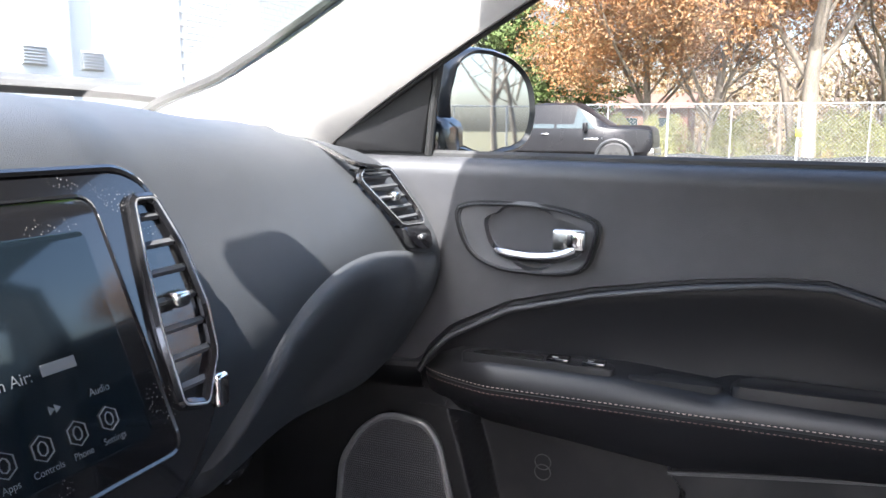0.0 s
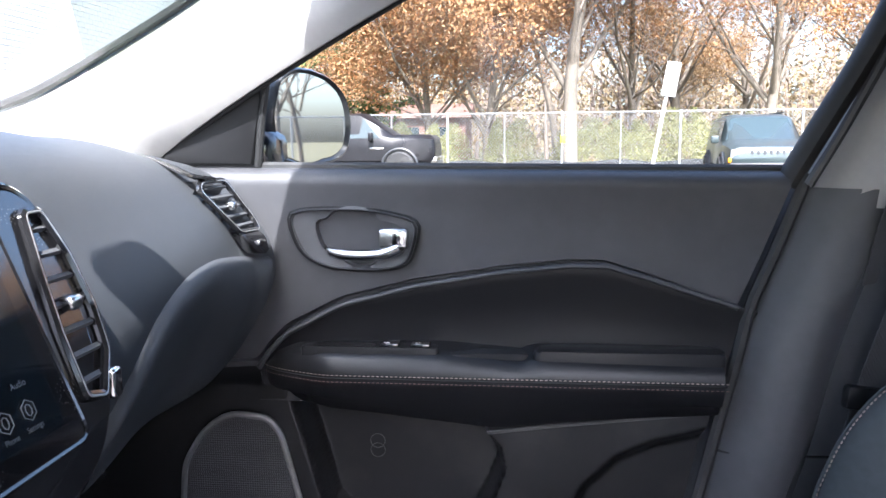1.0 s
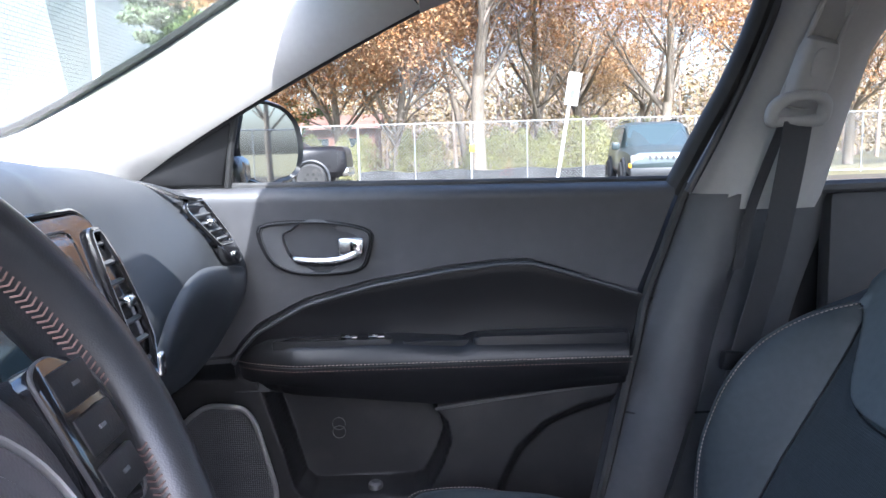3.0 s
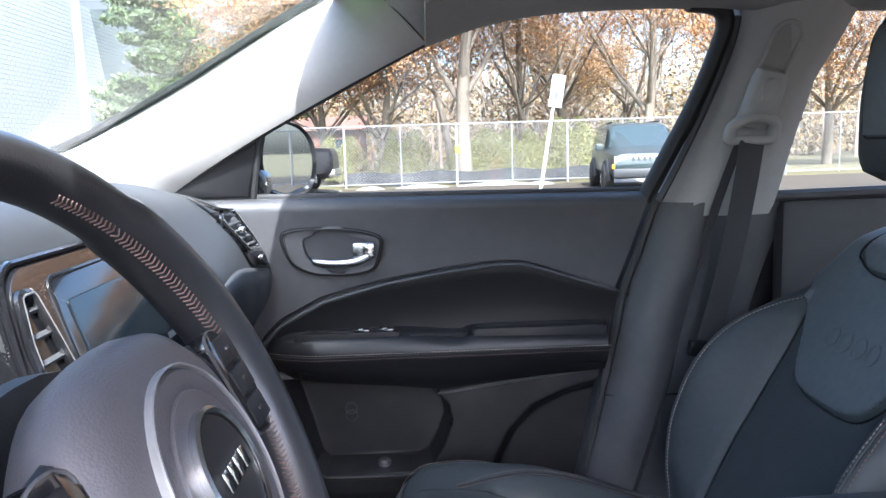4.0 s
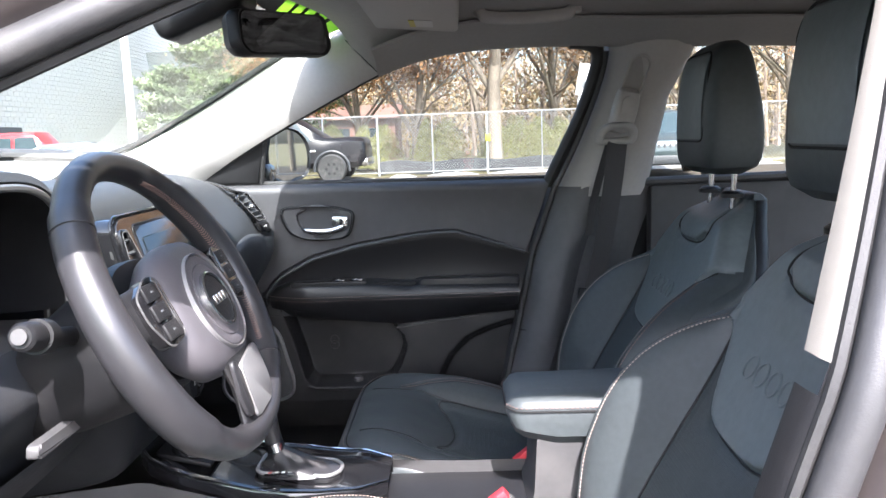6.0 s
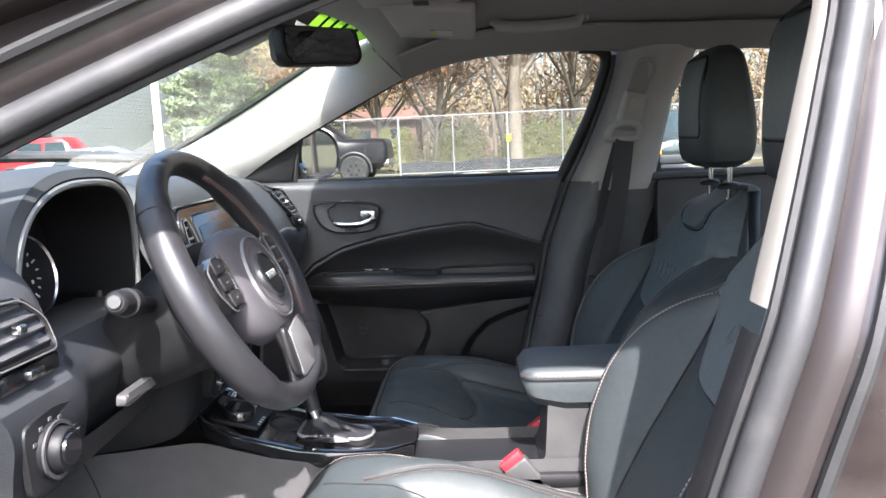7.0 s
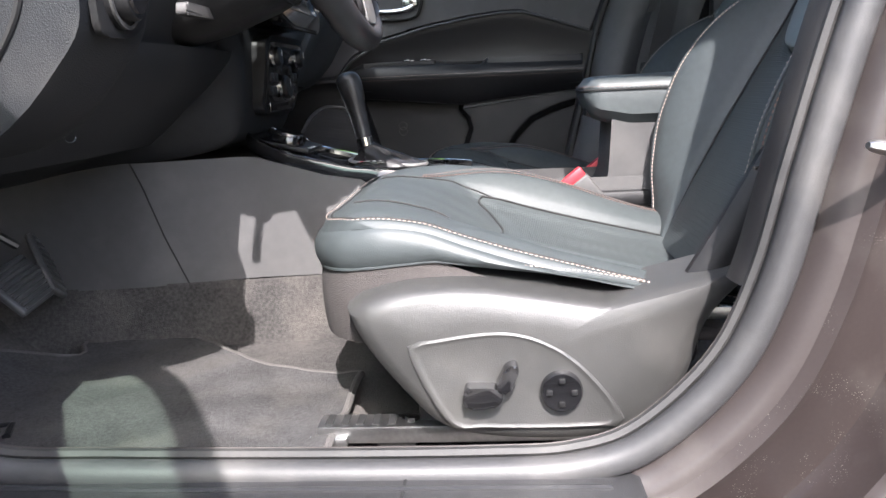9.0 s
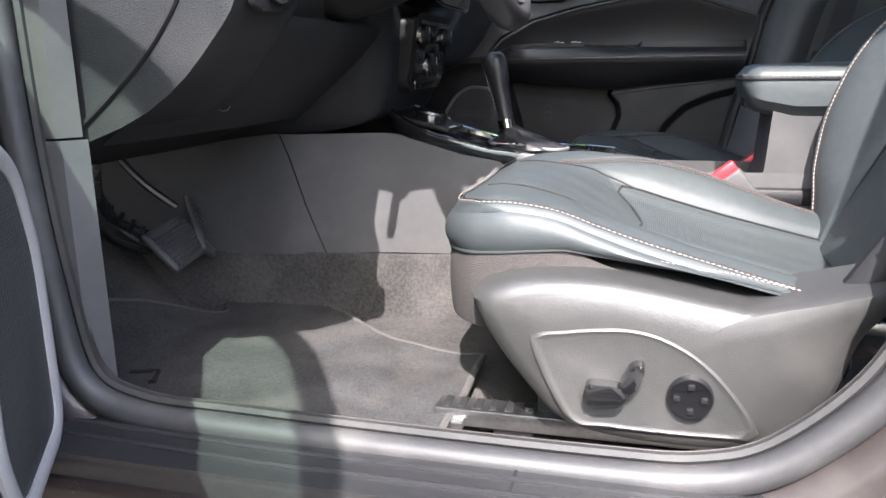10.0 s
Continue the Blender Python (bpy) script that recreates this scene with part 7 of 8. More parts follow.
part("lamp_body", lathe([(0.0005, -0.022), (0.035, -0.020), (0.05, -0.010), (0.055, 0)], 28, pose(0.93, 0.62, 1.545)), M["hard"], lamp)
over = thing("overhead_console", "light grey overhead console with lamp switches", "overhead console")
part("console_body", box((0.20, 0.16, 0.03), (0.0, 0.25, 1.545), 0.012, 3), M["pillar"], over)
for dy in (-0.03, 0.03):
    part("lamp_switch", box((0.03, 0.03, 0.006), (0.02, 0.25 + dy, 1.528), 0.003), M["trim_grey"], over)

# ---- driver's door, swung wide open ----
d_door = thing("driver_door", "open driver's door with black panel, speaker and green glass", "car door", (-0.65, -0.575, 0))
DM = Matrix.Rotation(radians(-60), 4, "Z")
dd = lambda x, y, z: DM @ Vector((x, y, z))
part("inner_panel", loft([[dd(x, y + (off if y > 0 else 0), z) for x, y in ((0.02, 0.03), (0.30, 0.045), (0.7, 0.045), (1.0, 0.03), (1.03, -0.15), (0.5, -0.17), (0.0, -0.15))] for z, off in ((0.42, -0.01), (0.48, 0), (0.80, -0.005), (0.95, -0.03), (1.05, -0.06), (1.12, -0.10))]), M["hard"], d_door)
dsp = rounded([(0.035, 0.46), (0.035, 0.66), (0.075, 0.75), (0.15, 0.78), (0.215, 0.72), (0.235, 0.52), (0.20, 0.44)], 0.035, 6)
part("speaker_grille", plate(dsp, lambda a, b, d: dd(a, d, b), 0.03, 0.050, 0.004), M["mesh"], d_door)
part("speaker_surround", tube([dd(a, 0.050, b) for a, b in dsp], 0.012, 10, closed=True, up=DM @ Vector((0, 1, 0)), flat=0.5), M["satin"], d_door, "broad satin silver surround")
part("armrest", box((0.6, 0.05, 0.09), bevel=0.02, seg=3, m=DM @ Matrix.Translation((0.6, 0.045, 0.83))), M["leather"], d_door)
part("window_pane", loft([[dd(x0 + (x1 - x0) * i / 10, -0.106 + 0.10 * k_, 1.12 + 0.35 * k_) for i in range(11)] for k_, x0, x1 in ((0.0, 0.06, 1.02), (0.3, 0.17, 1.06), (0.6, 0.32, 1.10), (0.85, 0.46, 1.12), (1.0, 0.60, 1.10))], closed=False), M["glass_green"], d_door, "green tinted window")
part("window_frame", tube([dd(*q) for q in spline([(0.02, -0.106, 1.12), (0.18, -0.076, 1.245), (0.42, -0.036, 1.40), (0.62, -0.011, 1.475), (0.80, -0.006, 1.495), (1.00, -0.006, 1.49), (1.10, -0.011, 1.475), (1.125, -0.026, 1.42), (1.10, -0.056, 1.30), (1.03, -0.106, 1.12)], 60)], 0.022, 8), M["rubber"], d_door, "black window frame")
part("outer_skin", loft([[dd(x, y, z) for x, y in ((0.0, -0.155), (0.5, -0.18), (1.03, -0.155), (1.03, -0.165), (0.5, -0.19), (0.0, -0.165))] for z in (0.38, 0.6, 0.9, 1.13)]), M["paint"], d_door)
# ---- outdoors ----
M["asphalt"] = mat("pale_worn_asphalt", (0.058, 0.049, 0.038), 0.9, spec=0.2, var=0.25, scale=3, bump=0.5, bump_scale=60, dirt=0.3, dirt_color=(0.095, 0.077, 0.055))
M["grass"] = mat("winter_grass", (0.10, 0.09, 0.04), 0.95, var=0.45, scale=4, bump=0.8, bump_scale=30, dirt=0.4, dirt_color=(0.20, 0.15, 0.08))
M["snow"] = mat("dirty_snow", (0.22, 0.215, 0.21), 0.8, var=0.2, scale=6, bump=0.6, bump_scale=20, dirt=0.5, dirt_color=(0.25, 0.22, 0.18))
M["block"] = mat("white_painted_block", (0.36, 0.375, 0.36), 0.85, var=0.06, scale=6, bump=0.3, bump_scale=60, dirt=0.12, dirt_color=(0.42, 0.40, 0.36))
M["joint"] = mat("painted_joint", (0.29, 0.30, 0.29), 0.9, var=0.06)
M["galv"] = mat("galvanised_steel", (0.34, 0.35, 0.36), 0.5, 0.6, var=0.1, scale=20)
M["bark"] = mat("grey_brown_bark", (0.19, 0.16, 0.125), 0.95, var=0.4, scale=8, bump=1.0, bump_scale=25, stretch=(1, 1, 0.3))
M["twig"] = mat("twig_bark", (0.26, 0.205, 0.165), 0.95, var=0.3, scale=8)
M["oak"] = mat("dry_oak_leaf", (0.325, 0.150, 0.052), 0.7, var=0.5, scale=1.2, rand=0.1)
M["oak_b"] = mat("pale_dry_leaf", (0.37, 0.235, 0.115), 0.7, var=0.4, scale=1.2, rand=0.1)
M["far_leaf"] = mat("dull_brown_leaf", (0.25, 0.185, 0.10), 0.8, var=0.5, scale=0.8)
M["pine"] = mat("pine_needles", (0.09, 0.13, 0.035), 0.8, var=0.5, scale=2)
# needle green lightened: the windscreen's haze is mixed into this colour
M["spruce"] = mat("hazed_spruce_needles", (0.17, 0.21, 0.12), 0.8, var=0.4, scale=2)
M["shrub"] = mat("yellow_green_shrub", (0.20, 0.20, 0.07), 0.8, var=0.5, scale=2)
M["white_paint"] = mat("white_post_paint", (0.52, 0.52, 0.51), 0.5, var=0.05)
M["car_black"] = mat("black_car_paint", (0.012, 0.012, 0.014), 0.3, 0.0, coat=0.0, var=0.05, spec=0.25)
M["car_teal"] = mat("grey_green_car_paint", (0.04, 0.055, 0.058), 0.35, 0.2, coat=0.4, var=0.05)
M["car_red"] = mat("red_car_paint", (0.50, 0.02, 0.025), 0.3, 0.0, coat=0.9, var=0.05)
M["car_silver"] = mat("silver_car_paint", (0.36, 0.38, 0.39), 0.3, 0.5, coat=0.9, var=0.05)
M["tint"] = mat("dark_car_window", (0.03, 0.045, 0.05), 0.06, var=0.05, rough_var=0.02)
M["lens"] = mat("lamp_lens", (0.28, 0.29, 0.29), 0.12, var=0.05)
M["tail"] = mat("red_lamp_lens", (0.45, 0.01, 0.012), 0.2, var=0.05)
M["amber"] = mat("amber_lens", (0.65, 0.25, 0.02), 0.2, var=0.05)
M["black_sheet"] = mat("black_plastic_sheet", (0.03, 0.032, 0.035), 0.5, var=0.2, scale=5)
M["brick_red"] = mat("brown_brick_far", (0.20, 0.11, 0.08), 0.9, var=0.2, scale=6)

ground = part("ground", grid(lambda u, v: Vector((-400 + 800 * u, -400 + 800 * v, -0.02)), 8, 8), M["grass"])
tagged(ground, "flat winter lawn reaching to the horizon", "ground", kind="structure")
lot = part("pavement", box((60, 46, 0.05), (6, 0.5, -0.025), 0), M["asphalt"])
tagged(lot, "pale worn asphalt car park", "car park", kind="structure")


def cloud(name, pts_sizes, material, parent=None, aspect=0.6):
    """Many small leaf blades, each at its place with its own turn, as one mesh."""
    rnd = np.random.default_rng(len(pts_sizes) + 7)
    n = len(pts_sizes)
    c = np.array([p for p, _ in pts_sizes])
    s = np.array([q for _, q in pts_sizes])[:, None]
    a = rnd.normal(size=(n, 3))
    a /= np.linalg.norm(a, axis=1)[:, None]
    b = np.cross(a, rnd.normal(size=(n, 3)))
    b /= np.linalg.norm(b, axis=1)[:, None]
    v = np.stack([c - a * s, c + b * s * aspect * 0.6, c + a * s, c - b * s * aspect * 0.6], axis=1).reshape(-1, 3)
    f = np.arange(4 * n).reshape(-1, 4)
    me = bpy.data.meshes.new(name)
    me.from_pydata(v.tolist(), [], f.tolist())
    me.materials.append(material)
    ob = new(name, me)
    if parent is not None:
        ob.parent = parent
    ob["kind"] = "stuff"
    return ob


def wood(branches, name, material, parent):
    """Tapered limbs as one mesh: each a list of (point, radius)."""
    verts, faces = [], []
    for br in branches:
        n = 8 if br[0][1] > 0.06 else (5 if br[0][1] > 0.02 else 3)
        base = len(verts)
        for i, (p, r) in enumerate(br):
            t = (br[min(i + 1, len(br) - 1)][0] - br[max(i - 1, 0)][0]).normalized()
            o = t.orthogonal().normalized()
            w = t.cross(o)
            for j in range(n):
                an = 2 * math.pi * j / n
                verts.append(p + (o * math.cos(an) + w * math.sin(an)) * r)
        for i in range(len(br) - 1):
            for j in range(n):
                faces.append((base + i * n + j, base + i * n + (j + 1) % n, base + (i + 1) * n + (j + 1) % n, base + (i + 1) * n + j))
    me = bpy.data.meshes.new(name)
    me.from_pydata(verts, [], faces)
    me.materials.append(material)
    for p in me.polygons:
        p.use_smooth = True
    ob = new(name, me)
    ob.parent = parent
    return ob


def broadleaf(at, height, spread, leaves, seed, label, leaf="oak", size=0.075, trunk_r=0.2, fork=0.22, low=0.2):
    """A deciduous tree: forked tapered trunk, limbs, twigs and whatever dry leaves still hang."""
    rnd = random.Random(seed)
    height, spread, trunk_r = height * 1.12, spread, trunk_r * FAR
    tree = thing("tree", label, "tree", (at[0] * FAR, at[1] * FAR, 0))
    big, twigs, tips = [], [], []

    def grow(p, d, length, r, level):
        pts = [(p.copy(), r)]
        n = 5
        for i in range(n):
            d = (d + Vector((rnd.uniform(-1, 1), rnd.uniform(-1, 1), rnd.uniform(-0.4, 0.8))) * (0.10 + 0.05 * level)).normalized()
            p = p + d * length / n
            pts.append((p.copy(), r * (1 - 0.55 * (i + 1) / n)))
            if level >= 2:
                tips.append((p.copy(), level))
        (big if level < 2 else twigs).append(pts)
        if level >= 4:
            return
        kids = (7, 7, 6, 5)[level]
        for k_ in range(kids):
            f = rnd.uniform(0.25 if level else fork * 1.6, 1.0)
            i = min(n - 1, int(f * n))
            q = pts[i][0].lerp(pts[i + 1][0], f * n - i)
            a = rnd.uniform(0, 2 * math.pi)
            out = Vector((math.cos(a), math.sin(a), rnd.uniform(-0.15, 0.75))).normalized()
            nd = (d * 0.45 + out * (0.85 + spread * 0.3)).normalized()
            grow(q, nd, length * rnd.uniform(0.50, 0.74), pts[i][1] * rnd.uniform(0.26, 0.40), level + 1)

    grow(Vector((0, 0, -0.05)), Vector((rnd.uniform(-0.06, 0.06), 0, 1)), height * 0.62, trunk_r, 0)
    for k_ in range(3):
        a = k_ * 2.1 + rnd.uniform(0, 1)
        grow(Vector((0, 0, height * fork * rnd.uniform(0.8, 1.2))), Vector((math.cos(a), math.sin(a), 1.2)).normalized(), height * 0.55, trunk_r * 0.42, 1)
    wood(big, "trunk", M["bark"], tree)
    wood(twigs, "twigs", M["twig"], tree)["kind"] = "stuff"
    if leaves:
        near = []
        for _ in range(leaves):
            p, lv_ = rnd.choice(tips)
            if p.z < height * low:
                continue
            near.append((p + Vector((rnd.gauss(0, 0.30), rnd.gauss(0, 0.30), rnd.gauss(-0.05, 0.25))), size * rnd.uniform(0.5, 1.25)))
        cut = int(len(near) * 0.6)
        cloud("crown", near[:cut], M[leaf], tree)
        cloud("crown_pale", near[cut:], M["oak_b"], tree)
    return tree


def conifer(at, height, radius, count, seed, label, needle="pine"):
    rnd = random.Random(seed)
    height, radius = height * 1.12, radius * FAR
    tree = thing("conifer", label, "tree", (at[0] * FAR, at[1] * FAR, 0))
    limbs, needles = [[(Vector((0, 0, z * height)), 0.16 * (1 - z) + 0.01) for z in (0, 0.25, 0.5, 0.75, 1.0)]], []
    for k_ in range(int(height * 13)):
        z = height * rnd.uniform(0.06, 0.98)
        reach = radius * (1 - z / height) ** 0.8 * rnd.uniform(0.55, 1.15) + 0.12
        a = rnd.uniform(0, 2 * math.pi)
        p0 = Vector((0, 0, z))
        tip = Vector((math.cos(a) * reach, math.sin(a) * reach, z + reach * rnd.uniform(-0.15, 0.22)))
        mid = p0.lerp(tip, 0.55) + Vector((0, 0, -0.08 * reach))
        limbs.append([(p0, 0.03), (mid, 0.018), (tip, 0.006)])
        for _ in range(max(4, int(count * reach / (height * 13)))):
            f = rnd.uniform(0.15, 1.05)
            q = p0.lerp(mid, f / 0.55) if f < 0.55 else mid.lerp(tip, (f - 0.55) / 0.45)
            needles.append((q + Vector((rnd.gauss(0, 0.16), rnd.gauss(0, 0.16), rnd.gauss(0, 0.10))), rnd.uniform(0.08, 0.20)))
    wood(limbs, "trunk", M["bark"], tree)
    cloud("crown", needles, M[needle], tree, 0.5)
    return tree


FENCE_Y = 24.0
FAR = 1.16   # the planting beyond the fence stands this much further out than its plan
broadleaf((1.35, 22.6, 0), 11, 0.6, 52000, 3, "tall oak holding dry orange-brown leaves", trunk_r=0.24, low=0.16)
broadleaf((-1.3, 25.5, 0), 10, 0.7, 90000, 5, "oak with dense dry orange-brown leaves", trunk_r=0.15, low=0.08, fork=0.14)
broadleaf((-3.4, 26.5, 0), 9.5, 0.8, 90000, 8, "broad oak thick with dry orange leaves", trunk_r=0.15, low=0.08, fork=0.14)
broadleaf((3.6, 26.0, 0), 10, 0.7, 24000, 12, "half-bare tree with a few brown leaves", trunk_r=0.16)
broadleaf((5.6, 29.0, 0), 11, 0.8, 9000, 14, "bare grey-brown winter tree", trunk_r=0.17)
broadleaf((7.6, 24.5, 0), 9, 0.9, 9000, 15, "bare spreading winter tree", trunk_r=0.2)
broadleaf((6.4, 33.0, 0), 7, 0.9, 26000, 18, "low tree with pale orange leaves", trunk_r=0.14, low=0.2, leaf="oak_b")
broadleaf((11.5, 25.0, 0), 9, 0.8, 36000, 21, "oak with thin brown leaves and crooked limbs", trunk_r=0.2, low=0.15)
broadleaf((15.5, 28.0, 0), 9, 0.8, 34000, 22, "brown-leaved oak beyond the fence", trunk_r=0.2, low=0.12)
broadleaf((20.5, 27.0, 0), 9, 0.8, 30000, 24, "brown-leaved oak beyond the fence", trunk_r=0.2, low=0.12)
broadleaf((9.5, 34.0, 0), 11, 0.8, 5000, 27, "bare grey winter tree", trunk_r=0.18)
broadleaf((1.5, 34.0, 0), 11, 0.8, 6000, 28, "bare grey winter tree", trunk_r=0.18)
conifer((-9.6, 32.0, 0), 9.5, 2.4, 9000, 31, "green pine behind the oaks")
conifer((-6.6, 31.0, 0), 9, 2.6, 9000, 32, "green pine behind the oaks")
conifer((-11.2, 33.5, 0), 13.5, 3.1, 60000, 33, "tall dull green spruce beside the white building", "spruce")
for k_, (x0, y0, h, w_) in enumerate(((-2.6, 24.2, 1.7, 1.2), (-0.6, 25.4, 1.9, 1.4), (1.8, 25.0, 1.9, 1.5), (3.4, 25.6, 1.8, 1.4), (5.2, 25.4, 2.2, 1.5), (7.2, 26.5, 2.1, 1.5), (-4.6, 26.0, 1.8, 1.3))):
    rnd = random.Random(60 + k_)
    bush = thing("shrub", "yellow-green evergreen shrub behind the fence", "shrub", (x0 * FAR, y0 * FAR, 0), group="hedge shrubs")
    wood([[(Vector((0, 0, 0)), 0.05), (Vector((math.cos(a) * 0.4, math.sin(a) * 0.4, h * 0.6)), 0.02)] for a in np.linspace(0, 6, 7)], "stems", M["twig"], bush)
    lv_ = []
    for _ in range(9000):
        a, z = rnd.uniform(0, 2 * math.pi), rnd.uniform(0.05, 1) ** 0.8
        r = w_ * math.sqrt(rnd.uniform(0.15, 1)) * (1 - 0.55 * z ** 2) * (0.85 + 0.25 * math.sin(3 * a + k_))
        lv_.append((Vector((r * math.cos(a), r * math.sin(a), z * h * (0.9 + 0.15 * math.sin(2 * a + 1)))), rnd.uniform(0.025, 0.06)))
    cloud("leaves", lv_, M["shrub"], bush)

# far wood as one belt of twiggy growth
rnd = random.Random(91)
far_t, far_l = [], []
for k_ in range(320):
    x0, y0 = rnd.uniform(-30, 60), rnd.uniform(42, 62)
    h = rnd.uniform(5, 9)
    far_t.append([(Vector((x0, y0, 0)), 0.13), (Vector((x0 + rnd.uniform(-0.5, 0.5), y0, h)), 0.02)])
    for _ in range(11):
        z = h * rnd.uniform(0.3, 0.95)
        a = rnd.uniform(0, 6.28)
        far_t.append([(Vector((x0, y0, z)), 0.04), (Vector((x0 + math.cos(a) * 1.6, y0 + math.sin(a) * 1.6, z + 1.3)), 0.01)])
    for _ in range(240):
        far_l.append((Vector((x0 + rnd.gauss(0, 1.3), y0 + rnd.gauss(0, 1.3), h * rnd.uniform(0.04, 0.80))), rnd.uniform(0.10, 0.24)))
woods = thing("far_woods", "distant belt of bare brown winter trees", "woodland", kind="stuff")
wood(far_t, "trunks", M["twig"], woods)["kind"] = "stuff"
cloud("dry_leaves", far_l, M["far_leaf"], woods)
# woods behind the car, seen in the mirrors
for k_, (x0, y0) in enumerate(((25, 3.5), (26, 6.5), (28, 9.5), (25.5, 12), (31, 5), (33, 1), (28, -4), (34, 14))):
    broadleaf((x0, y0, 0), 9, 0.8, 500, 41 + k_, "bare winter tree beyond the car park", trunk_r=0.12)

# ---- site fence ----
PANEL = 3.6


def fence_run(x0, x1, fixed, along_x=True):
    fence = thing("site_fence", "galvanised chain-link temporary fence panels", "fence")
    put = (lambda a, z, d=0.0: Vector((a, fixed + d, z))) if along_x else (lambda a, z, d=0.0: Vector((fixed + d, a, z)))
    n = int((x1 - x0) / PANEL)
    for i in range(n + 1):
        a = x0 + PANEL * i
        part("post", tube([put(a, 0), put(a, 2.02)], 0.038, 8), M["galv"], fence)
        if i < n:
            part("mid_post", tube([put(a + PANEL / 2, 0.05), put(a + PANEL / 2, 1.98)], 0.021, 6), M["galv"], fence)
            part("top_rail", tube([put(a, 1.98), put(a + PANEL, 1.98)], 0.022, 6), M["galv"], fence)
            part("bottom_rail", tube([put(a, 0.12), put(a + PANEL, 0.12)], 0.018, 6), M["galv"], fence)
    verts, faces = [], []
    step, w = 0.11, 0.0034
    for sgn in (1, -1):
        for i in range(int((x1 - x0 + 1.86) / step)):
            a = x0 - 1.86 + step * i
            b0, b1 = a, a + 1.86
            z0, z1 = 0.12, 1.98
            lo, hi = max(b0, x0), min(b1, x1)
            if hi <= lo:
                continue
            za, zb = z0 + (lo - b0), z0 + (hi - b0)
            if sgn < 0:
                za, zb = z1 - (lo - b0), z1 - (hi - b0)
            q = len(verts)
            verts += [put(lo, za - w), put(lo, za + w), put(hi, zb + w), put(hi, zb - w)]
            faces.append((q, q + 1, q + 2, q + 3))
    me = bpy.data.meshes.new("chain_link")
    me.from_pydata(verts, [], faces)
    me.materials.append(M["galv"])
    ob = new("chain_link", me)
    ob.parent = fence
    ob["kind"] = "stuff"
    return fence


fence_run(-9.63, 30.1, FENCE_Y)
fence_run(-14, 22.6, 24.5, along_x=False)
tagf = thing("fence_tag", "small yellow tag wired to the fence post", "tag", (1.20, FENCE_Y - 0.05, 1.16))
part("tag_sheet", box((0.16, 0.02, 0.24), bevel=0.004), M["yellow"], tagf)
sheet = thing("silt_sheet", "low black plastic silt barrier along the fence", "barrier")
part("sheet", solid(grid(lambda u, v: Vector((-2.5 + 9 * u, FENCE_Y + 1.0 + 0.12 * math.sin(u * 31), 0.0 + 0.45 * v + 0.04 * math.sin(u * 23))), 80, 4), 0.01), M["black_sheet"], sheet)
for k_ in range(9):
    x0 = -5.5 + 1.9 * k_ + 0.4 * math.sin(k_ * 3.3)
    pile = thing("snow_pile", "low heap of dirty melting snow", "snow", (x0, FENCE_Y - 0.9 + 0.3 * math.sin(k_ * 5), 0), group="snow heaps")
    w_ = 0.55 + 0.3 * math.sin(k_ * 2.1)
    part("snow", grid(lambda u, v: Vector(((u - 0.5) * 3 * w_, (v - 0.5) * 0.6, 0.01 + 0.10 * max(0, 1 - (2 * u - 1) ** 2) * max(0, 1 - (2 * v - 1) ** 2) * (1 + 0.8 * noise.noise(Vector((u * 6 + k_, v * 4, 1))))))  , 24, 12), M["snow"], pile)

post = thing("sign_post", "leaning white post with a small white parking sign", "sign")
part("post", tube([(2.92, 18.2, 0.0), (3.40, 18.2, 2.90)], 0.042, 8), M["white_paint"], post)
part("sign_board", box((0.32, 0.02, 0.78), bevel=0.004, m=pose(3.365, 18.14, 2.52, 0, 9.4, 0)), M["white_paint"], post)
part("sign_mark", box((0.10, 0.004, 0.17), bevel=0, m=pose(3.345, 18.125, 2.40, 0, 9.4, 0)), M["print_dim"], post)

# things beyond the fence
bin_ = thing("site_container", "dark steel container beyond the fence", "container", (-4.3, 30.5, 0))
part("container_body", box((2.6, 2.0, 1.25), (0, 0, 0.65), 0.04), M["black_sheet"], bin_)
for k_ in range(8):
    part("container_rib", box((0.06, 0.05, 1.1), (-1.15 + 0.33 * k_, -1.02, 0.65), 0.01), M["black_sheet"], bin_)
house = thing("site_building", "low brick building with pale roof beyond the trees", "building", (-6.2, 44, 0))
part("wall", box((6, 5, 2.4), (0, 0, 1.2), 0.02), M["brick_red"], house)
part("roof", loft([[Vector((x, y, z)) for y, z in ((-2.9, 2.35), (0, 3.2), (2.9, 2.35))] for x in (-3.3, 3.3)], caps=True), M["brick_red"], house)
for k_ in range(3):
    part("window", box((0.9, 0.06, 0.9), (-1.8 + 1.8 * k_, -2.51, 1.4), 0.02), M["tint"], house)

# ---- white block building in front of the car ----
hall = thing("white_building", "long white-painted concrete block building", "building")
BX = -17.0
part("wall", box((0.5, 110, 11.5), (BX - 0.27, 20, 5.75), 0), M["joint"], hall)
vb, fb = [], []
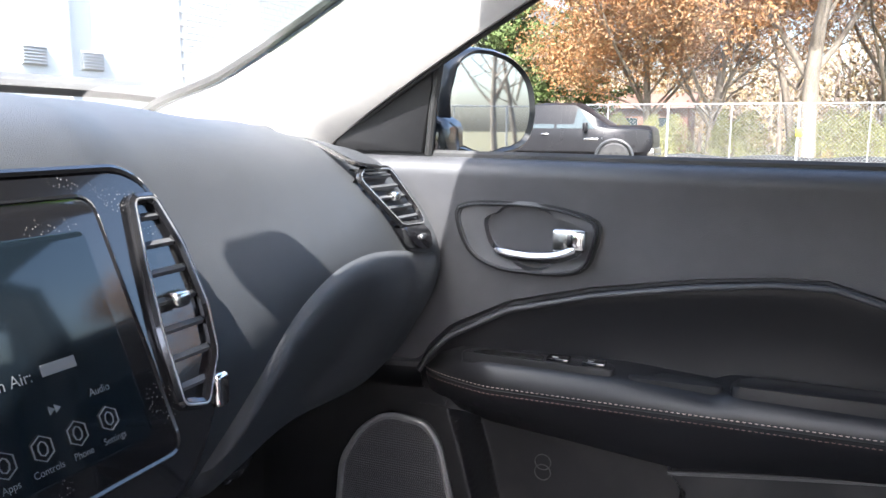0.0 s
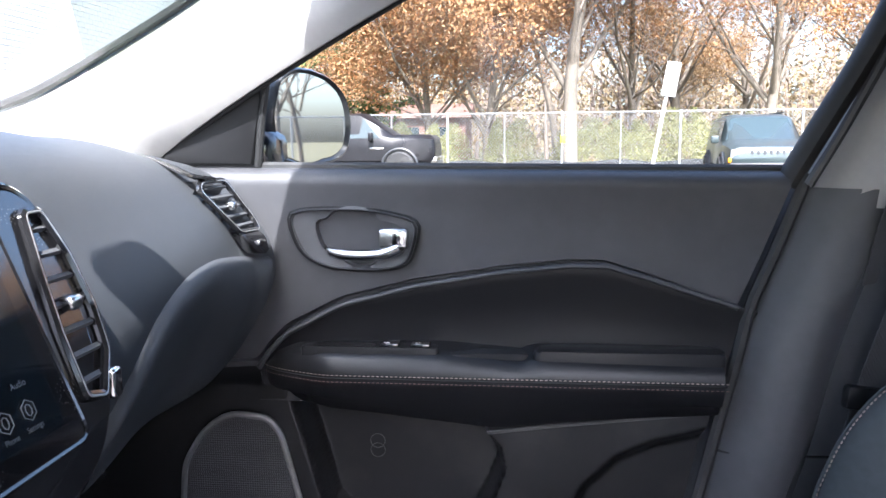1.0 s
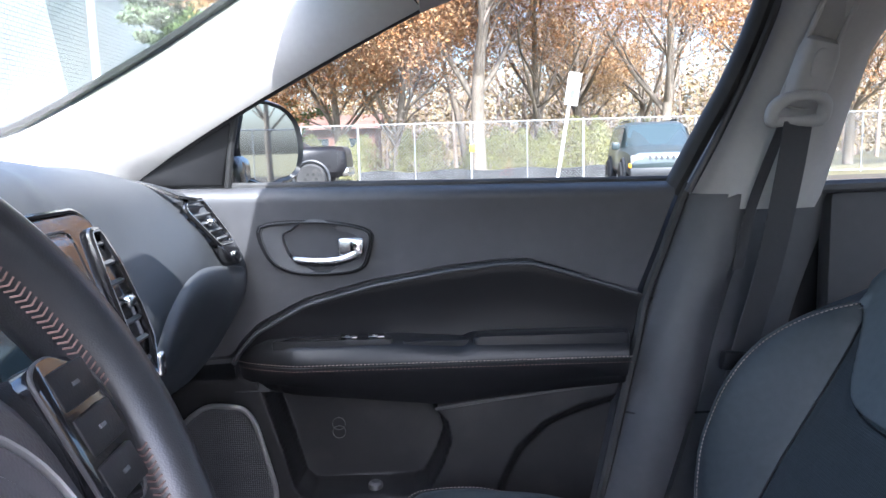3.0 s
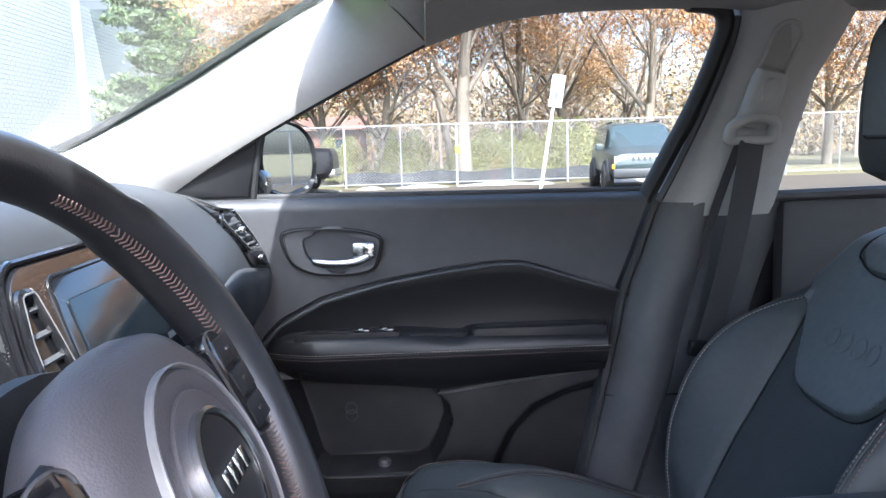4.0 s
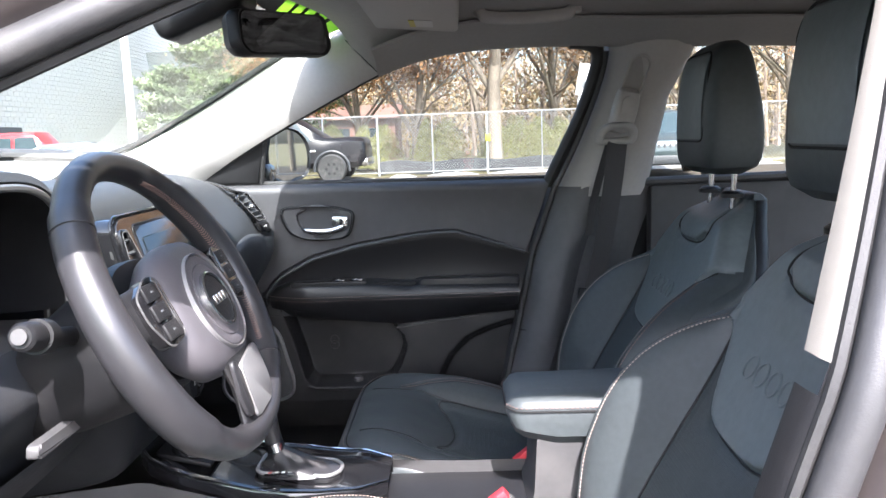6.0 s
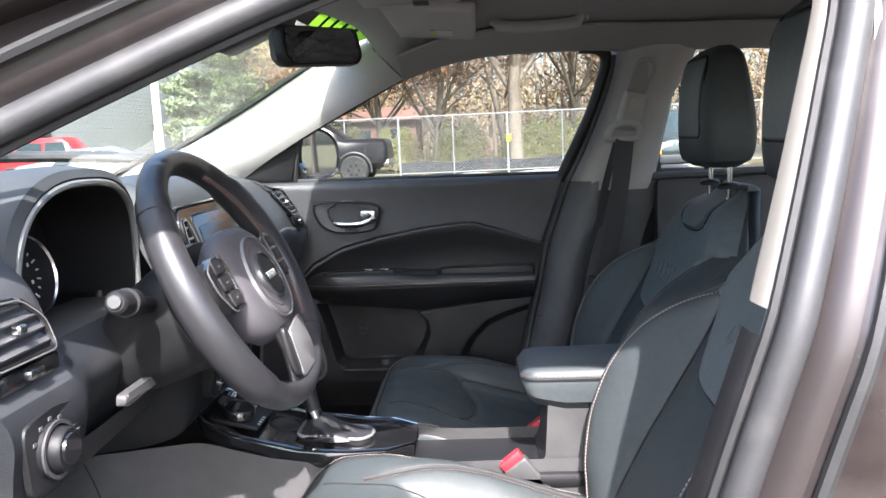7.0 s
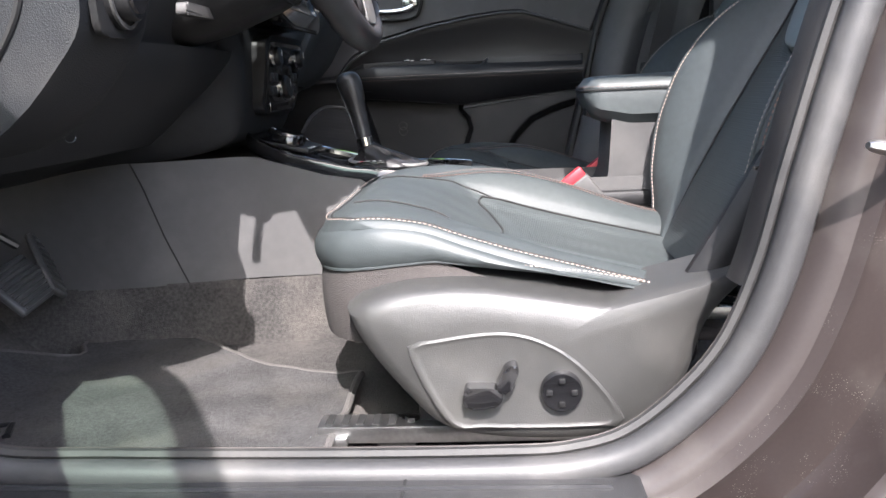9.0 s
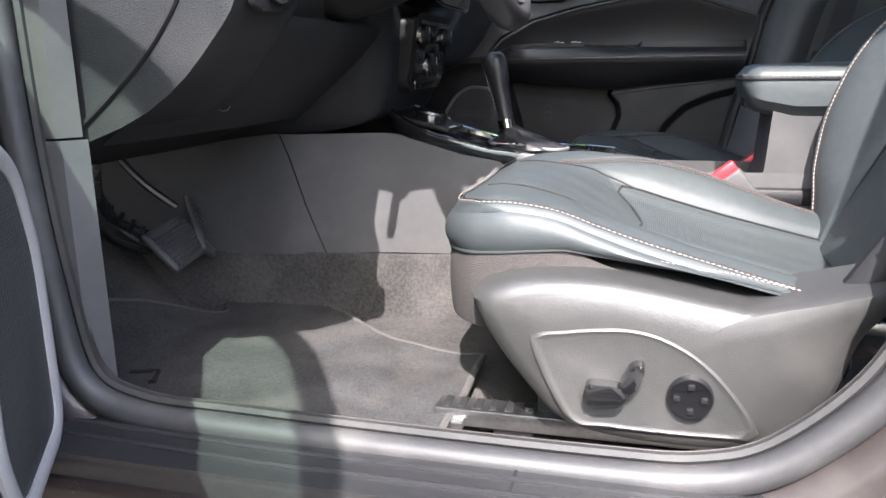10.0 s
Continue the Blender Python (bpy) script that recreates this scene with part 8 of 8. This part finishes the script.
for r in range(45):
    for c in range(130):
        y0, z0 = 19.6 + 0.4 * c + (0.2 if r % 2 else 0), 0.2 * r
        q = len(vb)
        d = 0.012
        vb += [(BX - 0.02, y0 + 0.005, z0 + 0.005), (BX - 0.02, y0 + 0.395, z0 + 0.005), (BX - 0.02, y0 + 0.395, z0 + 0.195), (BX - 0.02, y0 + 0.005, z0 + 0.195)]
        vb += [(BX + d, y0 + 0.010, z0 + 0.010), (BX + d, y0 + 0.390, z0 + 0.010), (BX + d, y0 + 0.390, z0 + 0.190), (BX + d, y0 + 0.010, z0 + 0.190)]
        fb += [(q + 4, q + 5, q + 6, q + 7)] + [(q + j, q + (j + 1) % 4, q + 4 + (j + 1) % 4, q + 4 + j) for j in range(4)]
bme = bpy.data.meshes.new("block_courses")
bme.from_pydata(vb, [], fb)
bme.materials.append(M["block"])
bo = new("block_courses", bme)
bo.parent, bo["kind"] = hall, "stuff"
part("near_wall", box((0.06, 53.6, 11.3), (BX + 0.0, -7.2, 5.65), 0), M["block"], hall)
part("coping", box((0.7, 110, 0.25), (BX - 0.2, 20, 11.6), 0.04), M["galv"], hall)
for y0 in (14.2, 16.05):
    louvre = part("louvre", box((0.08, 0.75, 0.5), (BX + 0.05, y0, 3.0), 0.01), M["joint"], hall)
    for k_ in range(6):
        part("blade", box((0.05, 0.68, 0.03), (BX + 0.10, y0, 2.80 + 0.08 * k_), 0.004), M["galv"], louvre)
part("downpipe", tube([(BX + 0.12, 15.23, 0), (BX + 0.12, 15.23, 11)], 0.06, 8), M["block"], hall)
part("doorway", box((0.1, 1.6, 2.2), (BX + 0.02, 28.0, 1.1), 0.01), M["black_sheet"], hall)
pole = thing("light_pole", "slim white lamp post", "lamp post", (-8.9, 20.2, 0))
part("shaft", tube([(0, 0, 0), (0, 0, 9)], [0.12, 0.09], 10), M["white_paint"], pole)
part("pole_base", lathe([(0.25, 0), (0.25, 0.5), (0.22, 0.55), (0.0005, 0.55)], 16), M["block"], pole)
bay = thing("bay_sign", "small blue and white bay sign on a thin post", "sign", (-11.5, 26, 0))
part("post", tube([(0, 0, 0), (0, 0, 1.7)], 0.03, 6), M["galv"], bay)
part("board", box((0.03, 0.3, 0.45), (0.03, 0, 1.75), 0.005), M["white_paint"], bay)

# ---- parked vehicles ----
def vehicle(name, label, category, at, yaw, paint, profile, half, glass, wheels, wheel_r, extras):
    """Body skinned from stations along the length: (x, half width, sill, shoulder, roof half width, roof height)."""
    car = thing(name, label, category, at)
    car.matrix_basis = Matrix.Translation(at) @ Matrix.Rotation(radians(yaw), 4, "Z")
    rows = []
    for x, hw, lo, mid, hi in profile:
        rows.append([Vector((x, s * y, z)) for s, y, z in ((-1, hw * 0.86, lo), (-1, hw, lo + 0.16), (-1, hw, (lo + mid) / 2 + 0.1), (-1, hw * 0.97, mid), (-1, hw * 0.80, mid + (hi - mid) * 0.9), (-1, hw * 0.62, hi), (1, hw * 0.62, hi), (1, hw * 0.80, mid + (hi - mid) * 0.9), (1, hw * 0.97, mid), (1, hw, (lo + mid) / 2 + 0.1), (1, hw, lo + 0.16), (1, hw * 0.86, lo))])
    bm = loft(rows)
    part("body", bm, paint, car)
    for gx0, gx1, zl, zh, hw0, hw1, t0, t1 in glass:
        for s in (-1, 1):
            part("side_window", loft([[Vector((gx0, s * hw0, zl)), Vector((gx1, s * hw0, zl))], [Vector((t0, s * hw1, zh)), Vector((t1, s * hw1, zh))]], closed=False), M["tint"], car)
    for wx in wheels:
        for s in (-1, 1):
            wm = Matrix.Translation((wx, s * (half - 0.02), wheel_r)) @ Matrix.Rotation(radians(90 * -s), 4, "X")
            wh = part("wheel", lathe([(wheel_r * 0.55, 0.02), (wheel_r * 0.92, 0.0), (wheel_r, 0.04), (wheel_r, 0.20), (wheel_r * 0.9, 0.24), (wheel_r * 0.57, 0.235)], 28, wm @ Matrix.Translation((0, 0, -0.12))), M["rubber"], car)
            part("rim", lathe([(wheel_r * 0.57, 0.10), (wheel_r * 0.55, 0.115), (wheel_r * 0.48, 0.085), (wheel_r * 0.18, 0.10), (0.001, 0.11)], 12, wm), M["silver"], wh)
            for k_ in range(6):
                part("rim_hole", lathe([(0.001, 0.003), (wheel_r * 0.105, 0.0)], 8, wm @ Matrix.Rotation(k_ * math.pi / 3, 4, "Z") @ Matrix.Translation((wheel_r * 0.36, 0, 0.118))), M["seam"], wh)
            part("wheel_arch", tube([Vector((wx + wheel_r * 1.18 * math.cos(a), s * (half + 0.005), wheel_r + wheel_r * 1.18 * math.sin(a))) for a in np.linspace(-0.15, math.pi + 0.15, 20)], 0.045, 6, up=(0, 1, 0)), M["black_sheet"], car)
    for nm, size, loc, mt in extras:
        part(nm, box(size, loc, min(size) * 0.3), M[mt], car)
    return car


PICKUP = [(-2.90, 0.88, 0.55, 1.15, 1.20), (-2.85, 0.97, 0.50, 1.20, 1.26), (-0.75, 0.98, 0.45, 1.25, 1.32), (-0.70, 0.98, 0.45, 1.28, 1.85), (-0.3, 0.98, 0.45, 1.28, 1.95), (0.8, 0.98, 0.45, 1.28, 1.95), (1.3, 0.98, 0.45, 1.28, 1.62), (1.75, 0.98, 0.45, 1.22, 1.33), (2.6, 0.97, 0.45, 1.22, 1.34), (2.82, 0.95, 0.48, 1.20, 1.31), (2.90, 0.92, 0.50, 1.16, 1.24), (2.94, 0.88, 0.52, 1.00, 1.08)]
vehicle("pickup_truck", "black crew-cab pickup parked by the fence", "pickup", (-5.45, 22.0, 0), 0, M["car_black"], PICKUP, 0.98, [(-0.6, 0.25, 1.24, 1.78, 0.965, 0.80, -0.5, 0.25), (0.32, 1.40, 1.24, 1.78, 0.965, 0.80, 0.32, 0.92)], (-1.85, 1.95), 0.43,
        [("door_handle", (0.22, 0.03, 0.04), (0.0, -1.0, 1.08), "chrome"), ("door_handle", (0.22, 0.03, 0.04), (-0.85, -1.0, 1.08), "chrome"), ("wing_mirror", (0.12, 0.22, 0.24), (1.15, -1.08, 1.28), "car_black"), ("badge", (0.4, 0.01, 0.06), (1.3, -0.985, 0.95), "chrome"), ("headlight", (0.2, 1.7, 0.2), (2.82, 0, 0.95), "lens"), ("bumper", (0.2, 1.8, 0.25), (2.9, 0, 0.6), "chrome")])
SUV = [(-2.3, 0.80, 0.5, 0.95, 1.5), (-2.2, 0.90, 0.40, 1.02, 1.66), (-1.5, 0.92, 0.36, 1.05, 1.72), (0.2, 0.92, 0.36, 1.05, 1.72), (0.45, 0.92, 0.36, 1.05, 1.66), (1.0, 0.92, 0.36, 1.03, 1.16), (1.2, 0.92, 0.36, 1.0, 1.10), (2.1, 0.90, 0.36, 0.94, 1.02), (2.28, 0.85, 0.42, 0.88, 0.95), (2.34, 0.80, 0.5, 0.70, 0.75)]
suv_x = [("headlight", (0.10, 0.30, 0.20), (2.27, 0.70, 0.80), "lens"), ("headlight", (0.10, 0.30, 0.20), (2.27, -0.70, 0.80), "lens"), ("turn_lamp", (0.10, 0.16, 0.12), (2.26, -0.82, 0.66), "amber"), ("bumper", (0.15, 1.75, 0.22), (2.33, 0, 0.50), "black_sheet"), ("wing_mirror", (0.12, 0.20, 0.18), (0.75, 1.02, 1.12), "car_teal"), ("wing_mirror", (0.12, 0.20, 0.18), (0.75, -1.02, 1.12), "car_teal"), ("roof_bar", (1.8, 0.04, 0.04), (-0.7, 0.60, 1.76), "black_sheet"), ("roof_bar", (1.8, 0.04, 0.04), (-0.7, -0.60, 1.76), "black_sheet"), ("grille", (0.05, 0.95, 0.26), (2.29, 0, 0.78), "car_silver")]
suv_x += [("grille_slot", (0.06, 0.075, 0.22), (2.30, -0.40 + 0.133 * k_, 0.78), "black_sheet") for k_ in range(7)]
suv = vehicle("parked_suv", "dark grey-green SUV parked facing the car", "suv", (5.7, 19.6, 0), -97, M["car_teal"], SUV, 0.92, [(-2.0, 0.0, 1.10, 1.58, 0.905, 0.76, -1.9, 0.05), (0.06, 0.85, 1.10, 1.58, 0.905, 0.76, 0.1, 0.42)], (-1.40, 1.45), 0.37, suv_x)
part("windscreen", solid(loft([[Vector((1.0, -0.80, 1.10)), Vector((1.06, 0, 1.12)), Vector((1.0, 0.80, 1.10))], [Vector((0.50, -0.64, 1.62)), Vector((0.52, 0, 1.65)), Vector((0.50, 0.64, 1.62))]], closed=False), 0.01), M["tint"], suv)
vehicle("red_suv", "boxy red off-roader parked by the building", "suv", (-13.6, 23.5, 0), 8, M["car_red"], [(-2.1, 0.85, 0.55, 1.15, 1.78), (-2.0, 0.88, 0.5, 1.18, 1.86), (0.3, 0.88, 0.5, 1.18, 1.86), (0.7, 0.88, 0.5, 1.16, 1.35), (0.8, 0.86, 0.5, 1.14, 1.22), (2.0, 0.80, 0.5, 1.08, 1.16), (2.1, 0.78, 0.55, 0.95, 1.0)], 0.88, [(-1.9, -1.2, 1.22, 1.70, 0.875, 0.78, -1.9, -1.2), (-1.1, -0.35, 1.22, 1.70, 0.875, 0.78, -1.1, -0.35), (-0.25, 0.5, 1.22, 1.70, 0.875, 0.78, -0.25, 0.32)], (-1.3, 1.35), 0.42, [("tail_lamp", (0.06, 0.16, 0.26), (-2.12, -0.78, 1.0), "tail"), ("spare_wheel", (0.2, 0.7, 0.7), (-2.2, 0, 1.1), "rubber")])
SEDAN = [(-2.3, 0.78, 0.5, 0.92, 1.0), (-2.2, 0.86, 0.35, 0.95, 1.05), (-1.6, 0.88, 0.30, 0.97, 1.12), (-0.9, 0.88, 0.3, 0.97, 1.42), (0.1, 0.88, 0.3, 0.97, 1.46), (0.9, 0.88, 0.3, 0.95, 1.05), (1.9, 0.85, 0.3, 0.85, 0.92), (2.25, 0.75, 0.4, 0.7, 0.75)]
for at, yw, word in (((-9.7, 19.0, 0), 12, "silver"), ((-8.2, 25.5, 0), 20, "silver")):
    vehicle("parked_sedan", "silver saloon car parked near the building", "car", at, yw, M["car_silver"], SEDAN, 0.88, [(-1.35, -0.35, 1.02, 1.38, 0.865, 0.74, -0.85, -0.35), (-0.28, 0.75, 1.02, 1.38, 0.865, 0.74, -0.28, 0.15)], (-1.4, 1.4), 0.33, [("tail_lamp", (0.1, 0.35, 0.16), (-2.24, -0.62, 0.88), "tail"), ("tail_lamp", (0.1, 0.35, 0.16), (-2.24, 0.62, 0.88), "tail")])
